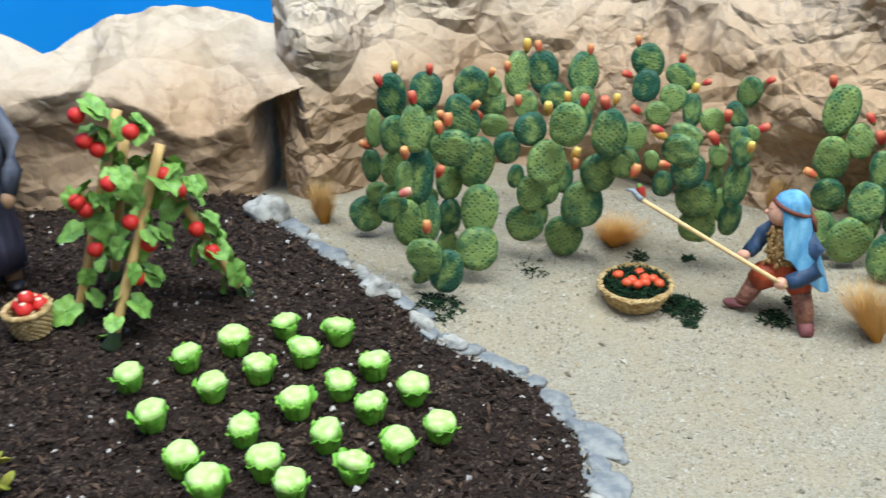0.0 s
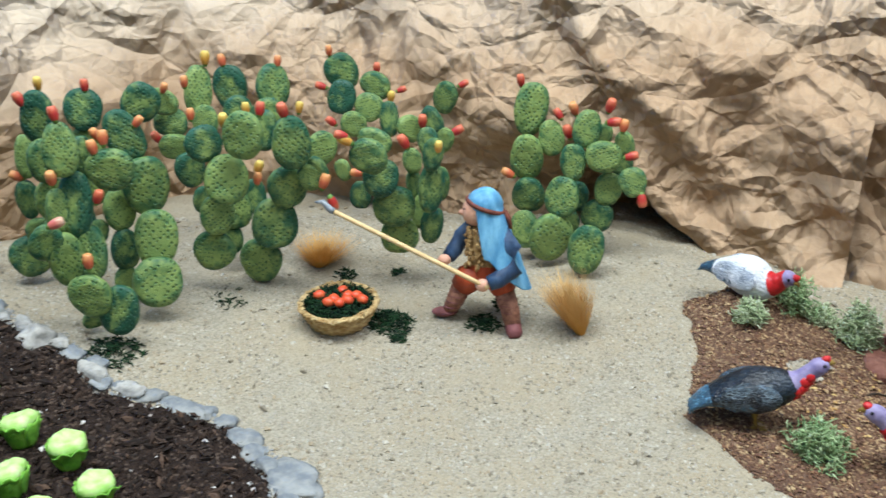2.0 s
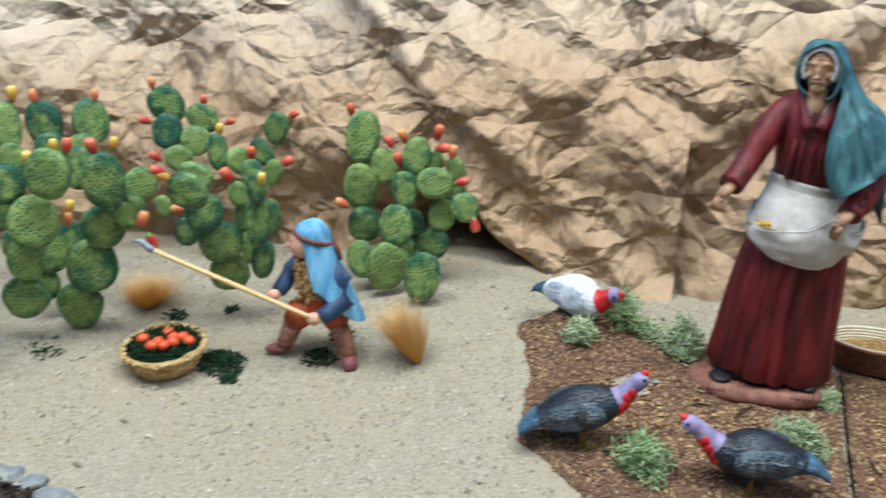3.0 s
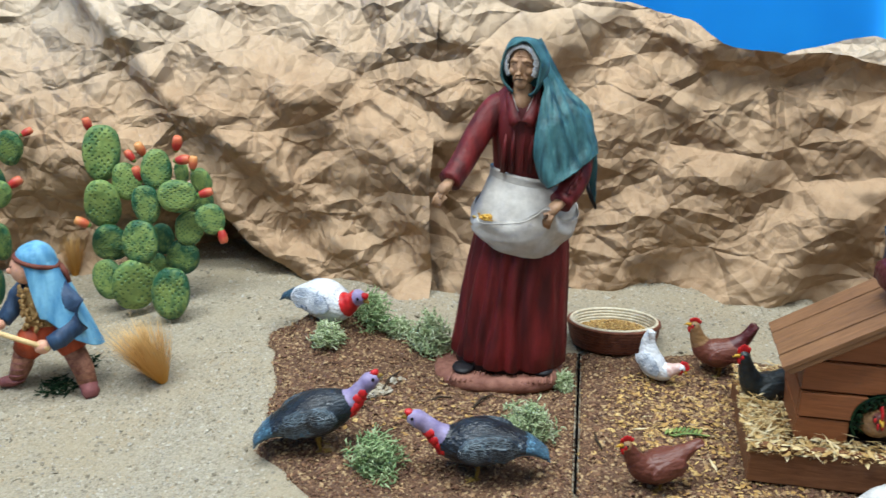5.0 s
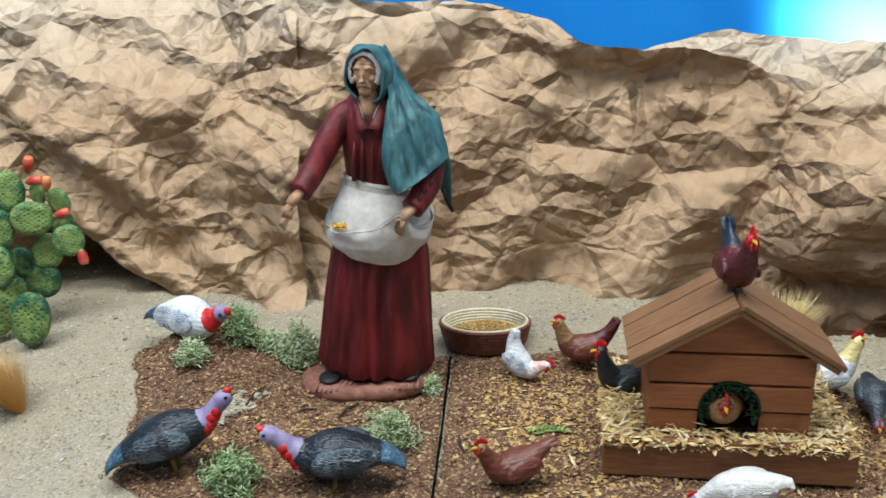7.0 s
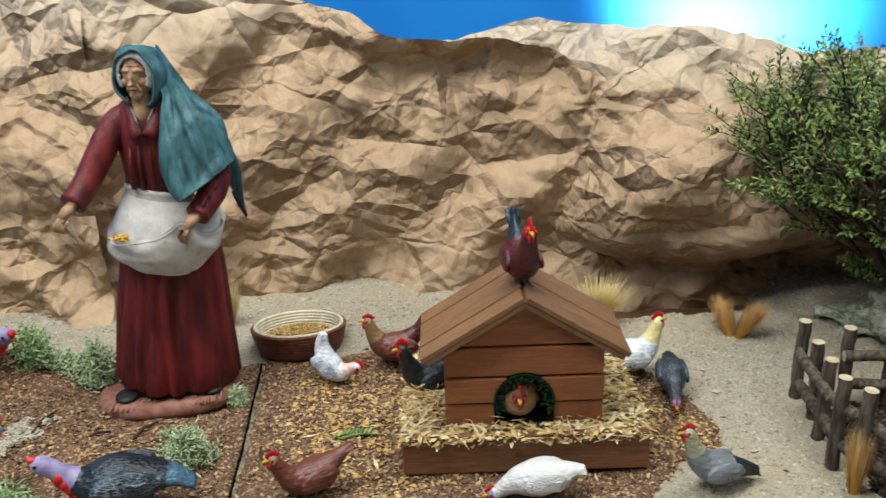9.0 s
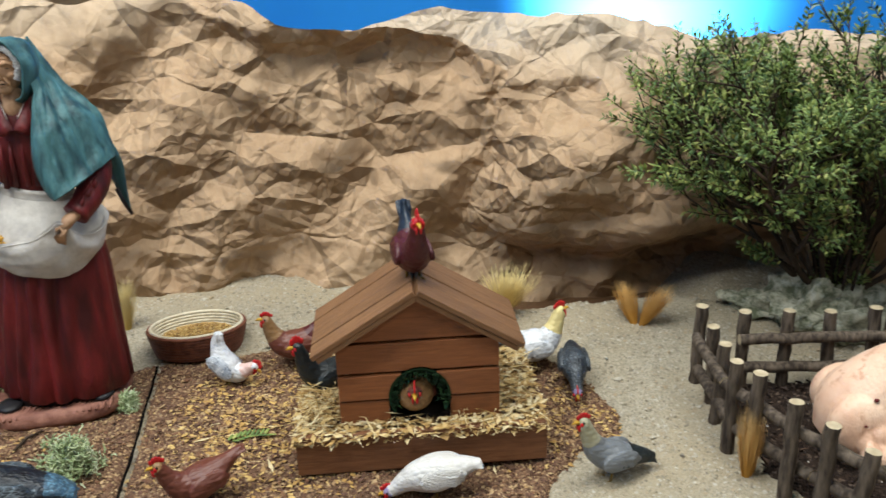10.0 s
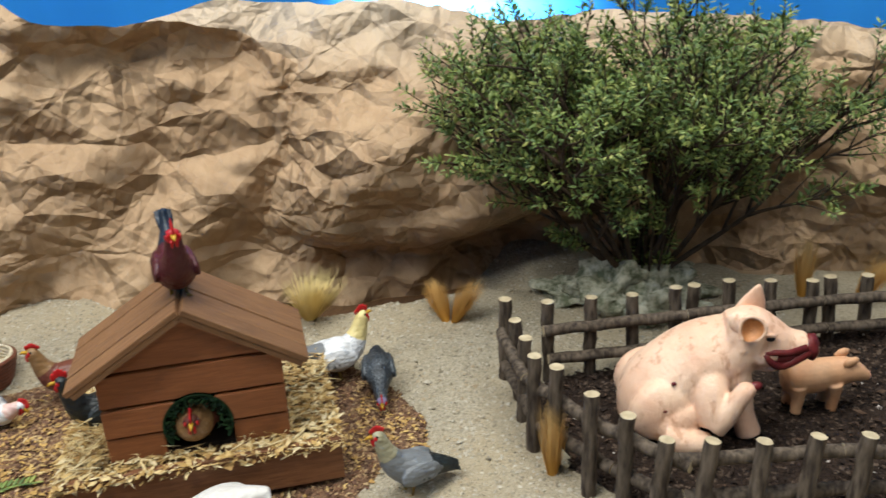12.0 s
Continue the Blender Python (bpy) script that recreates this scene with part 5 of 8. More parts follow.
    # arm that holds the apron
    m.tube(smooth_path([(0.036, 0.0, 0.2450), (0.050, -0.002, 0.2320), (0.0580, -0.006, 0.2140), (0.0600, -0.010, 0.2000), (0.0575, -0.018, 0.1885), (0.0510, -0.029, 0.1780), (0.0440, -0.037, 0.1715)], 4), np.interp(np.linspace(0, 1, 25), [0, 0.2, 0.5, 0.7, 0.9, 1], [0.0110, 0.0120, 0.0118, 0.0114, 0.0094, 0.0098]).tolist(), ROBE, 18)
    for k in range(3):
        p = Vector((0.0575 - 0.0045 * k, -0.0220 - 0.0050 * k, 0.1905 - 0.0050 * k))
        m.tube([p + Vector((0.0050, 0.001, 0.0085)), p + Vector((0.0025, -0.0085, 0.001)), p + Vector((-0.003, -0.003, -0.0085))], [0.0010, 0.0022, 0.0010], ROBE, 8)
    m.tube([(0.0450, -0.0365, 0.1725), (0.0395, -0.0425, 0.1695), (0.0355, -0.0460, 0.1640)], [0.0056, 0.0064, 0.0050], SKIN, 12, 0.7)
    for k in range(4):
        m.tube([(0.0385 - k * 0.0022, -0.0475, 0.1670 - k * 0.0004), (0.0360 - k * 0.0018, -0.0505, 0.1600), (0.0350 - k * 0.0012, -0.0480, 0.1530 + k * 0.0006)], [0.0019, 0.0018, 0.0012], SKIN, 6)
    # apron: waistband, the panel that hangs from it, and its lower part gathered up into a pouch
    m.loft([[(x, y, z - (x - 0.013) * 0.22) for x, y, z in ring(0.013, 0.0, z, 0.0248 + e, 0.0196 + e, 44)] for z, e in ((0.1795, 0.0), (0.1800, 0.0018), (0.1822, 0.0022), (0.1840, 0.0012), (0.1858, 0.0021), (0.1880, 0.0016), (0.1885, 0.0))], APRON)
    n = 45
    rim = along([(-0.0160, 0.006, 0.1720), (-0.0240, -0.010, 0.1640), (-0.0278, -0.024, 0.1580), (-0.0200, -0.0375, 0.1545), (-0.004, -0.0450, 0.1550), (0.0120, -0.0470, 0.1575), (0.0260, -0.0470, 0.1640), (0.0345, -0.0470, 0.1690), (0.0420, -0.0440, 0.1600), (0.0510, -0.0370, 0.1545), (0.0585, -0.0230, 0.1570), (0.0600, -0.0080, 0.1640), (0.0500, 0.008, 0.1720)], n)
    waist = [Vector((0.013 + 0.0262 * math.cos(radians(-196 + 212 * k)), 0.0210 * math.sin(radians(-196 + 212 * k)), 0.1820 - 0.0262 * math.cos(radians(-196 + 212 * k)) * 0.22)) for k in np.linspace(0, 1, n)]
    low = along([(-0.0195, 0.006, 0.1540), (-0.0240, -0.010, 0.1440), (-0.0215, -0.022, 0.1380), (-0.0100, -0.0320, 0.1300), (0.0080, -0.0365, 0.1245), (0.0220, -0.0365, 0.1225), (0.0350, -0.0330, 0.1240), (0.0470, -0.0250, 0.1300), (0.0540, -0.0140, 0.1380), (0.0540, 0.000, 0.1480), (0.0500, 0.008, 0.1560)], n)
    def smooth_end(x):
        return max(0.0, min(1.0, x)) ** 2 * (3 - 2 * max(0.0, min(1.0, x)))

    panel = []
    for k in np.linspace(0, 1, 12):
        row = []
        for i, (w, l, r) in enumerate(zip(waist, low, rim)):
            edge = min(i, n - 1 - i) / (n - 1)
            goal = Vector(r).lerp(Vector(l), 0.80 * smooth_end((edge - 0.10) / 0.16))
            row.append(w.lerp(goal, k) + Vector((0, -0.0040 * math.sin(k * 3.1) * smooth_end(edge * 5) - 0.0008 * math.sin(i * 0.8 + k * 3) * k, 0)))
        panel.append(row)
    m.loft(panel, APRON, closed=False)
    outer = []
    for k in np.linspace(0, 1, 14):
        row = []
        for i, (r, l) in enumerate(zip(rim, low)):
            p = Vector(r).lerp(Vector(l), k)
            d = Vector((p.x - 0.014, p.y, 0)).normalized()
            seam = 0.0024 * bump_at(i / (n - 1), 0.585, 0.012) * min(1, k * 3)
            sag = 0.0042 * math.sin(math.pi * k)
            pull = 0.0019 * math.sin((i / (n - 1) - 0.585) * 34 + k * 2.2) * (1 - k) + 0.0008 * math.sin(i * 0.55 - k * 6)
            row.append(p + d * (sag + pull - seam + 0.0016 * noise.noise(Vector((i * 0.30, k * 4.0, 2.0)))) - Vector((0, 0, 0.0008 * math.sin(math.pi * k))))
        outer.append(row)
    m.loft(outer, APRON, closed=False)
    m.loft([[Vector((0.014 + (p.x - 0.014) * 0.972, p.y * 0.972, p.z + 0.002)) for p in row] for row in outer], APRON, closed=False)
    m.tube(outer[0], 0.0004, APRON, 6)
    for k in range(90):
        a = random.uniform(0, 6.28)
        m.ball((-0.018 + 0.010 * random.random() * math.cos(a), -0.028 + 0.007 * random.random() * math.sin(a), 0.1535 + random.uniform(0, 0.004)), (0.0016, 0.0011, 0.0009), GRAINY, None, 6, 4)
    m.ball((-0.014, -0.024, 0.149), (0.016, 0.013, 0.005), GRAINY, None, 14, 8)
    # head: a plain carved shape under a hood
    head = Mesh()
    face = Mesh()
    face.ball((0, -0.004, 0.001), (0.0112, 0.0136, 0.0155), SKIN, pose(0, 0, 0, 8, -4, 0), 28, 22)
    face.tube([(-0.0002, -0.0155, 0.0055), (-0.0003, -0.0178, 0.0005), (-0.0004, -0.0196, -0.0034), (-0.0004, -0.0158, -0.0048)], [0.0013, 0.0016, 0.0021, 0.0014], SKIN, 10)
    for side in (-1, 1):
        face.tube([(side * 0.0020, -0.0168, 0.0055), (side * 0.0052, -0.0160, 0.0064), (side * 0.0088, -0.0122, 0.0046)], [0.0013, 0.0017, 0.0011], SKIN, 8)
        face.ball((side * 0.0060, -0.0118, -0.0024), (0.0040, 0.0042, 0.0036), SKIN, None, 14, 10)
        face.tube([(side * 0.0030, -0.0164, -0.0042), (side * 0.0052, -0.0150, -0.0080), (side * 0.0056, -0.0130, -0.0110)], [0.0007, 0.0011, 0.0007], SKIN, 8)
    face.ball((0, -0.0122, -0.0122), (0.0056, 0.0046, 0.0042), SKIN, None, 14, 10)
    face.tube([(-0.0040, -0.0150, -0.0076), (0, -0.0168, -0.0071), (0.0040, -0.0150, -0.0076)], [0.0007, 0.0012, 0.0007], SKIN, 8)
    face.tube([(-0.0034, -0.0150, -0.0096), (0, -0.0166, -0.0095), (0.0034, -0.0150, -0.0096)], [0.0006, 0.0012, 0.0006], SKIN, 8)
    for k in range(3):
        face.tube([(-0.0060, -0.0140, 0.0092 + 0.0019 * k), (0, -0.0165 + 0.0008 * k, 0.0098 + 0.0019 * k), (0.0060, -0.0140, 0.0092 + 0.0019 * k)], [0.0002, 0.0004, 0.0002], SKIN, 6)
    face = fused(face, 0.00045, 2)
    head.add(face.verts, face.faces, SKIN)
    for side in (-1, 1):
        head.ball((side * 0.0048, -0.0150, 0.0026), (0.0019, 0.0008, 0.0008), SHOE_SHADE, None, 10, 6)
    head.tube([(-0.0030, -0.0163, -0.0084), (0, -0.0174, -0.0082), (0.0030, -0.0163, -0.0084)], [0.0003, 0.0004, 0.0003], SHOE_SHADE, 5)
    for i in range(34):
        a = radians(-35 + 250 * i / 33)
        wave = 0.0006 * math.sin(i * 2.1)
        head.tube([((0.0108 + wave) * math.cos(a), -0.0140, 0.0030 + 0.0122 * math.sin(a)), (0.0134 * math.cos(a), -0.0118, 0.0030 + 0.0150 * math.sin(a)), (0.0148 * math.cos(a), -0.0040, 0.0030 + 0.0165 * math.sin(a))], [0.0009, 0.0017, 0.0016], HAIR, 6)
    hood = []
    for k in np.linspace(0, 1, 20):
        row = []
        spread = np.interp(k, [0, 0.12, 0.35, 0.6, 0.8, 1], [1.0, 1.10, 1.17, 1.06, 0.80, 0.16])
        for v in np.linspace(0, 1, 40):
            a = radians(-66 + 312 * v)
            fold = 0.0007 * math.sin(v * 31 + k * 5) + 0.0006 * math.sin(v * 17 - k * 9)
            r = 0.0166 * spread + fold
            down = 1.12 if math.sin(a) > 0 else 1.5
            row.append((0.0006 + r * math.cos(a), -0.0140 + 0.0370 * k, 0.0020 + r * math.sin(a) * down))
        hood.append(row)
    head.loft(hood, SHAWL, closed=False)
    head.loft([[(p[0] * 0.94, p[1] + 0.0008, p[2] * 0.95) for p in row] for row in hood[:8]], SHAWL, closed=False)
    head.tube([((p[0] + q[0]) / 2, p[1], (p[2] + q[2]) / 2) for p, q in zip(hood[0], [(x * 0.94, y, z * 0.95) for x, y, z in hood[0]])], 0.0011, SHAWL, 6)
    head.ball((0.0006, 0.0065, 0.0), (0.0178, 0.0160, 0.0215), SHAWL, None, 26, 18, 0.05, 3)
    c, q = math.cos(radians(-16)), math.sin(radians(-16))
    head.verts = [(0.0130 + 1.0 * (x * c - y * q), -0.0065 + (x * q + y * c), 0.2775 + 1.02 * z - 0.02 * x) for x, y, z in head.verts]
    base = len(m.verts)
    m.verts += head.verts
    for f, k in zip(head.faces, head.slots):
        m.faces.append(tuple(base + i for i in f))
        m.slots.append(m.slot(head.mats[k]))
    # shawl: from the hood over one shoulder, its folds slanting down from the neck
    draped(m, [(0.0220, -0.0150, 0.2800), (0.0280, -0.0180, 0.2650), (0.0280, -0.0245, 0.2480), (0.0262, -0.0285, 0.2280), (0.0252, -0.0330, 0.2080), (0.0290, -0.0370, 0.1930), (0.0330, -0.0390, 0.1860)],
           [(0.0250, 0.0060, 0.2980), (0.0390, 0.0060, 0.2720), (0.0480, 0.0080, 0.2570), (0.0580, 0.0090, 0.2480), (0.0670, 0.0080, 0.2380), (0.0710, 0.0040, 0.2200), (0.0725, -0.0020, 0.2075)], SHAWL, 60, 46,
           lambda u, v: (0.0150 * np.sin(np.pi * v**0.8) ** 0.7 + 0.0085 * v**2) * np.clip((u - 0.2) / 0.3, 0, 1),
           lambda u, v: (0.0034 * np.abs(np.sin((v * 1.25 - u * 0.42 + 0.05 * np.sin(u * 6 + v * 3)) * 6.5)) ** 0.6 + 0.0012 * np.abs(np.sin((v * 1.6 + u * 0.25) * 9.0 + 1.0)) + 0.0010 * np.sin((u * 1.5 + v * 0.6) * 11) * np.clip(u - 0.4, 0, 1)) * np.clip(0.3 + 1.2 * u, 0, 1))
    m.tube(smooth_path([(0.0600, 0.010, 0.2250), (0.0680, 0.012, 0.2050), (0.0715, 0.012, 0.1850), (0.0745, 0.010, 0.1680), (0.0775, 0.008, 0.1560)], 4), np.interp(np.linspace(0, 1, 17), [0, 0.4, 0.8, 1], [0.012, 0.010, 0.006, 0.0015]).tolist(), SHAWL, 12, 0.35)
    m.tube([(0.0700, 0.009, 0.1760), (0.0745, 0.008, 0.1640), (0.0785, 0.006, 0.1540)], [0.0022, 0.0026, 0.0012], SHOE_SHADE, 8)
    draped(m, [(0.000, 0.008, 0.2620), (0.010, 0.017, 0.2520), (0.024, 0.022, 0.2360), (0.040, 0.022, 0.2180), (0.054, 0.018, 0.2000)],
           [(0.026, 0.012, 0.2850), (0.044, 0.010, 0.2620), (0.060, 0.010, 0.2460), (0.069, 0.009, 0.2260), (0.0725, 0.004, 0.2060)], SHAWL, 24, 16, lambda u, v: 0.0 * u, lambda u, v: -0.0012 * np.sin(v * 9 + u * 3))
    return m


right = lambda a: math.degrees(math.atan2(a[1], a[0]))
thing("statue", old_woman(), "carved old woman in dark red robe, teal shawl and apron", "statue", at=pose(0.681, 0.582, gz(0.681, 0.582) + 0.002, 0, 0, right((0.8, -0.6))))

BOY_BLUE = cloth_paint("light_blue_scarf", srgb(74, 132, 172), srgb(122, 178, 208), 50)
BOY_NAVY = cloth_paint("navy_sleeve", srgb(34, 52, 78), srgb(56, 80, 110), 50)
BOY_FLEECE = plain("tan_fleece", srgb(140, 104, 62), srgb(192, 160, 108), 220, 0.85, 1.0, 420, 0.2, 0.0015)
BOY_RED = cloth_paint("rust_trousers", srgb(126, 44, 22), srgb(176, 76, 42), 50)
BOY_BOOT = plain("laced_boot", srgb(120, 76, 62), srgb(166, 118, 96), 160, 0.7, 0.6)
BOY_SHOE = plain("mauve_shoe", srgb(112, 64, 66), srgb(140, 86, 86), 80, 0.6)
BAND = plain("brown_headband", srgb(98, 50, 40), srgb(124, 70, 56), 150, 0.7, 0.6)


def boy():
    """Shaped to fit the camera's view: local x to its right, y away, z up. He looks to the left."""
    m = Mesh()
    # legs
    m.tube([(0.004, 0, 0.056), (-0.012, 0.002, 0.046), (-0.019, 0.003, 0.036)], [0.0145, 0.0155, 0.012], BOY_RED, 16)
    m.tube([(-0.018, 0.003, 0.038), (-0.025, 0.004, 0.02), (-0.031, 0.006, 0.006)], [0.0105, 0.0095, 0.0075], BOY_BOOT, 14)
    m.ball((-0.037, 0.005, 0.005), (0.0125, 0.0065, 0.0055), BOY_SHOE)
    m.tube([(0.012, 0, 0.058), (0.021, -0.004, 0.046), (0.025, -0.007, 0.036)], [0.0145, 0.0145, 0.0115], BOY_RED, 16)
    m.tube([(0.0245, -0.007, 0.037), (0.031, -0.012, 0.018), (0.035, -0.018, 0.001)], [0.0105, 0.0098, 0.008], BOY_BOOT, 14)
    m.tube([(0.034, -0.017, 0.004), (0.0365, -0.023, -0.003), (0.037, -0.028, -0.006)], [0.0085, 0.008, 0.005], BOY_SHOE, 12)
    for k in range(5):
        for (a, b) in (((-0.0195 - k * 0.0028), 0.034 - k * 0.0068), ((0.0262 + k * 0.0022), 0.032 - k * 0.007)):
            m.ball((a, 0.003 if a < 0 else -0.0085 - k * 0.0022, b), (0.0108 - k * 0.0006, 0.0108 - k * 0.0006, 0.0013), BOY_SHOE, None, 14, 6)
    # trunk
    m.loft([ring(cx, 0, z, rx, ry, 32, 0.03, 7, z * 50) for z, rx, ry, cx in ((0.045, 0.019, 0.014, 0.008), (0.056, 0.0205, 0.0155, 0.007), (0.066, 0.0185, 0.0145, 0.006), (0.085, 0.0185, 0.0145, 0.005), (0.102, 0.0165, 0.0125, 0.006), (0.11, 0.009, 0.009, 0.007))], lambda i: BOY_RED if i < 2 else BOY_FLEECE)
    for k in range(110):
        a = random.uniform(-2.9, 0.0)
        m.ball((0.003 + 0.0185 * math.cos(a), 0.0145 * math.sin(a) - 0.001, random.uniform(0.062, 0.107)), (0.0019, 0.0016, 0.0026), BOY_FLEECE, None, 6, 4, 0.5, k)
    # arms
    m.tube([(-0.008, 0.008, 0.103), (-0.019, 0.010, 0.09), (-0.026, 0.004, 0.078), (-0.032, -0.004, 0.072)], [0.0085, 0.0095, 0.0085, 0.0072], BOY_NAVY, 14)
    m.ball((-0.036, -0.008, 0.0705), (0.0068, 0.0055, 0.0058), SKIN_PALE)
    m.tube([(0.018, -0.006, 0.104), (0.031, -0.014, 0.086), (0.033, -0.020, 0.068), (0.017, -0.027, 0.058), (0.009, -0.029, 0.055)], [0.0085, 0.0098, 0.0098, 0.0088, 0.0076], BOY_NAVY, 14)
    m.ball((0.003, -0.03, 0.0535), (0.0075, 0.0062, 0.0068), SKIN_PALE)
    # head
    m.ball((-0.006, -0.002, 0.122), (0.0135, 0.0125, 0.0155), SKIN_PALE, None, 20, 14)
    m.ball((-0.0195, -0.003, 0.121), (0.0032, 0.0028, 0.003), SKIN_PALE, None, 8, 6)
    m.ball((-0.0165, -0.008, 0.1265), (0.0012, 0.0012, 0.001), SHOE_SHADE, None, 8, 6)
    # scarf and band
    m.ball((0.003, 0.0, 0.1295), (0.0175, 0.0168, 0.0175), BOY_BLUE, pose(0, 0, 0, 0, 18, 0), 24, 16, 0.05, 2)
    fall = []
    for u in np.linspace(0, 1, 16):
        row = []
        for v in np.linspace(0, 1, 28):
            a = radians(-118 + 236 * v)
            k = 0.0172 + 0.0095 * u + 0.0016 * math.sin(v * 22 + u * 3) * (0.4 + u)
            row.append((0.003 + 0.016 * u + k * math.cos(a) * (1 + 0.15 * u), k * math.sin(a) * 0.95 - 0.003 * u, 0.13 - (0.050 + 0.040 * max(math.cos(a * 0.8), 0)) * u))
        fall.append(row)
    m.loft(fall, BOY_BLUE, closed=False)
    m.loft([[(p[0] - 0.001, p[1] * 0.94, p[2] - 0.001) for p in row] for row in fall], BOY_BLUE, closed=False)
    m.tube([(0.0035 + 0.0178 * math.cos(a), 0.017 * math.sin(a), 0.1285 - 0.006 * math.cos(a)) for a in np.linspace(0, 2 * math.pi, 26)], 0.0023, BAND, 8)
    m.tube([(0.0215, 0.0, 0.122), (0.0265, -0.002, 0.115), (0.029, -0.004, 0.105)], [0.0035, 0.0028, 0.0018], BAND, 8)
    return m


BOY_AT = (0.332, 0.79)
BOY_POSE = pose(BOY_AT[0], BOY_AT[1], gz(*BOY_AT) + 0.004, 0, 0, right((0.95, -0.32))) @ Matrix.Diagonal((0.95, 0.95, 0.92, 1))
thing("statue", boy(), "small carved boy in light blue headscarf and rust trousers", "statue", at=BOY_POSE)

POLE = wood_material("pale_pole", srgb(206, 172, 118), srgb(226, 196, 146), 0.6)
TIN = plain("grey_metal", srgb(120, 126, 132), srgb(160, 166, 172), 90, 0.35, 0.2, 300, 0.6)
pole_b = BOY_POSE @ Vector((0.009, -0.034, 0.0525))
pole_a = Vector((0.196, 0.826, 0.121))
picker = thing("picking_pole", None, "long pale wooden fruit-picking pole held by the statue", "pole")
m_ = Mesh()
m_.tube([pole_a.lerp(pole_b, k) for k in np.linspace(0, 1, 8)], 0.0023, POLE, 10)
part("handle", m_, picker)
m_ = Mesh()
tip = pole_a + (pole_a - pole_b).normalized() * 0.016
m_.tube([pole_a + (pole_b - pole_a).normalized() * 0.004, pole_a, pole_a.lerp(tip, 0.5) + Vector((0, 0, 0.004)), tip], [0.0032, 0.0034, 0.0026, 0.001], TIN, 10)
part("fork", m_, picker, "grey metal picking tip")

# figure beside the tomato plant, seen in part only
GREY_CLOTH = cloth_paint("grey_violet_cloth", srgb(44, 42, 56), srgb(84, 80, 98))
SLEEVE = cloth_paint("blue_grey_sleeve", srgb(66, 70, 84), srgb(108, 110, 122))


def stooping_figure():
    m = Mesh()
    m.loft([ring(cx, 0, z, r, r * 0.8, 44, 0.05, 9, z * 9) for z, r, cx in ((0.022, 0.028, 0.0), (0.05, 0.029, 0.0), (0.09, 0.026, 0.0), (0.12, 0.022, 0.004))], GREY_CLOTH)
    for x in (-0.012, 0.014):
        m.tube([(x, 0, 0.03), (x, -0.002, 0.006)], [0.0095, 0.008], SKIN, 12)
        m.ball((x, -0.008, 0.004), (0.008, 0.015, 0.005), SHOE_SHADE)
    m.loft([ring(cx, -0.004, z, r, r * 0.75, 32, 0.03, 7, z * 20) for z, r, cx in ((0.115, 0.022, 0.004), (0.145, 0.026, 0.006), (0.175, 0.026, 0.008), (0.19, 0.014, 0.008))], SLEEVE)
    m.tube([(0.024, -0.004, 0.18), (0.034, -0.008, 0.15), (0.032, -0.02, 0.125), (0.024, -0.03, 0.105)], [0.0105, 0.0105, 0.009, 0.007], SLEEVE, 14)
    m.ball((0.022, -0.033, 0.1), (0.0065, 0.006, 0.0085), SKIN)
    m.ball((0.008, -0.01, 0.208), (0.014, 0.0145, 0.018), SKIN, None, 18, 12)
    m.ball((0.009, -0.004, 0.216), (0.0165, 0.0165, 0.0165), GREY_CLOTH, None, 18, 12)
    return m


thing("statue", stooping_figure(), "carved figure in grey-violet clothes beside the tomato plant", "statue", at=pose(-0.44, 0.785, top(-0.44, 0.785) - 0.002, 0, 0, 30))

# ---- baskets ----
WICKER = plain("pale_wicker", srgb(156, 122, 72), srgb(210, 184, 134), 160, 0.75, 0.7, 420, 0.25, 0.001)
WICKER_DARK = plain("dark_wicker", srgb(92, 50, 36), srgb(126, 74, 54), 160, 0.6, 0.7, 420, 0.3, 0.001)
CORD = plain("pale_cord", srgb(206, 194, 166), srgb(226, 216, 192), 160, 0.8, 0.6, 420)


def coiled(owner, rings, material, thick, wobble=0.0, wave=0, name="coil", label=""):
    for k, (r, z) in enumerate(rings):
        m_ = Mesh()
        pts = [((r + wobble * math.sin(a * wave + k * 3.14)) * math.cos(a), (r + wobble * math.sin(a * wave + k * 3.14)) * math.sin(a), z + wobble * 0.4 * math.sin(a * 3 + k)) for a in np.linspace(0, 2 * math.pi, 73)]
        m_.tube(pts, thick, material, 7, caps=False)
        part(name, m_, owner, label)


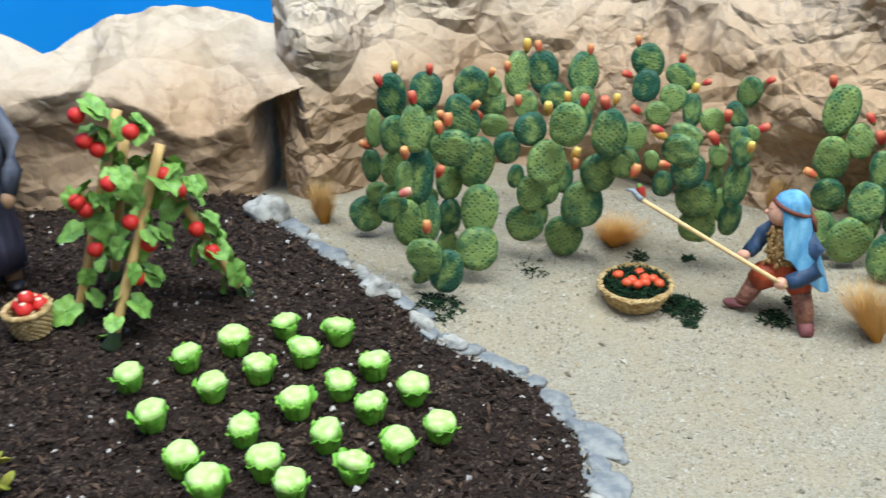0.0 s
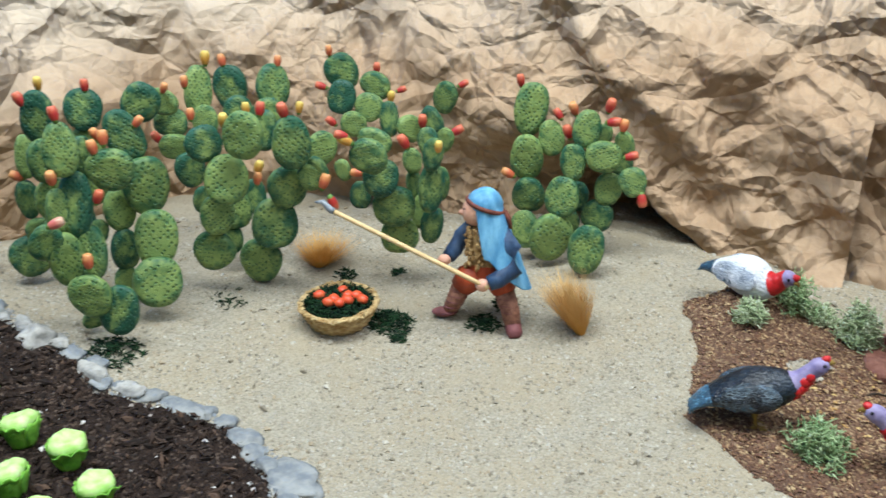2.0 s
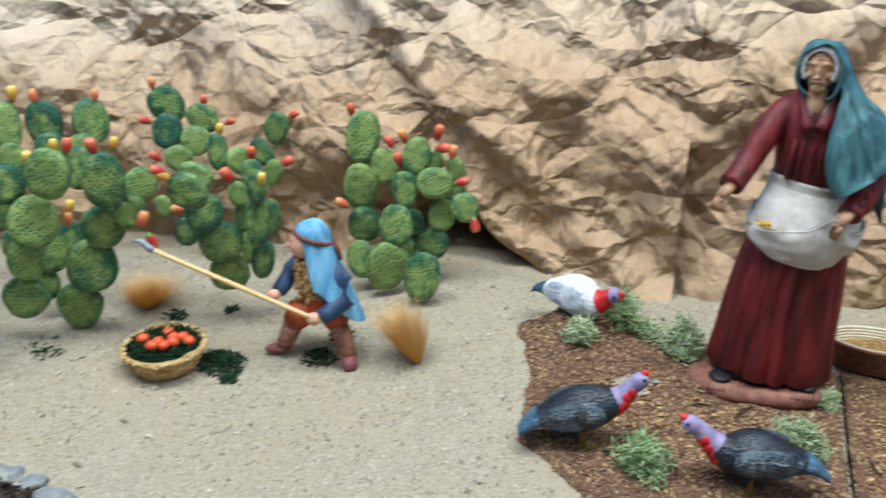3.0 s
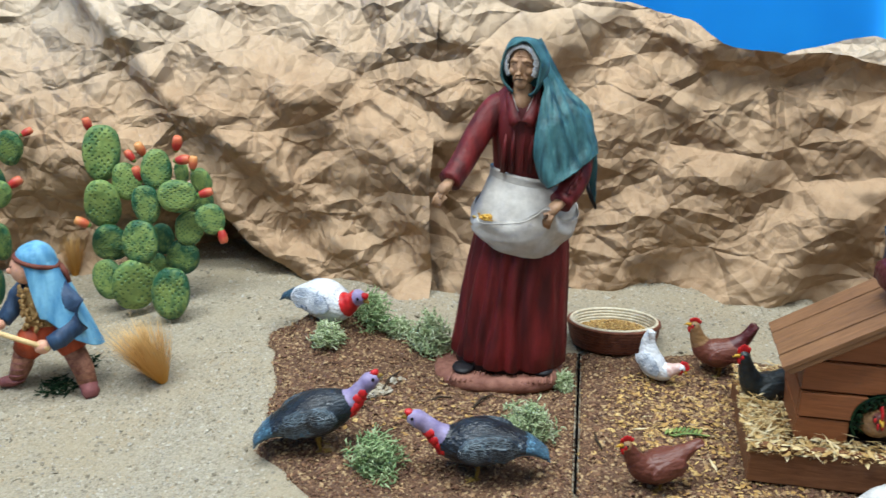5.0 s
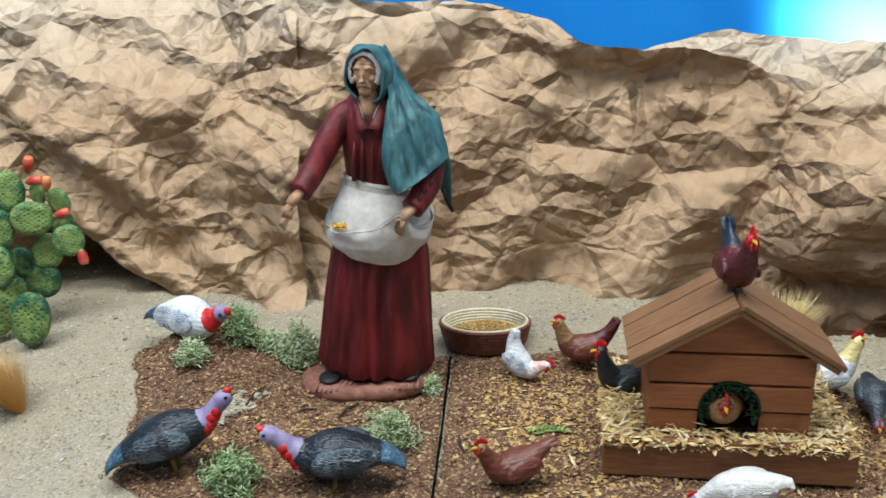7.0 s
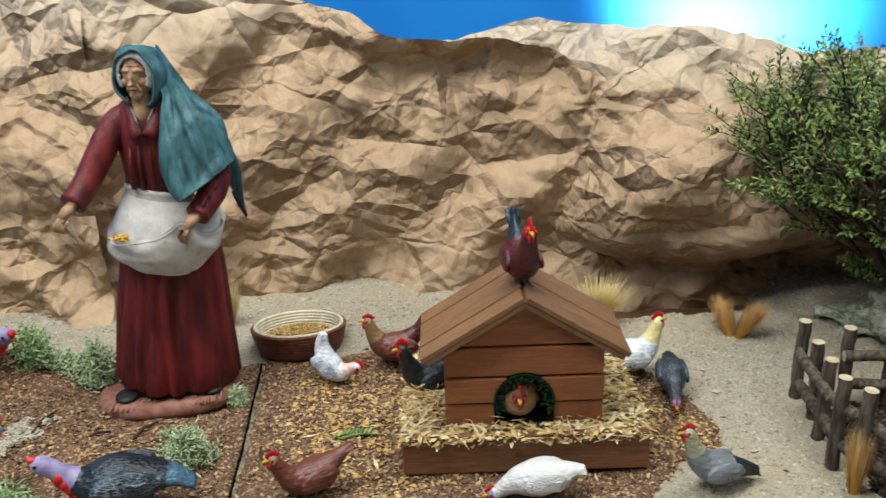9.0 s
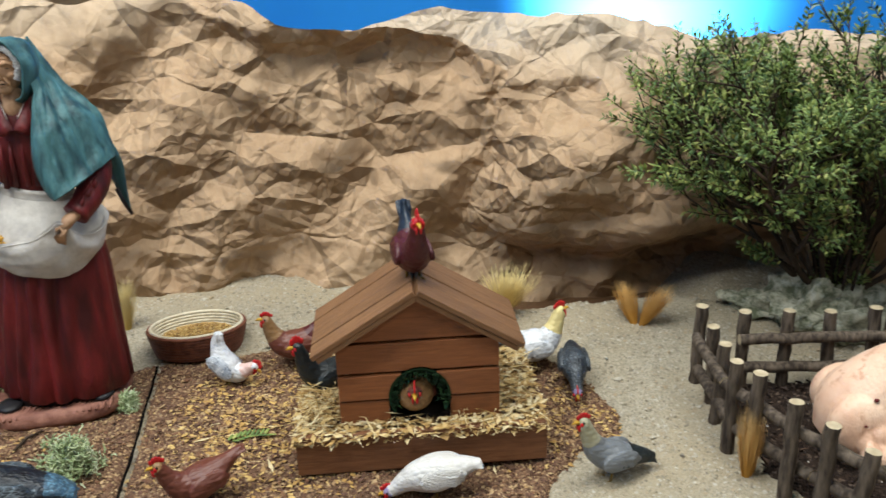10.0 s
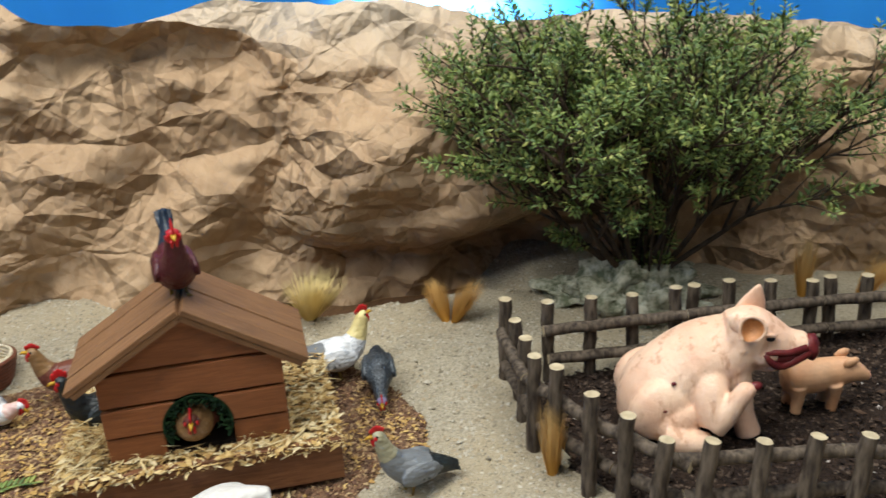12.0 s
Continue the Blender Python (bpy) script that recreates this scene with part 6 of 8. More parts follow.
def basket(x, y, radius, height, label, turn=0.0):
    ob = thing("basket", None, label, "basket", at=pose(x, y, top(x, y), 4, -3, turn))
    floor_ = Mesh()
    floor_.loft([ring(0, 0, z, radius * 0.72, radius * 0.72, 40) for z in (0.0, 0.002)], WICKER)
    part("bottom", floor_, ob)
    n = int(height / 0.0026)
    coiled(ob, [(radius * (0.74 + 0.26 * math.sin(k / n * 1.4)), 0.002 + k * 0.0026) for k in range(n)], WICKER, 0.0018, 0.0009, 18)
    braid = Mesh()
    for phase in (0, 2.1, 4.2):
        braid.tube([((radius + 0.0016 * math.cos(a * 13 + phase)) * math.cos(a), (radius + 0.0016 * math.cos(a * 13 + phase)) * math.sin(a), height + 0.0016 * math.sin(a * 13 + phase)) for a in np.linspace(0, 2 * math.pi, 120)], 0.0017, WICKER, 6, caps=False)
    # loose ends that stick out of the plait
    rng = random.Random(int(radius * 1e5))
    for k in range(int(radius * 1400)):
        a, r = rng.uniform(0, 6.283), radius + rng.uniform(-0.003, 0.002)
        b, dz = a + rng.uniform(0.12, 0.4), rng.uniform(-0.004, 0.004)
        braid.tube([(r * math.cos(a), r * math.sin(a), height + rng.uniform(-0.003, 0.002)), ((r + 0.002) * math.cos((a + b) / 2), (r + 0.002) * math.sin((a + b) / 2), height + 0.002 + dz * 0.5), ((r + rng.uniform(-0.003, 0.003)) * math.cos(b), (r + rng.uniform(-0.003, 0.003)) * math.sin(b), height + dz)], [0.0009, 0.0012, 0.0006], WICKER, 5)
    part("rim", braid, ob, "plaited straw rim")
    return ob


b = (0.2, 0.819)
basket(*b, 0.036, 0.021, "round shallow wicker basket filled with picked fruit on sand")
moss_bed = Mesh()
rng = random.Random(4)
for i in range(900):
    a, r = rng.uniform(0, 6.283), 0.033 * math.sqrt(rng.random())
    p = Vector((r * math.cos(a), r * math.sin(a), 0.017 + 0.006 * rng.random() + 0.006 * (1 - (r / 0.033) ** 2)))
    d = Vector((rng.uniform(-1, 1), rng.uniform(-1, 1), rng.uniform(-0.2, 0.7))).normalized() * 0.005
    moss_bed.tube([p, p + d * 0.5 + Vector((0, 0, 0.001)), p + d], [0.0008, 0.0007, 0.0003], MOSS_DARK, 3)
moss_bed.loft([ring(0, 0, z, r, r, 24) for z, r in ((0.012, 0.032), (0.018, 0.031), (0.021, 0.015))], MOSS_DARK)
thing("moss_bed", moss_bed, "dark green moss that lines the wicker basket", "moss", at=pose(*b, top(*b), 4, -3, 0))
PICKED = plain("picked_fruit", srgb(206, 62, 34), srgb(226, 104, 58), 90, 0.4, 0.2, 300, 0.45)
for i, (x, y) in enumerate([(-0.018, 0.006), (0.005, 0.011), (-0.006, -0.006), (0.006, -0.012), (0.016, -0.004), (-0.002, -0.016), (0.02, -0.014), (-0.012, -0.012), (0.008, -0.002)]):
    m_ = Mesh()
    m_.ball((0, 0, 0), (0.0062, 0.0052, 0.0048), PICKED, None, 12, 8, 0.1, i)
    thing("picked_fruit", m_, "orange-red prickly pear fruit lying in the basket", "fruit", group="fruit in the basket", at=pose(b[0] + x, b[1] + y, top(*b) + 0.0275, 0, 0, i * 50))

for i, (x, y, r, n) in enumerate([(0.247, 0.806, 0.022, 420), (0.25, 0.78, 0.008, 60), (0.335, 0.785, 0.016, 160), (0.365, 0.81, 0.012, 90), (0.275, 0.9, 0.008, 50), (-0.005, 0.79, 0.026, 240), (0.1, 0.87, 0.02, 40), (0.22, 0.9, 0.012, 60)]):
    rng = random.Random(i + 60)
    m_ = Mesh()
    for k in range(n):
        a, q = rng.uniform(0, 6.283), r * rng.random() ** 0.7
        px, py = x + q * math.cos(a), y + q * math.sin(a)
        p = Vector((px, py, top(px, py) + 0.001 + 0.010 * rng.random() * (1 - q / r) * min(1, n / 300)))
        d = Vector((rng.uniform(-1, 1), rng.uniform(-1, 1), rng.uniform(-0.1, 0.4))).normalized() * 0.0055
        m_.tube([p, p + d * 0.5, p + d], [0.0008, 0.0007, 0.0003], MOSS_DARK, 3)
    thing("moss_scrap", m_, "loose scraps of dark green moss on sand", "moss", group="moss scraps", kind="stuff")

b = (-0.378, 0.712)
basket(*b, 0.0195, 0.026, "small pale wicker basket with tomatoes beside the plant")
for i, (x, y, z) in enumerate([(-0.008, 0.002, 0), (0.009, 0.004, 0), (0.0, -0.008, 0.001), (0.002, 0.011, 0), (-0.001, 0.001, 0.008)]):
    m_ = Mesh()
    m_.ball((0, 0, 0), (0.0078, 0.0078, 0.007), TOMATO, None, 14, 10, 0.1, i)
    m_.ball((0, -0.001, 0.0062), (0.003, 0.003, 0.0012), CORD, None, 8, 6)
    thing("tomato", m_, "ripe red tomato in the small basket", "tomato", group="tomatoes in the basket", at=pose(b[0] + x, b[1] + y, top(*b) + 0.027 + z))

BOWL = (0.808, 0.568)
bowl = thing("woven_bowl", None, "wide dark coiled basket bowl with a pale inside", "bowl", at=pose(*BOWL, top(*BOWL) - 0.001) @ pose(0, 0, 0, 0, 0, -40) @ pose(0, 0, 0, -8, 0, 0))
coiled(bowl, [(0.038 + 0.0058 * (k / 7) ** 0.8, 0.001 + k * 0.0029) for k in range(8)], WICKER_DARK, 0.0019)
coiled(bowl, [(0.0355 + 0.0058 * (k / 7) ** 0.8, 0.003 + k * 0.0028) for k in range(8)], CORD, 0.0017, name="inner_coil", label="pale cord lining")
m_ = Mesh()
m_.loft([ring(0, 0, z, r, r, 40) for z, r in ((0.0, 0.034), (0.004, 0.035))], CORD)
part("bottom", m_, bowl)
m_ = Mesh()
rng = random.Random(5)
for i in range(700):
    a, q = rng.uniform(0, 6.283), 0.034 * math.sqrt(rng.random())
    m_.ball((q * math.cos(a), q * math.sin(a), 0.012 + 0.006 * (1 - (q / 0.034) ** 2) + 0.001 * rng.random()), (0.0017, 0.0011, 0.0008), HUSKS, pose(0, 0, 0, rng.uniform(-40, 40), rng.uniform(-40, 40), rng.uniform(0, 180)), 5, 4)
m_.loft([ring(0, 0, z, q, q, 24) for z, q in ((0.007, 0.0345), (0.0115, 0.034), (0.017, 0.012))], HUSKS)
thing("feed_grain", m_, "heap of yellow feed grain in the woven bowl", "grain", kind="stuff", at=pose(*BOWL, top(*BOWL) - 0.001) @ pose(0, 0, 0, 0, 0, -40) @ pose(0, 0, 0, -8, 0, 0))

# ---- birds ----
LILAC = plain("lilac_skin", srgb(126, 114, 154), srgb(158, 146, 180), 90, 0.5)
RED = plain("red_comb", srgb(178, 18, 24), srgb(206, 34, 36), 150, 0.45, 0.5, 350, 0.45)
BEAK = plain("yellow_beak", srgb(204, 160, 52), srgb(184, 140, 44), 150, 0.5)
LEG = plain("ochre_leg", srgb(150, 122, 54), srgb(126, 100, 46), 150, 0.6)
EYE_DARK = plain("dark_eye", srgb(16, 16, 22), srgb(24, 24, 30), 150, 0.3)
STONE_FOOT = plain("wooden_foot", srgb(150, 126, 96), srgb(172, 146, 112), 120, 0.8)
F_DARK = feather_material("dark_feathers", srgb(10, 14, 21), srgb(84, 102, 120), 240, 0.45, 0.32)
F_BLUE = feather_material("blue_feathers", srgb(34, 56, 74), srgb(120, 172, 200), 200, 1.0)
W_DARK = scalloped_material("dark_wing_feathers", srgb(12, 17, 26), srgb(40, 52, 62), srgb(140, 160, 172), 420, 0.6)
W_WHITE = scalloped_material("grey_edged_wing_feathers", srgb(196, 201, 208), srgb(150, 159, 172), srgb(70, 80, 96), 420, 0.85)
W_SNOW = scalloped_material("white_wing_feathers", srgb(208, 206, 202), srgb(194, 192, 188), srgb(120, 118, 120), 520, 0.35)
F_WHITE = feather_material("white_feathers", srgb(218, 220, 224), srgb(104, 116, 130), 190, 0.9)
F_SNOW = feather_material("plain_white_feathers", srgb(208, 206, 202), srgb(150, 148, 148), 190, 0.7)
F_GREY = feather_material("grey_feathers", srgb(112, 116, 120), srgb(64, 68, 74), 150, 0.6)
F_BROWN = feather_material("brown_feathers", srgb(102, 56, 44), srgb(72, 36, 30), 150, 0.5)
F_TAN = feather_material("tan_feathers", srgb(132, 100, 66), srgb(100, 70, 46), 150, 0.5)
F_BLACK = feather_material("black_feathers", srgb(24, 28, 30), srgb(62, 74, 76), 150, 0.6)
F_SPECK = feather_material("speckled_feathers", srgb(30, 36, 44), srgb(128, 140, 150), 260, 0.75)
F_PINK = feather_material("pinkish_feathers", srgb(206, 168, 160), srgb(228, 222, 220), 150, 0.6)
F_CREAM = feather_material("cream_feathers", srgb(214, 198, 140), srgb(188, 166, 104), 150, 0.4)
F_PALE = feather_material("pale_olive_feathers", srgb(150, 146, 120), srgb(188, 184, 164), 150, 0.5)
F_WINE = feather_material("wine_feathers", srgb(74, 22, 26), srgb(46, 16, 20), 150, 0.5)
F_NAVY = feather_material("navy_tail_feathers", srgb(20, 30, 44), srgb(38, 60, 78), 130, 0.6)


def bird(name, label, x, y, yaw, length, spine, body, tail, neck, head, turkey=False, comb=0.5, legs=0.5, perch=None, tilt=0.0, group="poultry", foot=False, wing=None):
    """spine: rows of forward, up, half width, half height in body lengths, from tail to crown. yaw: the way it looks, degrees from +x."""
    m = Mesh()
    wing = wing or body
    if not turkey:
        spine = [(a, b, c * k, e * k) for (a, b, c, e), k in zip(spine, (1.0, 1.15, 1.2, 1.22, 1.3, 1.3, 1.15, 1.0))]
    rows = smooth_path(spine, 5)
    n = len(rows)
    rings = []
    for i, (fx, up, hw, hh) in enumerate(rows):
        d = rows[min(i + 1, n - 1)][:2] - rows[max(i - 1, 0)][:2]
        d = d / (np.hypot(*d) + 1e-9)
        rings.append([((fx - d[1] * hh * math.sin(a)) * length, hw * math.cos(a) * length, (up + d[0] * hh * math.sin(a)) * length) for a in np.linspace(0, 2 * math.pi, 22, endpoint=False)])
    last = len(spine) - 1

    def paint(i):
        k = i / (n - 1) * last
        return tail if k < (0.85 if turkey else 1.35) else body if k < 3.6 else neck if k < last - 1.3 else head

    m.loft(rings, paint)
    # folded wings
    for side in (-1, 1):
        mid = spine[2]
        m.ball(((mid[0] - 0.03) * length, side * mid[2] * 0.86 * length, (mid[1] + 0.03) * length), (0.34 * length, 0.06 * length, 0.17 * length), wing, pose(0, 0, 0, side * 8, 10, side * 6), 20, 12)
        for k in range(4):
            m.tube([((mid[0] + 0.08 - 0.05 * k) * length, side * (mid[2] * 0.98) * length, (mid[1] + 0.1 - 0.05 * k) * length), ((mid[0] - 0.22) * length, side * mid[2] * 0.99 * length, (mid[1] + 0.07 - 0.05 * k) * length), ((mid[0] - 0.42) * length, side * mid[2] * 0.66 * length, (mid[1] + 0.06 - 0.03 * k) * length)], [0.012 * length, 0.02 * length, 0.006 * length], tail if k > 2 else wing, 6)
    # tail feathers
    t0, t1 = Vector((spine[0][0], 0, spine[0][1])) * length, Vector((spine[1][0], 0, spine[1][1])) * length
    for k in range(5):
        side = (k - 2) * 0.045 * length
        end = t0 + (t0 - t1) * 0.12 + Vector((0, side * 1.2, -0.02 * abs(k - 2) * length))
        m.tube([t1 + Vector((0, side * 0.5, 0)), t1.lerp(t0, 0.6) + Vector((0, side, 0)), end], [0.05 * length, 0.045 * length, 0.02 * length], tail, 8, 0.5)
    m = fused(m, max(0.0008, length * 0.016), 3)
    z = (top(x, y) if perch is None else perch) + legs * length - 0.001
    owner = thing(name, None, label, name, group=group, at=pose(x, y, z, 0, 0, yaw))
    rock = pose(0, 0, 0, 0, tilt, 0)
    trunk = part("body", m, owner, at=rock)
    # head
    crown, nape = Vector((rows[-1][0], 0, rows[-1][1])) * length, Vector((rows[-4][0], 0, rows[-4][1])) * length
    ahead = (crown - nape).normalized()
    over = Vector((-ahead.z, 0, ahead.x))
    if over.z < 0:
        over = -over
    r = spine[-2][3] * length
    m = Mesh()
    long = 0.55 if turkey else 1.0
    m.tube([crown - ahead * r * 0.3, crown + ahead * r * 0.7 * long, crown + ahead * r * 1.15 * long - over * r * 0.25], [r * 0.42, r * 0.25, r * 0.05], LEG if turkey else BEAK, 8)
    part("beak", m, trunk, "ochre beak" if turkey else "yellow beak")
    for side in (-1, 1):
        m = Mesh()
        m.ball(crown - ahead * r * 0.5 + over * r * 0.25 + Vector((0, side * r * 0.85, 0)), (r * 0.2, r * 0.14, r * 0.2), EYE_DARK, None, 8, 6)
        part("eye", m, trunk)
    comb_mesh, wattles = Mesh(), Mesh()
    if turkey:
        comb_mesh.ball(crown - ahead * r * 0.1 + over * r * 0.55, (r * 0.55, r * 0.42, r * 0.4), RED, None, 10, 8, 0.3)
        base = Vector((spine[3][0] + 0.1, 0, spine[3][1])) * length
        for k in range(26):
            u, a = (k + 0.5) / 26, k * 2.4
            q = base.lerp(crown - ahead * r * 1.6, u * 0.75)
            rr = length * (0.135 - 0.06 * u)
            wattles.ball(q + Vector((0, math.cos(a) * rr * 0.72, 0)) - over * (0.45 + 0.4 * abs(math.sin(a))) * rr, (r * 0.72, r * 0.6, r * 0.74), RED, None, 9, 6, 0.3, k)
    else:
        for k in range(5):
            comb_mesh.ball(crown - ahead * r * (-0.1 + 0.42 * k) + over * r * (0.85 + 0.25 * math.sin(k * 0.8)), (r * 0.34, r * 0.16, r * comb * (0.8 + 0.3 * math.sin(k * 0.9))), RED, None, 8, 6)
        for side in (-1, 1):
            wattles.ball(crown - ahead * r * 0.05 - over * r * 0.95 + Vector((0, side * r * 0.3, 0)), (r * 0.36, r * 0.2, r * 0.6), RED, None, 8, 6)
            wattles.ball(crown - ahead * r * 0.35 - over * r * 0.1 + Vector((0, side * r * 0.75, 0)), (r * 0.42, r * 0.2, r * 0.4), RED, None, 8, 6)
    part("comb", comb_mesh, trunk, "red comb")
    part("wattle", wattles, trunk, "red wattle")
    # legs and feet
    ground_z = -legs * length
    for side in (-1, 1):
        m = Mesh()
        hip = Vector((-0.02, side * 0.09, -0.14)) * length
        ankle = Vector((0.0 * length, side * 0.1 * length, ground_z + 0.012 * length))
        m.tube([hip, hip.lerp(ankle, 0.5) + Vector((-0.02 * length, 0, 0)), ankle], [0.05 * length, 0.025 * length, 0.022 * length], LEG, 8)
        for k in (-0.5, 0.0, 0.5, 3.14):
            m.tube([ankle, ankle + Vector((math.cos(k) * 0.13, math.sin(k) * 0.13, -0.01)) * length], [0.02 * length, 0.009 * length], LEG, 6)
        part("leg", m, owner, "ochre leg")
    if foot:
        m = Mesh()
        m.ball((0, 0, ground_z - 0.004), (0.2 * length, 0.15 * length, 0.005), STONE_FOOT, None, 12, 6)
        part("stand", m, owner, "flat pale stand")
    return owner


STAND = [(-0.78, 0.30, 0.07, 0.05), (-0.48, 0.16, 0.13, 0.12), (-0.05, 0.0, 0.25, 0.24), (0.26, 0.04, 0.19, 0.21), (0.42, 0.24, 0.115, 0.13), (0.50, 0.44, 0.088, 0.095), (0.55, 0.55, 0.092, 0.092), (0.61, 0.57, 0.05, 0.05)]
TALL = [(-0.62, 0.62, 0.06, 0.10), (-0.42, 0.28, 0.11, 0.13), (-0.05, 0.0, 0.24, 0.24), (0.24, 0.08, 0.18, 0.20), (0.38, 0.3, 0.12, 0.13), (0.45, 0.52, 0.09, 0.09), (0.50, 0.63, 0.095, 0.092), (0.57, 0.64, 0.05, 0.05)]
GOBBLE = [(-0.82, -0.08, 0.14, 0.035), (-0.55, 0.03, 0.2, 0.11), (-0.08, 0.02, 0.29, 0.275), (0.24, 0.0, 0.22, 0.22), (0.42, 0.08, 0.125, 0.135), (0.58, 0.2, 0.095, 0.1), (0.69, 0.26, 0.102, 0.105), (0.79, 0.27, 0.06, 0.06)]
GOBBLE_LOW = [(-0.82, -0.06, 0.14, 0.035), (-0.55, 0.04, 0.2, 0.11), (-0.08, 0.02, 0.29, 0.275), (0.24, 0.02, 0.22, 0.22), (0.42, 0.05, 0.125, 0.135), (0.58, 0.14, 0.095, 0.1), (0.69, 0.2, 0.102, 0.105), (0.79, 0.22, 0.06, 0.06)]
SIT = [(-0.72, -0.06, 0.1, 0.045), (-0.48, 0.0, 0.17, 0.12), (-0.06, 0.02, 0.28, 0.29), (0.22, -0.02, 0.23, 0.25), (0.38, 0.02, 0.15, 0.16), (0.48, 0.1, 0.11, 0.12), (0.56, 0.15, 0.12, 0.118), (0.66, 0.13, 0.06, 0.06)]

LOW = [(-0.72, 0.1, 0.08, 0.06), (-0.48, 0.08, 0.15, 0.12), (-0.06, 0.0, 0.25, 0.24), (0.26, -0.05, 0.19, 0.2), (0.44, -0.12, 0.12, 0.13), (0.6, -0.22, 0.085, 0.09), (0.7, -0.27, 0.085, 0.085), (0.78, -0.29, 0.05, 0.05)]

bird("turkey", "dark turkey with blue tail and lilac neck in the yard", 0.485, 0.556, -26, 0.066, GOBBLE_LOW, F_DARK, F_BLUE, LILAC, LILAC, True, legs=0.46, tilt=-17, group="turkeys", foot=True, wing=W_DARK)
bird("turkey", "dark turkey with pale-edged wing feathers bending to feed", 0.568, 0.464, 146, 0.066, GOBBLE, F_DARK, F_BLUE, LILAC, LILAC, True, legs=0.43, group="turkeys", tilt=-4, wing=W_DARK)
bird("turkey", "white turkey with grey wings resting on a grit mound", 0.563, 0.699, -62, 0.066, SIT, F_WHITE, F_BLUE, RED, LILAC, True, legs=0.26, group="turkeys", wing=W_WHITE)

bird("hen", "white hen with pink breast pecking at grain", 0.786, 0.494, -62, 0.04, [(-0.5, 0.62, 0.05, 0.1), (-0.38, 0.32, 0.11, 0.15), (-0.05, 0.0, 0.24, 0.24), (0.24, 0.0, 0.18, 0.2), (0.38, 0.16, 0.115, 0.12), (0.46, 0.3, 0.09, 0.09), (0.52, 0.36, 0.095, 0.092), (0.6, 0.35, 0.05, 0.05)], F_WHITE, F_WHITE, F_PINK, F_WHITE, legs=0.4, wing=W_WHITE, group="hens", comb=0.8, tilt=32, foot=True)
bird("hen", "brown hen with tan neck walking on straw", 0.843, 0.468, 140, 0.046, TALL[:3] + STAND[3:], F_BROWN, F_WINE, F_TAN, F_TAN, legs=0.5, group="hens", comb=0.5)
bird("hen", "red-brown hen feeding near the table edge", 0.678, 0.384, 158, 0.044, STAND, F_BROWN, F_BROWN, F_BROWN, F_TAN, legs=0.42, group="hens", comb=0.6, tilt=8, foot=True)
bird("hen", "white hen with lilac head feeding beside the straw tray", 0.79, 0.263, 136, 0.047, LOW, F_SNOW, F_SNOW, F_SNOW, LILAC, wing=W_SNOW, legs=0.42, group="hens", comb=0.5, foot=True)
bird("hen", "white hen with cream neck standing behind the hen house", 0.976, 0.306, -25, 0.05, STAND, F_WHITE, F_GREY, F_CREAM, F_CREAM, legs=0.45, group="hens", comb=0.7)
bird("hen", "black speckled hen feeding on grit", 0.976, 0.264, -142, 0.043, LOW, F_SPECK, F_SPECK, F_SPECK, LILAC, legs=0.48, group="hens", comb=0.5, foot=True)
bird("hen", "grey hen with pale raised neck and dark lowered tail", 0.884, 0.176, 142, 0.044, [(-0.80, -0.16, 0.07, 0.09), (-0.5, -0.06, 0.14, 0.14), (-0.08, 0.0, 0.24, 0.23), (0.20, 0.16, 0.17, 0.19), (0.34, 0.40, 0.115, 0.12), (0.42, 0.62, 0.088, 0.09), (0.47, 0.72, 0.092, 0.09), (0.54, 0.73, 0.05, 0.05)], F_GREY, F_BLACK, F_PALE, F_PALE, legs=0.45, group="hens", comb=0.6, foot=True)
bird("hen", "black hen squeezed beside the hen house", 0.813, 0.395, 150, 0.046, TALL, F_BLACK, F_BLACK, F_BLACK, F_BLACK, legs=0.35, group="hens", comb=0.9, perch=0.025)

# ---- hen house on its straw tray ----
BOARD = wood_material("brown_board", srgb(130, 78, 46), srgb(152, 94, 58), 0.5, (5, 50, 50), 9.0)
ROOF_BOARD = wood_material("roof_board", srgb(112, 78, 52), srgb(138, 100, 68), 0.55, (5, 50, 50), 9.0)
TRAY = wood_material("tray_board", srgb(104, 66, 42), srgb(136, 92, 62), 0.55, (5, 50, 50), 9.0)
INSIDE = plain("dark_inside", srgb(30, 22, 16), srgb(44, 32, 24), 60, 0.9)
HOUSE_YAW = right((0.70, -0.714))
HOUSE = pose(0.8155, 0.297, 0.033, 0, 0, HOUSE_YAW)
tray = thing("straw_tray", None, "shallow brown wooden tray under the hen house", "tray", at=HOUSE)
TW, TD0, TD1, TZ = 0.0925, -0.017, 0.115, -0.0305
for name, lo, hi in [("front_board", (-TW, TD0, TZ), (TW, TD0 + 0.006, 0.0015)), ("back_board", (-TW, TD1 - 0.006, TZ), (TW, TD1, 0.0015)), ("side_board", (-TW, TD0 + 0.006, TZ), (-TW + 0.006, TD1 - 0.006, -0.002)), ("side_board", (TW - 0.006, TD0 + 0.006, TZ), (TW, TD1 - 0.006, -0.002)), ("bottom_board", (-TW + 0.006, TD0 + 0.006, -0.014), (TW - 0.006, TD1 - 0.006, -0.006))]:
    m_ = Mesh()
    m_.box(lo, hi, TRAY)
    bevelled(part(name, m_, tray, smooth=False), 0.0008)

house = thing("hen_house", None, "small brown wooden hen house with arched doorway and gable roof", "hen house", at=HOUSE)
HW, HD, HZ, APEX = 0.0595, 0.060, 0.066, 0.1055
ARCH_R, ARCH_Z = 0.0225, 0.0215


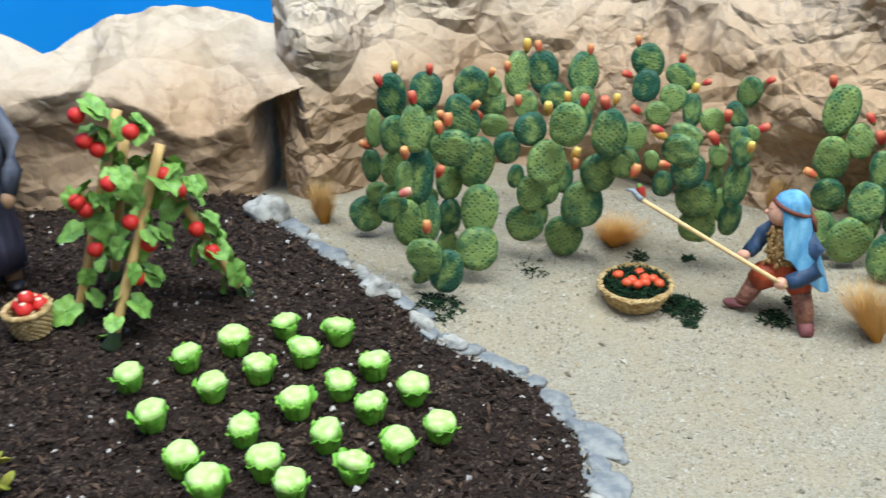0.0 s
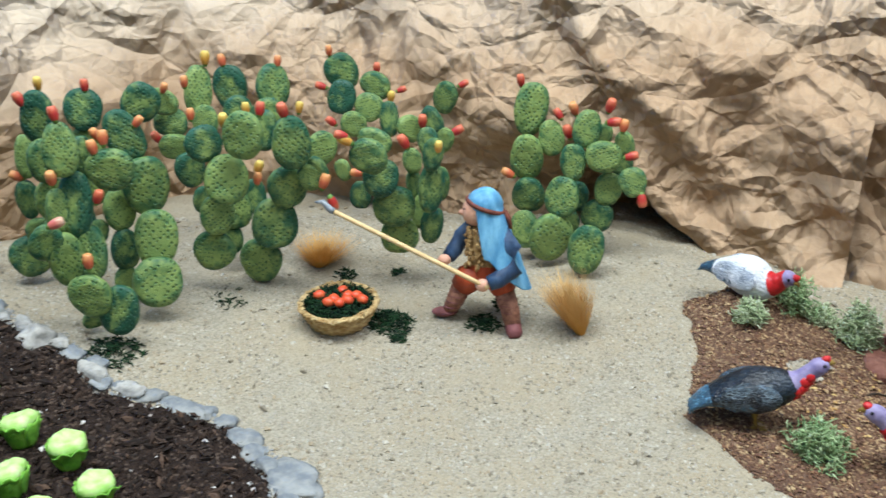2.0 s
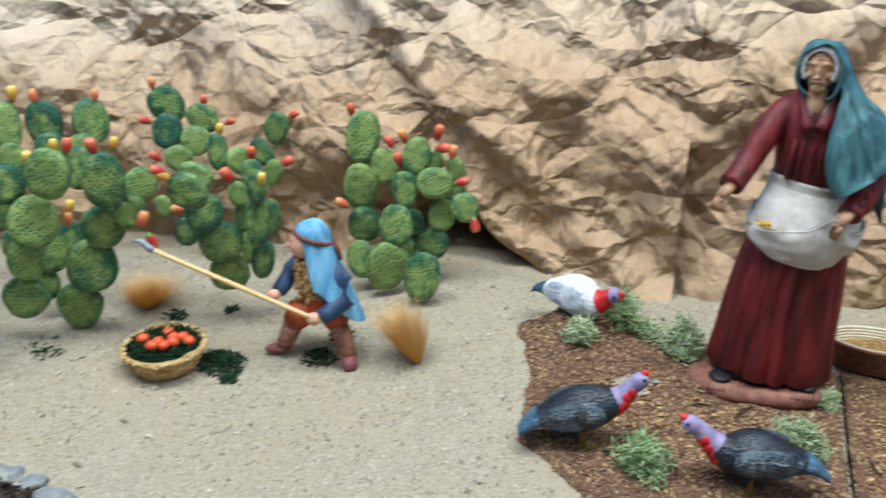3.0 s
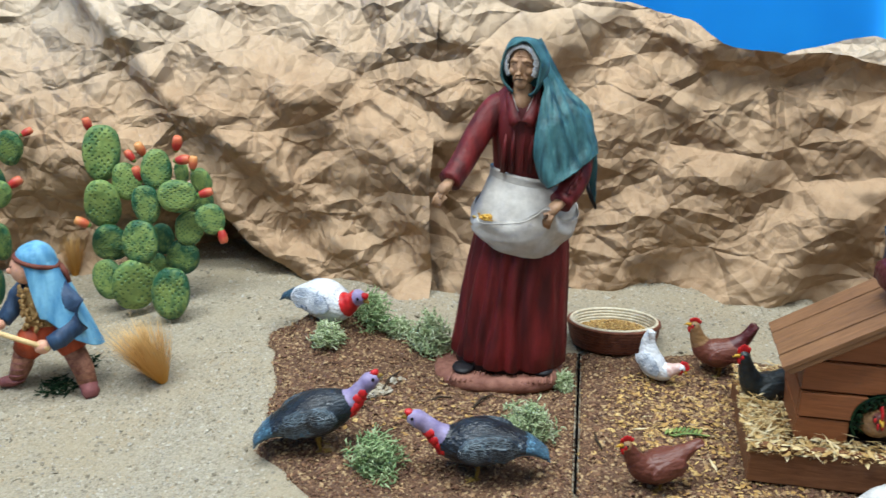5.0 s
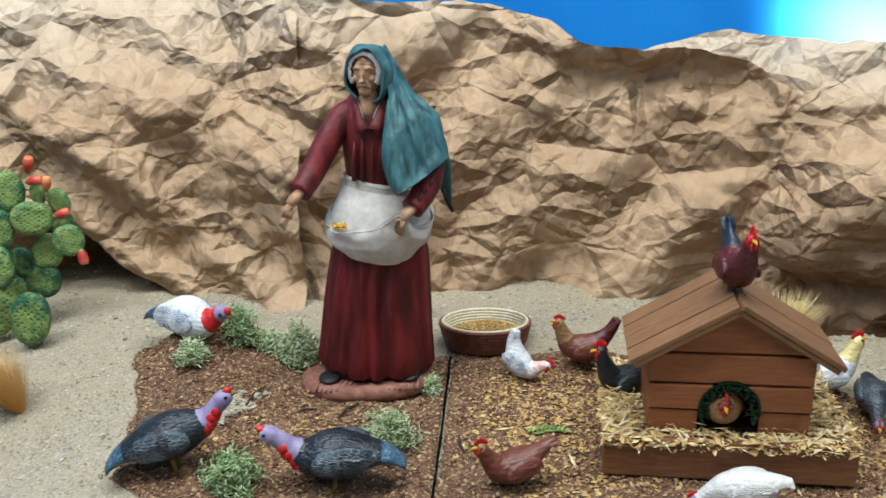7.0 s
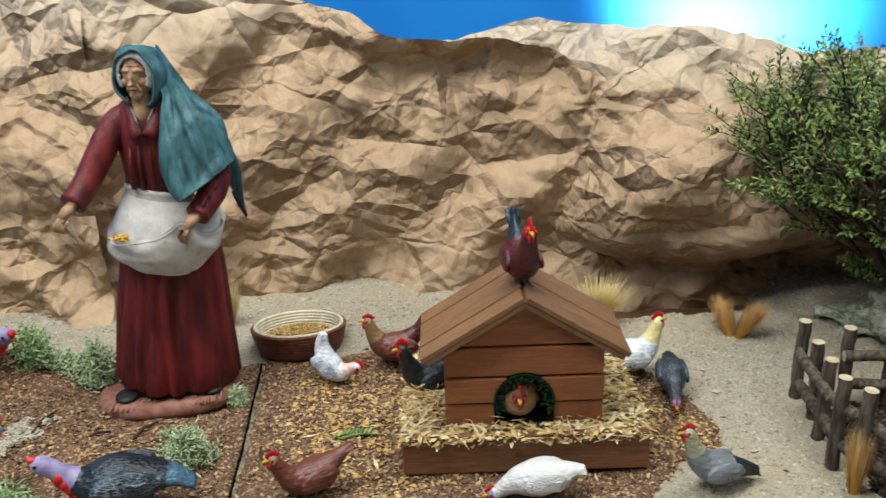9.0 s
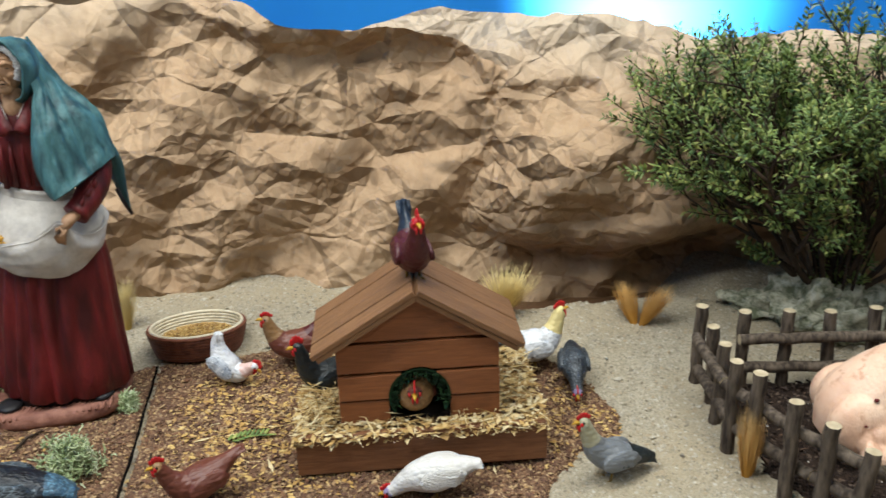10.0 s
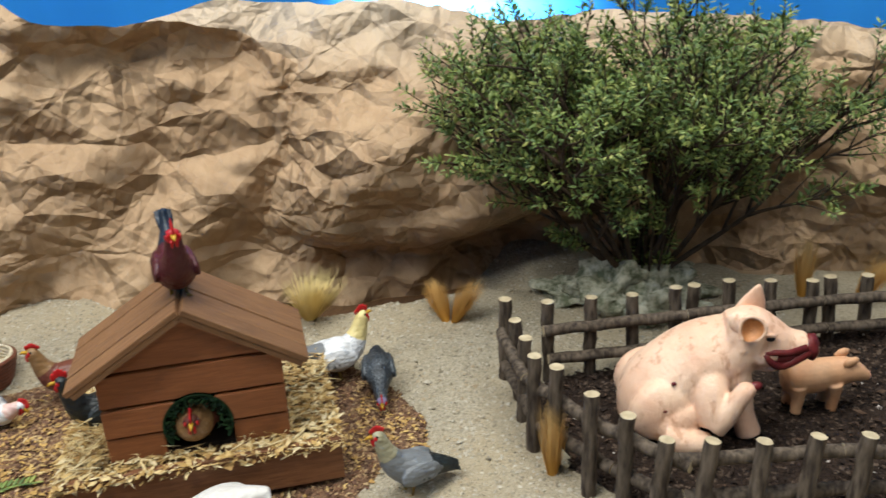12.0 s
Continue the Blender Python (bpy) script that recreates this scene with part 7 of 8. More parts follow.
def half_arch(z):
    return ARCH_R if z < ARCH_Z else math.sqrt(max(ARCH_R**2 - (z - ARCH_Z) ** 2, 0))


def slab(outline, y0, y1, material):
    """A board cut to an outline of x and z."""
    m_ = Mesh()
    k = len(outline)
    m_.add([(x, y0, z) for x, z in outline] + [(x, y1, z) for x, z in outline],
           [tuple(range(k)), tuple(range(2 * k - 1, k - 1, -1))] + [(i, i + k, (i + 1) % k + k, (i + 1) % k) for i in range(k)], material)
    return m_


GAP = 0.0009
levels = [0.0, 0.0195, 0.0410, HZ]
for i in range(3):
    z0, z1 = levels[i] + (GAP if i else 0), levels[i + 1] - GAP
    lean = 0.0016 * (i % 2)
    if z0 < ARCH_Z + ARCH_R - 0.001 and z1 < ARCH_Z + ARCH_R:
        for side in (-1, 1):
            curve = [(side * half_arch(z), z) for z in np.linspace(z0, z1, 9)]
            m_ = slab([(side * HW, z0)] + curve + [(side * HW, z1)], -lean, 0.005 - lean, BOARD)
            bevelled(part("front_plank", m_, house, smooth=False), 0.0007)
    else:
        edge = ARCH_Z + ARCH_R
        notch = [(half_arch(z), z) for z in np.linspace(z0, edge, 7)]
        outline = [(-HW, z0)] + [(-x, z) for x, z in notch[:-1]] + [notch[-1]] + notch[-2::-1] + [(HW, z0), (HW, z1), (-HW, z1)]
        bevelled(part("front_plank", slab(outline, -lean, 0.005 - lean, BOARD), house, smooth=False), 0.0007)
bevelled(part("gable", slab([(-HW + 0.007, HZ + GAP), (HW - 0.007, HZ + GAP), (0, APEX - 0.005)], 0.001, 0.006, BOARD), house, smooth=False), 0.0006)
for side in (-1, 1):
    for i in range(3):
        m_ = Mesh()
        x0, x1 = sorted((side * HW, side * (HW - 0.005)))
        m_.box((x0, 0.0052, levels[i] + (GAP if i else 0)), (x1, HD, levels[i + 1] - GAP), BOARD)
        bevelled(part("side_plank", m_, house, smooth=False), 0.0006)
part("back_wall", slab([(-HW, 0), (HW, 0), (HW, HZ), (0, APEX - 0.004), (-HW, HZ)], HD, HD + 0.005, BOARD), house, smooth=False)
part("floor_board", slab([(-HW + 0.005, -0.002), (HW - 0.005, -0.002), (HW - 0.005, 0.001), (-HW + 0.005, 0.001)], 0.006, HD, INSIDE), house, smooth=False)
m_ = Mesh()
m_.loft([[(r * math.cos(a), y, ARCH_Z + r * math.sin(a)) for a in np.linspace(-0.6, math.pi + 0.6, 26)] for y, r in ((-0.0022, ARCH_R + 0.0005), (-0.0026, ARCH_R - 0.0012), (0.0055, ARCH_R - 0.0014))], MOSS_DARK, caps=False, closed=False)
rng = random.Random(31)
for k in range(420):
    a, r, y = rng.uniform(-0.35, math.pi + 0.35), ARCH_R - 0.001 - 0.006 * rng.random() ** 1.6, rng.uniform(-0.004, 0.006)
    p = Vector((r * math.cos(a), y, ARCH_Z + r * math.sin(a)))
    d = Vector((rng.uniform(-1, 1), rng.uniform(-0.6, 0.6), rng.uniform(-1, 1))) - p.normalized() * 0.3
    m_.tube([p, p + d * 0.0022 + Vector((0, -0.0006, 0)), p + d * 0.0042], [0.0007, 0.0006, 0.0002], MOSS_DARK, 3)
part("door_lining", m_, house, "dark green shaggy lining of the arched doorway")
slope = math.atan2(APEX - 0.059, 0.075)
for side in (-1, 1):
    reach = 0.075 / math.cos(slope)
    strips = 4
    y_a, y_b = -0.0125, HD + 0.008
    for i in range(strips):
        a, b_ = y_a + (y_b - y_a) * i / strips, y_a + (y_b - y_a) * (i + 1) / strips - 0.0011
        m_ = Mesh()
        m_.box((0.0, a, 0.0), (reach, b_, 0.0042), ROOF_BOARD)
        ob = part("roof_plank", m_, house, smooth=False, at=pose(0, 0, APEX + 0.0015 - 0.0006 * (i % 2)) @ (pose(0, 0, 0, 0, math.degrees(slope), 0) if side > 0 else pose(0, 0, 0, 0, 0, 180) @ pose(0, -(HD - 0.0045), 0) @ pose(0, 0, 0, 0, math.degrees(slope), 0)))
        bevelled(ob, 0.0007)
    m_ = Mesh()
    m_.box((0.0, -0.011, -0.0042), (reach - 0.002, HD + 0.0065, -0.0004), ROOF_BOARD)
    part("roof_panel", m_, house, smooth=False, at=pose(0, 0, APEX + 0.0015) @ (pose(0, 0, 0, 0, math.degrees(slope), 0) if side > 0 else pose(0, 0, 0, 0, 0, 180) @ pose(0, -(HD - 0.0045), 0) @ pose(0, 0, 0, 0, math.degrees(slope), 0)))

p = HOUSE @ Vector((-0.003, 0.020, 0))
bird("hen", "brown hen looking out of the hen house doorway", p.x, p.y, HOUSE_YAW - 92, 0.05, [(-0.3, 0.05, 0.1, 0.1), (-0.2, 0.02, 0.18, 0.18), (0.0, 0.0, 0.26, 0.24), (0.2, 0.0, 0.25, 0.24), (0.36, 0.03, 0.2, 0.2), (0.46, 0.1, 0.13, 0.13), (0.53, 0.13, 0.09, 0.09), (0.58, 0.13, 0.05, 0.05)], F_BROWN, F_BROWN, F_TAN, F_BROWN, legs=0.36, group="hens", comb=0.9, perch=0.036)
p = HOUSE @ Vector((0.0, 0.019, 0))
bird("rooster", "dark wine-red rooster with navy tail on the roof ridge", p.x, p.y, -126, 0.047, [(-0.58, 0.66, 0.035, 0.11), (-0.44, 0.36, 0.09, 0.15)] + TALL[2:], F_WINE, F_NAVY, F_WINE, RED, legs=0.42, group="hens", comb=1.0, perch=0.033 + APEX + 0.003)

# ---- pig pen ----
BARK = Nodes("stick_bark")
ridge = BARK.add("ShaderNodeTexNoise", Vector=BARK.add("ShaderNodeMapping", Vector=BARK.coord.outputs["Object"], Scale=(1, 1, 0.2)).outputs[0], Scale=260.0, Detail=5.0).outputs["Fac"]
BARK = BARK.done(BARK.mix(BARK.ramp(ridge, 0.35, 0.65), srgb(52, 44, 38), srgb(104, 92, 80)), 0.85, ridge, 0.8, 0.0015, 0.2)
CUT = plain("cut_wood", srgb(168, 152, 124), srgb(204, 188, 156), 200, 0.8, 0.4)


def stick(a, b_, r, seed, n=14):
    """A length of branch with bark, knots and pale cut ends."""
    rng = random.Random(seed)
    a, b_ = Vector(a), Vector(b_)
    wob = [Vector((rng.uniform(-1, 1), rng.uniform(-1, 1), rng.uniform(-1, 1))) * 0.0006 for _ in range(10)]
    path = [a.lerp(b_, k / 9) + wob[k] for k in range(10)]
    d = (b_ - a).normalized()
    side = d.orthogonal().normalized()
    over = d.cross(side)
    rings = []
    for i, p in enumerate(path):
        rings.append([p + (side * math.cos(t) + over * math.sin(t)) * r * (1 + 0.10 * noise.noise(Vector((i * 0.9 + seed, math.cos(t) * 1.5, math.sin(t) * 1.5)))) * (1.0 if 0 < i < 9 else 0.96) for t in np.linspace(0, 2 * math.pi, n, endpoint=False)])
    m_ = Mesh()
    m_.loft(rings, BARK, caps=False)
    for rr in (rings[0][::-1], rings[-1]):
        m_.add(rr, [tuple(range(n))], CUT)
    return m_


fence = thing("pen_fence", None, "rough stick fence with pale cut post tops round the pen", "fence")


def post(x, y, z, seed, lean=(0.0, 0.0), r=0.0052):
    part("post", stick((x + lean[0], y + lean[1], gz(x, y) - 0.006), (x, y, z), r, seed), fence)


for i, (x, y, z) in enumerate([(1.039, 0.18, 0.074), (1.014, 0.159, 0.072), (0.99, 0.139, 0.073), (0.962, 0.118, 0.076), (0.949, 0.096, 0.08), (0.936, 0.066, 0.074), (0.932, 0.040, 0.068),
                               (1.046, 0.147, 0.076), (1.068, 0.119, 0.076), (1.092, 0.094, 0.074), (1.114, 0.066, 0.077), (1.133, 0.056, 0.072), (1.156, 0.033, 0.071), (1.172, 0.004, 0.07), (1.19, -0.026, 0.069), (1.205, -0.037, 0.068), (1.224, -0.063, 0.067), (1.25, -0.1, 0.066), (1.275, -0.14, 0.066)]):
    post(x, y, z, i, (random.uniform(-0.004, 0.004), random.uniform(-0.004, 0.004)))
for i, (x, y) in enumerate([(0.923, 0.012), (0.936, -0.012), (0.952, -0.04), (0.968, -0.067), (0.984, -0.094), (1.0, -0.122), (1.016, -0.15), (1.03, -0.18)]):
    post(x, y, 0.063 - 0.001 * (i % 3), i + 40, (-0.006, 0.004))


def rail(points, seed, r=0.0046):
    for i, (a, b_) in enumerate(zip(points, points[1:])):
        part("rail", stick(a, b_, r, seed + i), fence)


rail([(1.026, 0.178, 0.052), (0.968, 0.128, 0.052), (0.942, 0.062, 0.048), (0.93, -0.002, 0.044)], 70)
rail([(1.024, 0.174, 0.024), (0.962, 0.116, 0.022), (0.938, 0.05, 0.02), (0.93, -0.004, 0.018)], 80)
rail([(1.036, 0.146, 0.055), (1.11, 0.055, 0.056), (1.19, -0.035, 0.052), (1.272, -0.148, 0.05)], 90)
rail([(1.038, 0.142, 0.03), (1.112, 0.05, 0.03), (1.192, -0.04, 0.028), (1.272, -0.152, 0.026)], 100)
rail([(0.93, 0.006, 0.046), (0.985, -0.08, 0.046), (1.04, -0.19, 0.044)], 110)
rail([(0.93, 0.002, 0.02), (0.985, -0.084, 0.02), (1.04, -0.194, 0.02)], 120)

PIG = Nodes("pig_pink")
tone = PIG.mix(PIG.ramp(PIG.noise(28, 5), 0.35, 0.7), srgb(234, 202, 176), srgb(220, 172, 144))
tone = PIG.mix(PIG.ramp(PIG.noise(150, 4), 0.68, 0.8), tone, srgb(160, 116, 92))
wrinkle = PIG.noise(95, 5, vector=PIG.add("ShaderNodeMapping", Vector=PIG.coord.outputs["Object"], Rotation=(0.0, 0.6, 0.0), Scale=(1.3, 1.0, 0.5)).outputs[0])
tone = PIG.mix(PIG.math("MULTIPLY", PIG.ramp(wrinkle, 0.44, 0.36), 0.5), tone, srgb(178, 122, 92))
PIG = PIG.done(tone, 0.5, PIG.math("ADD", wrinkle, PIG.math("MULTIPLY", PIG.noise(260, 4), 0.3)), 0.7, 0.0025, 0.4)
PIGLET = plain("piglet_pink", srgb(216, 168, 130), srgb(200, 144, 104), 40, 0.5, 0.3, 200, 0.4)
SNOUT = plain("dark_red_snout", srgb(82, 22, 26), srgb(118, 42, 42), 120, 0.4, 0.4)
EAR = plain("ear_inside", srgb(176, 112, 66), srgb(206, 146, 98), 80, 0.5)
TEAT = plain("pig_hoof", srgb(206, 150, 124), srgb(176, 112, 92), 80, 0.5)


def skin(m, rows, material, n=32):
    """A limb or trunk through rows of x, y, z, half width, half height, bending in the upright plane."""
    path = smooth_path(rows, 6)
    rings = []
    for i, (x, y, z, hw, hh) in enumerate(path):
        d = Vector(path[min(i + 1, len(path) - 1)][:3] - path[max(i - 1, 0)][:3]).normalized()
        over = Vector((-d.z, 0, d.x)).normalized()
        side = d.cross(over).normalized()
        rings.append([Vector((x, y, z)) + over * hh * math.sin(a) + side * hw * math.cos(a) for a in np.linspace(0, 2 * math.pi, n, endpoint=False)])
    m.loft(rings, material)


def sow():
    """Sitting, looking to the right. Local x right, y away, z up from the earth."""
    m = Mesh()
    skin(m, [(-0.062, 0.0, 0.004, 0.014, 0.012), (-0.051, 0.0, 0.019, 0.028, 0.0245), (-0.037, 0.0, 0.034, 0.032, 0.0285), (-0.015, -0.001, 0.051, 0.031, 0.0280), (0.001, -0.004, 0.061, 0.027, 0.0250), (0.012, -0.007, 0.068, 0.0225, 0.0215), (0.020, -0.009, 0.072, 0.019, 0.019)], PIG)
    skin(m, [(0.002, -0.007, 0.073, 0.018, 0.018), (0.016, -0.010, 0.075, 0.0205, 0.0205), (0.028, -0.013, 0.072, 0.0178, 0.0172), (0.040, -0.0160, 0.0690, 0.0125, 0.0125), (0.053, -0.0180, 0.0685, 0.0098, 0.0098)], PIG, 26)
    m.ball((0.022, -0.0225, 0.068), (0.0125, 0.0095, 0.0105), PIG, pose(0, 0, 0, 0, 12, -14), 18, 12)
    m.ball((0.026, -0.0150, 0.0560), (0.0150, 0.0095, 0.0065), PIG, pose(0, 0, 0, 0, 6, -10), 18, 12)
    m.ball((0.021, -0.0175, 0.0865), (0.0115, 0.0085, 0.0060), PIG, pose(0, 0, 0, 0, 22, -10), 16, 10)
    # fore leg that stands, fore leg that is raised, the far one
    skin(m, [(0.000, -0.016, 0.058, 0.013, 0.016), (0.0070, -0.020, 0.040, 0.0098, 0.0112), (0.0120, -0.022, 0.020, 0.0076, 0.0082), (0.0170, -0.024, 0.003, 0.0086, 0.0092)], PIG, 20)
    skin(m, [(-0.0060, -0.012, 0.058, 0.008, 0.010), (-0.0130, -0.028, 0.046, 0.0105, 0.0125), (-0.0150, -0.036, 0.034, 0.0100, 0.0112), (-0.0130, -0.0400, 0.0225, 0.0095, 0.0098)], PIG, 20)
    skin(m, [(-0.0140, -0.0400, 0.0210, 0.0092, 0.0092), (-0.0060, -0.0425, 0.0320, 0.0078, 0.0078), (0.0010, -0.0430, 0.0440, 0.0068, 0.0068), (0.0050, -0.0425, 0.0490, 0.0066, 0.0066)], PIG, 20)
    m.ball((0.0055, -0.0425, 0.0500), (0.0068, 0.0062, 0.0058), PIG, None, 14, 10)
    skin(m, [(0.004, 0.012, 0.055, 0.013, 0.014), (0.014, 0.014, 0.028, 0.009, 0.0095), (0.0200, 0.014, 0.004, 0.0082, 0.0086)], PIG, 18)
    # haunches and hind feet
    for side in (-1, 1):
        m.ball((-0.044, side * 0.023, 0.0265), (0.0260, 0.0155, 0.0240), PIG, pose(0, 0, 0, 0, -18, -8 * side), 26, 18)
        m.ball((-0.036, side * 0.030, 0.0205), (0.0190, 0.0120, 0.0150), PIG, pose(0, 0, 0, 0, -12, -10 * side), 22, 14)
        skin(m, [(-0.046, side * 0.036, 0.0130, 0.0125, 0.0125), (-0.034, side * 0.040, 0.0105, 0.0105, 0.0102), (-0.022, side * 0.042, 0.0095, 0.0085, 0.0085)], PIG, 18)
        m.ball((-0.021, side * 0.042, 0.0095), (0.0088, 0.0078, 0.0082), PIG, None, 14, 10)
    # folds of skin on flank, neck and brow
    for k in range(3):
        m.tube([(-0.026 + 0.010 * k, -0.0285 + 0.001 * k, 0.0580 + 0.004 * k), (-0.020 + 0.009 * k, -0.0310 + 0.002 * k, 0.0480 + 0.004 * k), (-0.0150 + 0.006 * k, -0.0290, 0.0400 + 0.002 * k)], [0.0014, 0.0034, 0.0016], PIG, 10)
    for k in range(3):
        m.tube([(0.0035 + 0.0045 * k, -0.0245, 0.0860), (0.0060 + 0.0045 * k, -0.0275, 0.0720), (0.0080 + 0.0045 * k, -0.0235, 0.0590)], [0.0012, 0.0026, 0.0014], PIG, 10)
    m.tube([(-0.0050, -0.0290, 0.0640), (0.0040, -0.0275, 0.0560), (0.0120, -0.0220, 0.0530)], [0.0014, 0.0030, 0.0014], PIG, 10)
    m = fused(m, 0.0011, 9)
    # open red mouth and wet snout
    m.ball((0.0560, -0.0195, 0.0690), (0.0060, 0.0098, 0.0092), SNOUT, pose(0, 0, 0, 0, -8, -16), 18, 12, 0.18)
    m.tube(smooth_path([(0.0205, -0.0312, 0.0700), (0.0240, -0.0318, 0.0650), (0.0290, -0.0305, 0.0610), (0.0350, -0.0285, 0.0600), (0.0430, -0.0270, 0.0630), (0.0520, -0.0255, 0.0680)], 3), np.interp(np.linspace(0, 1, 16), [0, 0.3, 0.6, 1], [0.0016, 0.0028, 0.0032, 0.0040]).tolist(), SNOUT, 12)
    m.tube([(0.0205, -0.0310, 0.0705), (0.0270, -0.0312, 0.0712), (0.0370, -0.0290, 0.0690), (0.0500, -0.0260, 0.0710)], [0.0012, 0.0022, 0.0024, 0.0030], SNOUT, 10)
    m.ball((0.0330, -0.0275, 0.0655), (0.0100, 0.0035, 0.0045), SNOUT, None, 12, 8)
    m.ball((0.0235, -0.0305, 0.0815), (0.0032, 0.0022, 0.0019), EYE_DARK, None, 10, 6)
    m.tube([(0.0190, -0.0305, 0.0838), (0.0235, -0.0318, 0.0846), (0.0280, -0.0285, 0.0828)], [0.0010, 0.0017, 0.0010], PIG, 8)
    for x, y, z in ((-0.0400, -0.0300, 0.0500), (-0.0470, -0.0370, 0.0330)):
        m.ball((x, y, z), (0.0020, 0.0014, 0.0015), SNOUT, None, 8, 6)
    far = []
    for h, w, k in ((-0.008, 0.0125, 2.2), (-0.002, 0.0120, 1.9), (0.005, 0.0092, 1.4), (0.010, 0.0062, 1.0), (0.0145, 0.0032, 0.7), (0.0170, 0.0008, 0.4)):
        far.append([Vector((0.0215, 0.004, 0.0900)) + pose(0, 0, 0, 4, 14, 10).to_3x3() @ Vector((w * math.cos(a), 0.002 * k * math.sin(a), h)) for a in np.linspace(0, 2 * math.pi, 18, endpoint=False)])
    m.loft(far, PIG)
    # near ear: a cupped flap folded forward, ochre inside
    flap = pose(0.0095, -0.0290, 0.0890, -16, 24, -16)
    for scale, lift, material in ((1.0, 0.0, PIG), (0.86, -0.0012, EAR)):
        rows = []
        for k in (1.0, 0.75, 0.45, 0.15, 0.02):
            rows.append([flap @ Vector((0.0080 * k * scale * math.cos(a) * (1 + 0.25 * math.sin(a)), lift - 0.0050 * k**2, 0.0092 * k * scale * math.sin(a))) for a in np.linspace(0, 2 * math.pi, 24, endpoint=False)])
        m.loft(rows, material, caps=False)
    m.tube([flap @ Vector((0.0080 * math.cos(a) * (1 + 0.25 * math.sin(a)), -0.0050, 0.0092 * math.sin(a))) for a in np.linspace(-0.6, math.pi + 1.2, 26)], 0.0014, PIG, 8)
    m.ball((0.0085, -0.0225, 0.0900), (0.0125, 0.0050, 0.0080), PIG, pose(0, 0, 0, -14, 14, -14), 18, 12)
    m.ball((0.0115, -0.0415, 0.0520), (0.0052, 0.0036, 0.0032), SNOUT, pose(0, 0, 0, 0, -20, 0), 10, 8)
    return m


SOW_AT = (1.044, 0.012)
thing("pig_statue", sow(), "large pink pig figure sitting in the dark pen earth", "pig", at=pose(SOW_AT[0], SOW_AT[1], top(*SOW_AT) - 0.001, 0, 0, right((0.525, -0.851))))


def piglet():
    m = Mesh()
    body = smooth_path([(-0.026, 0, 0.026, 0.004, 0.005), (-0.022, 0, 0.027, 0.011, 0.012), (-0.006, 0, 0.027, 0.0125, 0.013), (0.010, 0, 0.0285, 0.011, 0.012), (0.02, -0.002, 0.031, 0.0095, 0.0105), (0.028, -0.004, 0.031, 0.0075, 0.008), (0.035, -0.006, 0.028, 0.0045, 0.0045)], 5)
    m.loft([[(x, y + hw * math.cos(a), z + hh * math.sin(a)) for a in np.linspace(0, 2 * math.pi, 20, endpoint=False)] for x, y, z, hw, hh in body], PIGLET)
    for x, y in ((-0.017, -0.007), (-0.017, 0.007), (0.010, -0.007), (0.010, 0.007)):
        m.tube([(x, y, 0.024), (x + 0.001, y, 0.012), (x, y, 0.001)], [0.0072, 0.0046, 0.004], PIGLET, 10)
    m = fused(m, 0.001, 3)
    m.ball((0.0355, -0.006, 0.028), (0.0012, 0.004, 0.0038), TEAT, None, 10, 6)
    for y in (-0.009, 0.005):
        m.ball((0.02, y, 0.041), (0.0062, 0.0028, 0.0042), PIGLET, pose(0, 0, 0, 20, -25, 0), 10, 8)
    return m


PIGLET_AT = (1.092, -0.048)
thing("piglet_statue", piglet(), "small brownish-pink piglet figure standing behind the sow", "pig", at=pose(*PIGLET_AT, top(*PIGLET_AT) - 0.001, 0, 0, right((0.525, -0.851)) + 4))

# ---- bush with its rock ----
TRUNK = plain("bush_bark", srgb(52, 42, 34), srgb(80, 66, 52), 90, 0.9, 0.8, 260, 0.2, 0.0015)
n = Nodes("bush_leaf")
pick = n.island()
tone = n.mix(pick, srgb(66, 92, 50), srgb(132, 150, 76))
tone = n.mix(n.ramp(pick, 0.78, 0.97), tone, srgb(156, 160, 90))
BUSH_LEAF = n.done(tone, 0.5, None, spec=0.4)
TREE_AT = Vector((1.232, 0.125, 0.0))
TREE_AT.z = gz(TREE_AT.x, TREE_AT.y) + 0.022
bush = thing("bush", None, "dense dark green boxwood bush with many thin stems", "bush")
rng = random.Random(12)
limbs, leaves = Mesh(), Mesh()
# the camera's right and forward directions; the bush is shaped to fit its view
VIEW_RIGHT, VIEW_AWAY = Vector((0.525, -0.851, 0)), Vector((0.851, 0.525, 0))


def sprig(p, d, size):
    """A twig end with pairs of small oval leaves."""
    d = d.normalized()
    side = d.orthogonal().normalized()
    limbs.tube([p, p + d * size], [0.0006, 0.0003], TRUNK, 3)
    turn = rng.uniform(0, 3)
    for k in range(5):
        q = p + d * size * (0.2 + 0.2 * k)
        turn += 1.57
        for s in (0, math.pi):
            out = (Matrix.Rotation(turn + s, 3, d) @ side) * 0.85 + d * 0.6
            out.normalize()
            length = rng.uniform(0.0075, 0.0115) * (1 - 0.08 * k)
            w = out.cross(Vector((rng.uniform(-1, 1), rng.uniform(-1, 1), 1.2))).normalized() * length * 0.19
            lift = out.cross(w).normalized() * length * 0.12
            leaves.add([q, q + out * length * 0.5 + w, q + out * length, q + out * length * 0.5 - w, q + out * length * 0.5 - lift], [(0, 1, 4), (1, 2, 4), (2, 3, 4), (3, 0, 4)], BUSH_LEAF)


def leafy_at(q):
    """Leaves begin above a cone that widens from the foot."""
    return q.z > TREE_AT.z + 0.035 + 0.33 * Vector((q.x - TREE_AT.x, q.y - TREE_AT.y, 0)).length + rng.uniform(-0.012, 0.012)


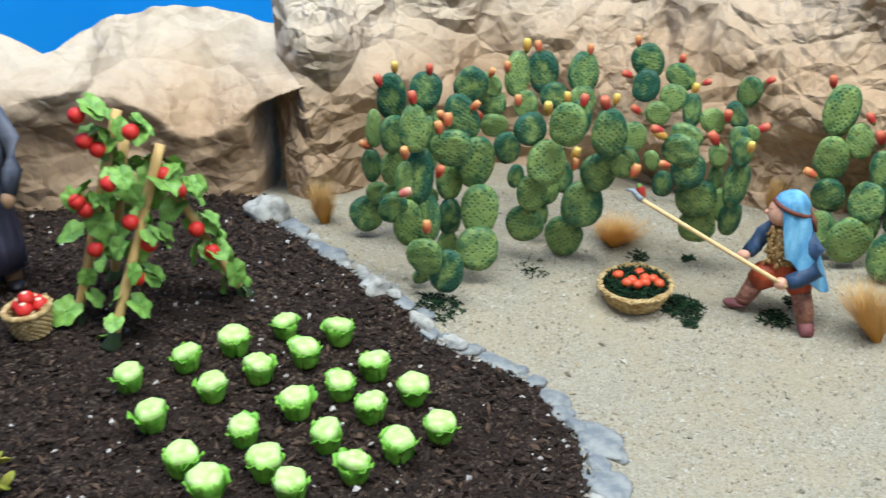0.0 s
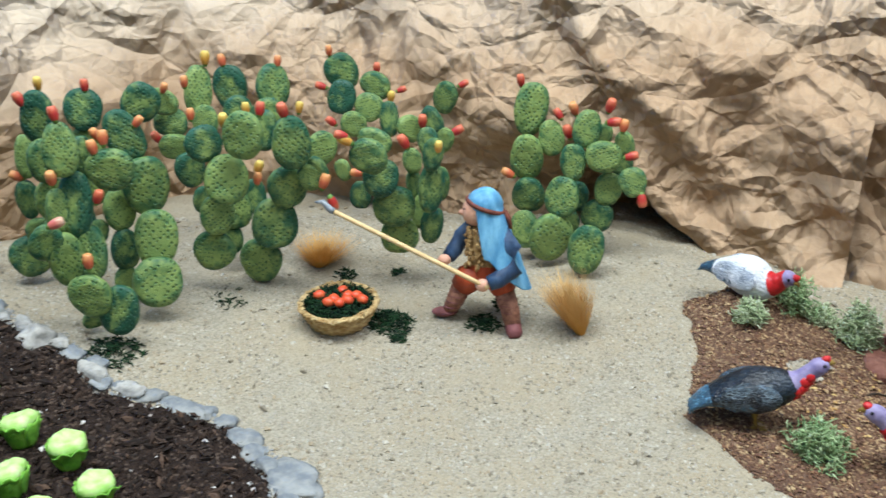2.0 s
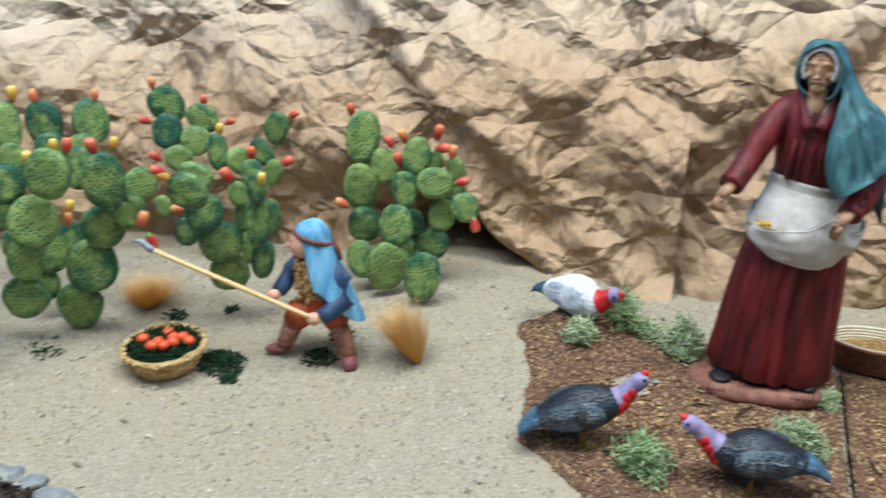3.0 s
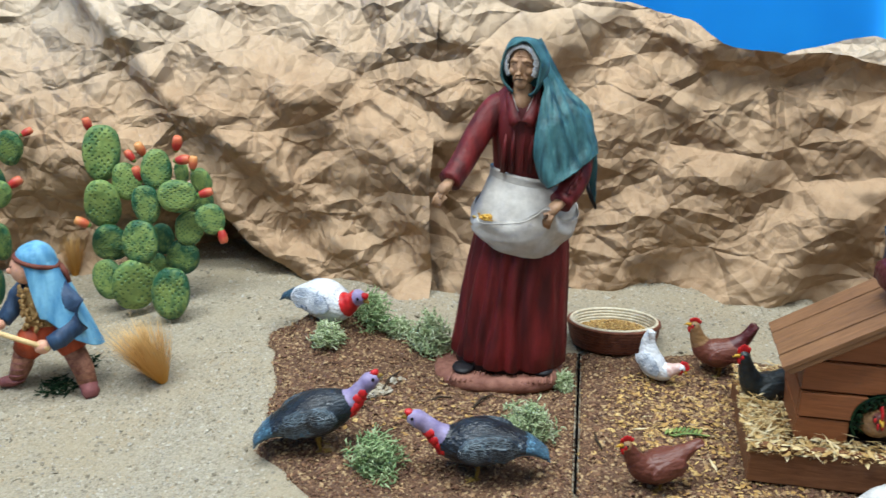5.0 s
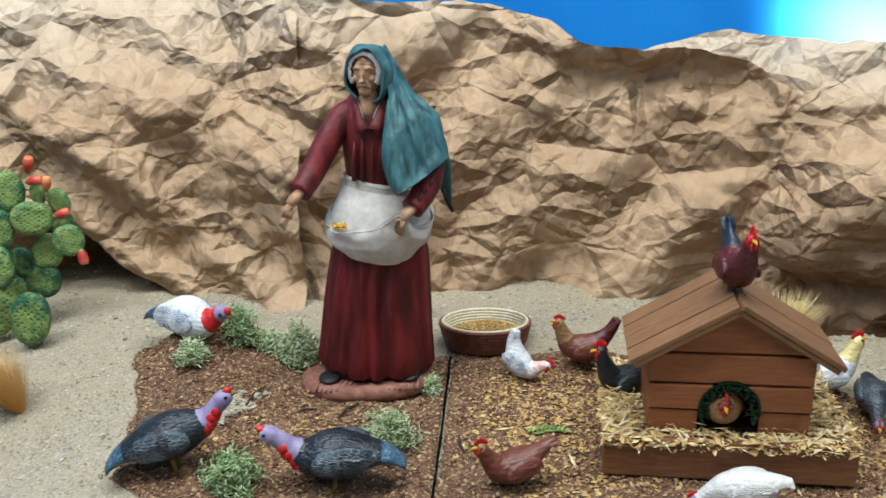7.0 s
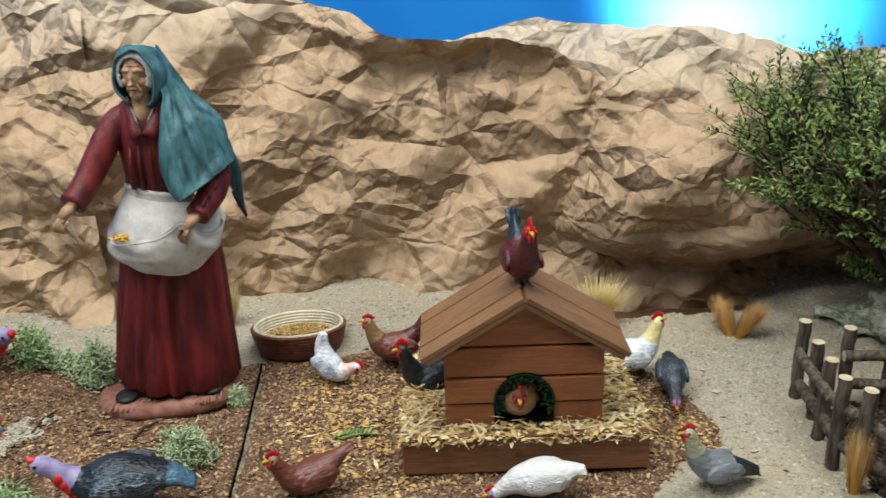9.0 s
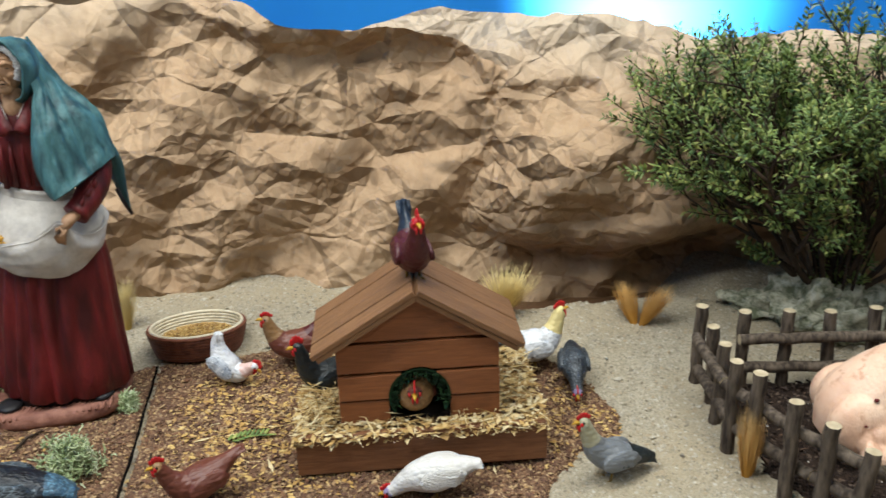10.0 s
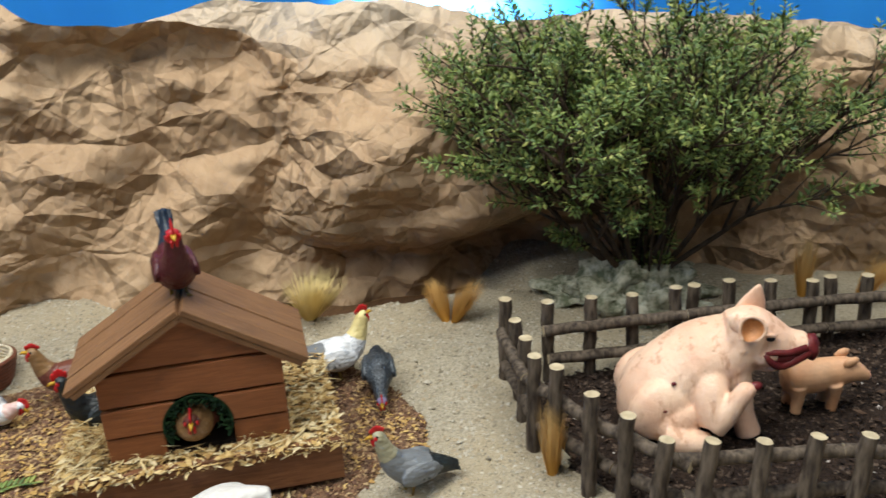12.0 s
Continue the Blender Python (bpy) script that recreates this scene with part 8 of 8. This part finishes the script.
def grow(p, d, length, r, level):
    pts, q, dd = [Vector(p)], Vector(p), Vector(d).normalized()
    n_ = (7, 5, 4)[level]
    for i in range(n_):
        dd = (dd + Vector((rng.uniform(-1, 1), rng.uniform(-1, 1), rng.uniform(-0.55, 0.85))) * 0.15).normalized()
        q = q + dd * length / n_
        pts.append(Vector(q))
        if level < 2 and i >= (2 if level == 0 else 1):
            for _ in range(1 + (rng.random() < (0.7 if level == 0 else 0.5))):
                out = Matrix.Rotation(rng.uniform(0, 6.28), 3, dd) @ dd.orthogonal().normalized()
                grow(q, dd * 0.85 + out * rng.uniform(0.35, 0.7) + Vector((0, 0, 0.15)), length * rng.uniform(0.3, 0.46) if level == 0 else rng.uniform(0.022, 0.042), r * 0.55, level + 1)
        if leafy_at(q) and (level == 2 or (level == 1 and i >= 2)) and rng.random() < 0.30:
            out = Matrix.Rotation(rng.uniform(0, 6.28), 3, dd) @ dd.orthogonal().normalized()
            sprig(q, dd + out * 0.7 + Vector((0, 0, 0.2)), rng.uniform(0.012, 0.02))
    if level and leafy_at(q) and rng.random() < 0.85:
        sprig(q, dd, 0.02)
    limbs.tube(pts, [r * (1 - 0.1 * i) for i in range(len(pts))], TRUNK, 6 if level < 2 else 4)


# stems fan from a narrow foot across the camera's view: lower and longer to one side, steeper to the other
STEMS = 17
for i in range(STEMS):
    lean = radians(-54 + 100 * (i + 0.5) / STEMS + rng.uniform(-4, 4))
    depth = rng.uniform(-0.4, 0.3)
    d = VIEW_RIGHT * math.sin(lean) + VIEW_AWAY * depth + Vector((0, 0, math.cos(lean)))
    base = TREE_AT - VIEW_RIGHT * 0.010 + VIEW_RIGHT * math.sin(lean) * 0.02 + VIEW_AWAY * depth * 0.03
    grow(base, d, rng.uniform(0.155, 0.195), 0.0034, 0)
# thin upright shoots crowd the foot, and one low branch reaches out to the side
for i in range(26):
    a = rng.uniform(0, 6.28)
    foot = TREE_AT + Vector((math.cos(a), math.sin(a), 0)) * rng.uniform(0.0, 0.020) - VIEW_RIGHT * 0.004
    d = Vector((math.cos(a) * 0.28, math.sin(a) * 0.28, 1))
    limbs.tube([foot - Vector((0, 0, 0.01)), foot + d * 0.03, foot + d * rng.uniform(0.06, 0.085)], [0.0017, 0.0013, 0.0006], TRUNK, 5)
    for k in range(3):
        sprig(foot + d * rng.uniform(0.002, 0.07), d + Vector((rng.uniform(-1, 1), rng.uniform(-1, 1), 0.2)) * 0.8, rng.uniform(0.010, 0.016))
low = [TREE_AT - VIEW_RIGHT * 0.012, TREE_AT - VIEW_RIGHT * 0.035 + Vector((0, 0, 0.016)), TREE_AT - VIEW_RIGHT * 0.062 + Vector((0, 0, 0.034)), TREE_AT - VIEW_RIGHT * 0.085 + Vector((0, 0, 0.042))]
limbs.tube(low, [0.0022, 0.0018, 0.0013, 0.0008], TRUNK, 6)
for k in range(16):
    sprig(low[2].lerp(low[3], rng.uniform(-0.3, 1.1)) + Vector((0, 0, rng.uniform(-0.002, 0.004))), -VIEW_RIGHT + Vector((rng.uniform(-0.7, 0.7), rng.uniform(-0.7, 0.7), rng.uniform(-0.1, 0.7))), 0.016)
part("stem_work", limbs, bush, "thin dark stems and twigs")
part("crown", leaves, bush, "small oval leaves, the tips yellow-green", smooth=False)
n = Nodes("mossy_rock")
cav = n.noise(70, 7, 0.7)
ROCK = n.done(n.mix(n.ramp(cav, 0.4, 0.6), srgb(104, 110, 88), srgb(200, 198, 178)), 0.9, cav, 1.0, 0.008, 0.2)
for i, (x, y, rx, ry, rz, k) in enumerate([(1.195, 0.19, 0.03, 0.022, 0.012, 1), (1.2, 0.148, 0.036, 0.03, 0.027, 2), (1.193, 0.105, 0.03, 0.026, 0.02, 3), (1.235, 0.12, 0.04, 0.036, 0.022, 4)]):
    m_ = Mesh()
    m_.ball((0, 0, 0), (rx, ry, rz), ROCK, n=64, m=40, lump=0.8, seed=k)
    m_.verts = [tuple(Vector(v) * (1 + 0.22 * noise.noise(Vector(v) * 95) + 0.12 * noise.noise(Vector(v) * 230))) for v in m_.verts]
    thing("rock", m_, "rough pitted grey-green rock at the foot of the bush", "rock", group="rocks under the bush", at=pose(x, y, gz(x, y) + rz * 0.45, 0, 0, -58))

# ---- loose ground cover ----
CHUNK_V = np.array([(1, 0, 0), (-1, 0, 0), (0, 1, 0), (0, -1, 0), (0, 0, 1), (0, 0, -1)], float)
CHUNK_F = np.array([(0, 2, 4), (2, 1, 4), (1, 3, 4), (3, 0, 4), (2, 0, 5), (1, 2, 5), (3, 1, 5), (0, 3, 5)])


def scatter(name, count, box, region, size, shape, material, label, seed, category, spread=0.35, heap=0.0, where=None, tilt=0.6, flat=False):
    """Many small bits strewn over the ground as one mesh. size: least and greatest half length; shape: half width and thickness against it."""
    rg = np.random.RandomState(seed)
    x, y = rg.uniform(box[0], box[1], count), rg.uniform(box[2], box[3], count)
    faces = CHUNK_F[:4] if flat else CHUNK_F
    ok = region(x, y) > 0 if region else np.ones(count, bool)
    x, y = x[ok], y[ok]
    k = len(x)
    s = size[0] + (size[1] - size[0]) * rg.rand(k) ** 2.2
    z = (where(x, y) if where else cover(x, y)) + s * shape[1] * (-0.05 if flat else 0.3) + heap * rg.rand(k)
    v = CHUNK_V[None] * (1 + spread * rg.uniform(-1, 1, (k, 6, 3))) + spread * 0.35 * rg.uniform(-1, 1, (k, 6, 3))
    v = v * np.stack([s, s * shape[0] * rg.uniform(0.7, 1.3, k), s * shape[1] * rg.uniform(0.7, 1.3, k)], -1)[:, None]
    ax_, az = rg.uniform(-tilt, tilt, (2, k)), rg.uniform(0, 2 * math.pi, k)
    for (i, j), ang in (((1, 2), ax_[0]), ((0, 2), ax_[1]), ((0, 1), az)):
        c, q = np.cos(ang)[:, None], np.sin(ang)[:, None]
        vi, vj = v[..., i].copy(), v[..., j].copy()
        v[..., i], v[..., j] = c * vi - q * vj, q * vi + c * vj
    v += np.stack([x, y, z], -1)[:, None]
    f = faces[None] + 6 * np.arange(k)[:, None, None]
    me = bpy.data.meshes.new(name)
    me.from_pydata(v.reshape(-1, 3).tolist(), [], f.reshape(-1, 3).tolist())
    me.materials.append(material)
    return tagged(new(name, me), label, category, kind="stuff")


def open_sand(x, y):
    return -np.maximum(np.maximum(bed(x, y), yard(x, y)), pen(x, y)) - 0.002


def coarse_sand(x, y):
    """Open sand where the wind left grains: thick in some patches, bare in others."""
    patch = 0.6 * value_noise(x * 13, y * 13, 91) + 0.4 * value_noise(x * 34, y * 34, 92)
    return np.where(value_noise(x * 1500, y * 1500, 93) < np.clip((patch - 0.1) * 2.2, 0.25, 1), open_sand(x, y), -1)


scatter("sand_grains", 150000, (-0.2, 1.3, 0.0, 1.05), coarse_sand, (0.0007, 0.0024), (0.85, 0.62), SAND_BITS, "loose coarse sand grains and tiny pebbles", 1, "sand", flat=True, tilt=0.3)
def bed_edge(x, y):
    return 0.011 - np.abs(bed(x, y) + 0.006)


scatter("border_gravel", 26000, (-0.22, 0.15, 0.45, 1.0), bed_edge, (0.0008, 0.0030), (0.8, 0.6), BORDER_BITS, "blue-grey gravel strewn along the edge of the bed", 13, "gravel")
scatter("sand_pebbles", 2600, (-0.1, 1.3, 0.0, 1.1), open_sand, (0.0016, 0.0042), (0.75, 0.6), SAND_BITS, "small pale pebbles strewn over the sand", 2, "pebbles")
scatter("mulch_chips", 26000, (-0.6, 0.14, 0.35, 1.1), bed, (0.0012, 0.0065), (0.4, 0.3), MULCH_BITS, "dark shredded bark chips", 3, "mulch", heap=0.003, tilt=0.9)
scatter("perlite_specks", 900, (-0.6, 0.14, 0.35, 1.1), bed, (0.0008, 0.0034), (0.8, 0.7), PERLITE, "white perlite specks in the mulch", 4, "perlite", heap=0.002)
scatter("pen_earth_chips", 5000, (0.9, 1.4, -0.28, 0.18), pen, (0.0012, 0.005), (0.45, 0.35), MULCH_BITS, "dark crumbs of earth in the pen", 5, "earth", heap=0.003)
scatter("pen_perlite", 220, (0.9, 1.4, -0.28, 0.18), pen, (0.0008, 0.0032), (0.8, 0.7), PERLITE, "white specks in the pen earth", 6, "perlite")
scatter("grit_flakes", 50000, (0.42, 1.02, 0.17, 0.75), yard, (0.0008, 0.0027), (0.7, 0.4), GRIT_BITS, "reddish-brown crushed bark grit", 7, "grit", heap=0.001)


def bare_patch(x, y):
    return np.where(yard(x, y) > 0, 0.034 - np.hypot((x - 0.556) * 1.0, (y - 0.596) * 1.5) - 0.03 * value_noise(x * 90, y * 90, 55), -1)


scatter("pale_pebbles", 9000, (0.51, 0.6, 0.56, 0.63), bare_patch, (0.0012, 0.0036), (0.8, 0.5), SAND_BITS, "pale sandy pebbles showing through the grit", 14, "pebbles", heap=0.002)


def fed(x, y):
    """Where husks were strewn: round the house, thinner among the turkeys."""
    near = 1.7 * np.exp(-(((x - 0.775) / 0.045) ** 2 + ((y - 0.455) / 0.04) ** 2)) + 0.5 * np.exp(-(((x - 0.74) / 0.07) ** 2 + ((y - 0.42) / 0.06) ** 2)) + 0.8 * np.exp(-(((x - 0.93) / 0.06) ** 2 + ((y - 0.24) / 0.05) ** 2)) + 0.6 * np.exp(-(((x - 0.72) / 0.06) ** 2 + ((y - 0.34) / 0.06) ** 2)) + 0.35 * np.exp(-(((x - 0.58) / 0.07) ** 2 + ((y - 0.56) / 0.05) ** 2)) + 0.02
    return np.where(yard(x, y) > 0, near - value_noise(x * 900, y * 900, 77), -1)


scatter("grain_husks", 26000, (0.42, 1.02, 0.17, 0.75), fed, (0.0018, 0.0040), (0.55, 0.14), HUSKS, "flat yellow grain husks strewn on the grit", 8, "grain", heap=0.0012, tilt=0.35)


def on_tray(x, y, over=0.003):
    c, s = math.cos(radians(HOUSE_YAW)), math.sin(radians(HOUSE_YAW))
    u, v = (x - 0.8155) * c + (y - 0.297) * s, -(x - 0.8155) * s + (y - 0.297) * c
    house_d = np.maximum(np.abs(u) - HW, np.maximum(-v, v - HD))
    return np.where(house_d > 0.0, np.minimum(TW + 0.001 - np.abs(u), np.minimum(v - TD0 + over, TD1 - v)), -1)


scatter("straw_litter", 30000, (0.68, 0.98, 0.18, 0.46), on_tray, (0.0014, 0.0058), (0.42, 0.08), STRAW, "chopped yellow straw heaped in the tray", 9, "straw", heap=0.009, where=lambda x, y: np.full(np.shape(x), 0.0275), tilt=0.35)

scatter("straw_stalks", 3400, (0.68, 0.98, 0.18, 0.46), lambda x, y: on_tray(x, y, 0.0045), (0.004, 0.0125), (0.07, 0.05), STRAW, "long straw stalks on top of the litter", 12, "straw", heap=0.011, where=lambda x, y: np.full(np.shape(x), 0.0305), tilt=0.3)


def by_tray(x, y):
    return np.where(on_tray(x, y) > 0, -1, np.exp(-(((x - 0.75) / 0.07) ** 2 + ((y - 0.43) / 0.05) ** 2)) * 0.9 + 0.5 * np.exp(-(((x - 0.79) / 0.08) ** 2 + ((y - 0.25) / 0.04) ** 2)) - value_noise(x * 800, y * 800, 5) - 0.15)


scatter("straw_scraps", 2600, (0.64, 0.98, 0.18, 0.5), by_tray, (0.002, 0.009), (0.13, 0.05), STRAW, "loose straw fallen beside the tray", 10, "straw", heap=0.002, tilt=0.2)
# a green sprig and a few twigs on the grit
sprig_m = Mesh()
for k in range(9):
    a = Vector((0.735 + 0.0032 * k, 0.426 - 0.0016 * k, 0.0))
    a.z = top(a.x, a.y) + 0.002
    for s in (-1, 1):
        sprig_m.ball(a + Vector((0.002, 0.0035 * s, 0.001)), (0.0042, 0.0014, 0.0007), BUSH_LEAF, pose(0, 0, 0, 15 * s, -10, -25 + 45 * s), 8, 5)
sprig_m.tube([(0.733, 0.427, top(0.733, 0.427) + 0.0015), (0.764, 0.411, top(0.764, 0.411) + 0.002)], 0.0006, TRUNK, 5)
thing("leaf_sprig", sprig_m, "small green leafy sprig lying on the grit", "sprig")
for i, (x, y, d, ln) in enumerate([(0.63, 0.54, 20, 0.03), (0.575, 0.6, 35, 0.035), (0.60, 0.56, -15, 0.02), (0.68, 0.45, 60, 0.025), (0.73, 0.30, 10, 0.03)]):
    m_ = Mesh()
    m_.tube([(-ln / 2, 0, 0), (0, 0.002, 0.0015), (ln / 2, 0, 0)], [0.0011, 0.0012, 0.0006], TRUNK, 6)
    thing("twig", m_, "short dark twig lying on the grit", "twig", group="twigs on the grit", at=pose(x, y, top(x, y) + 0.0015, 0, 0, d))
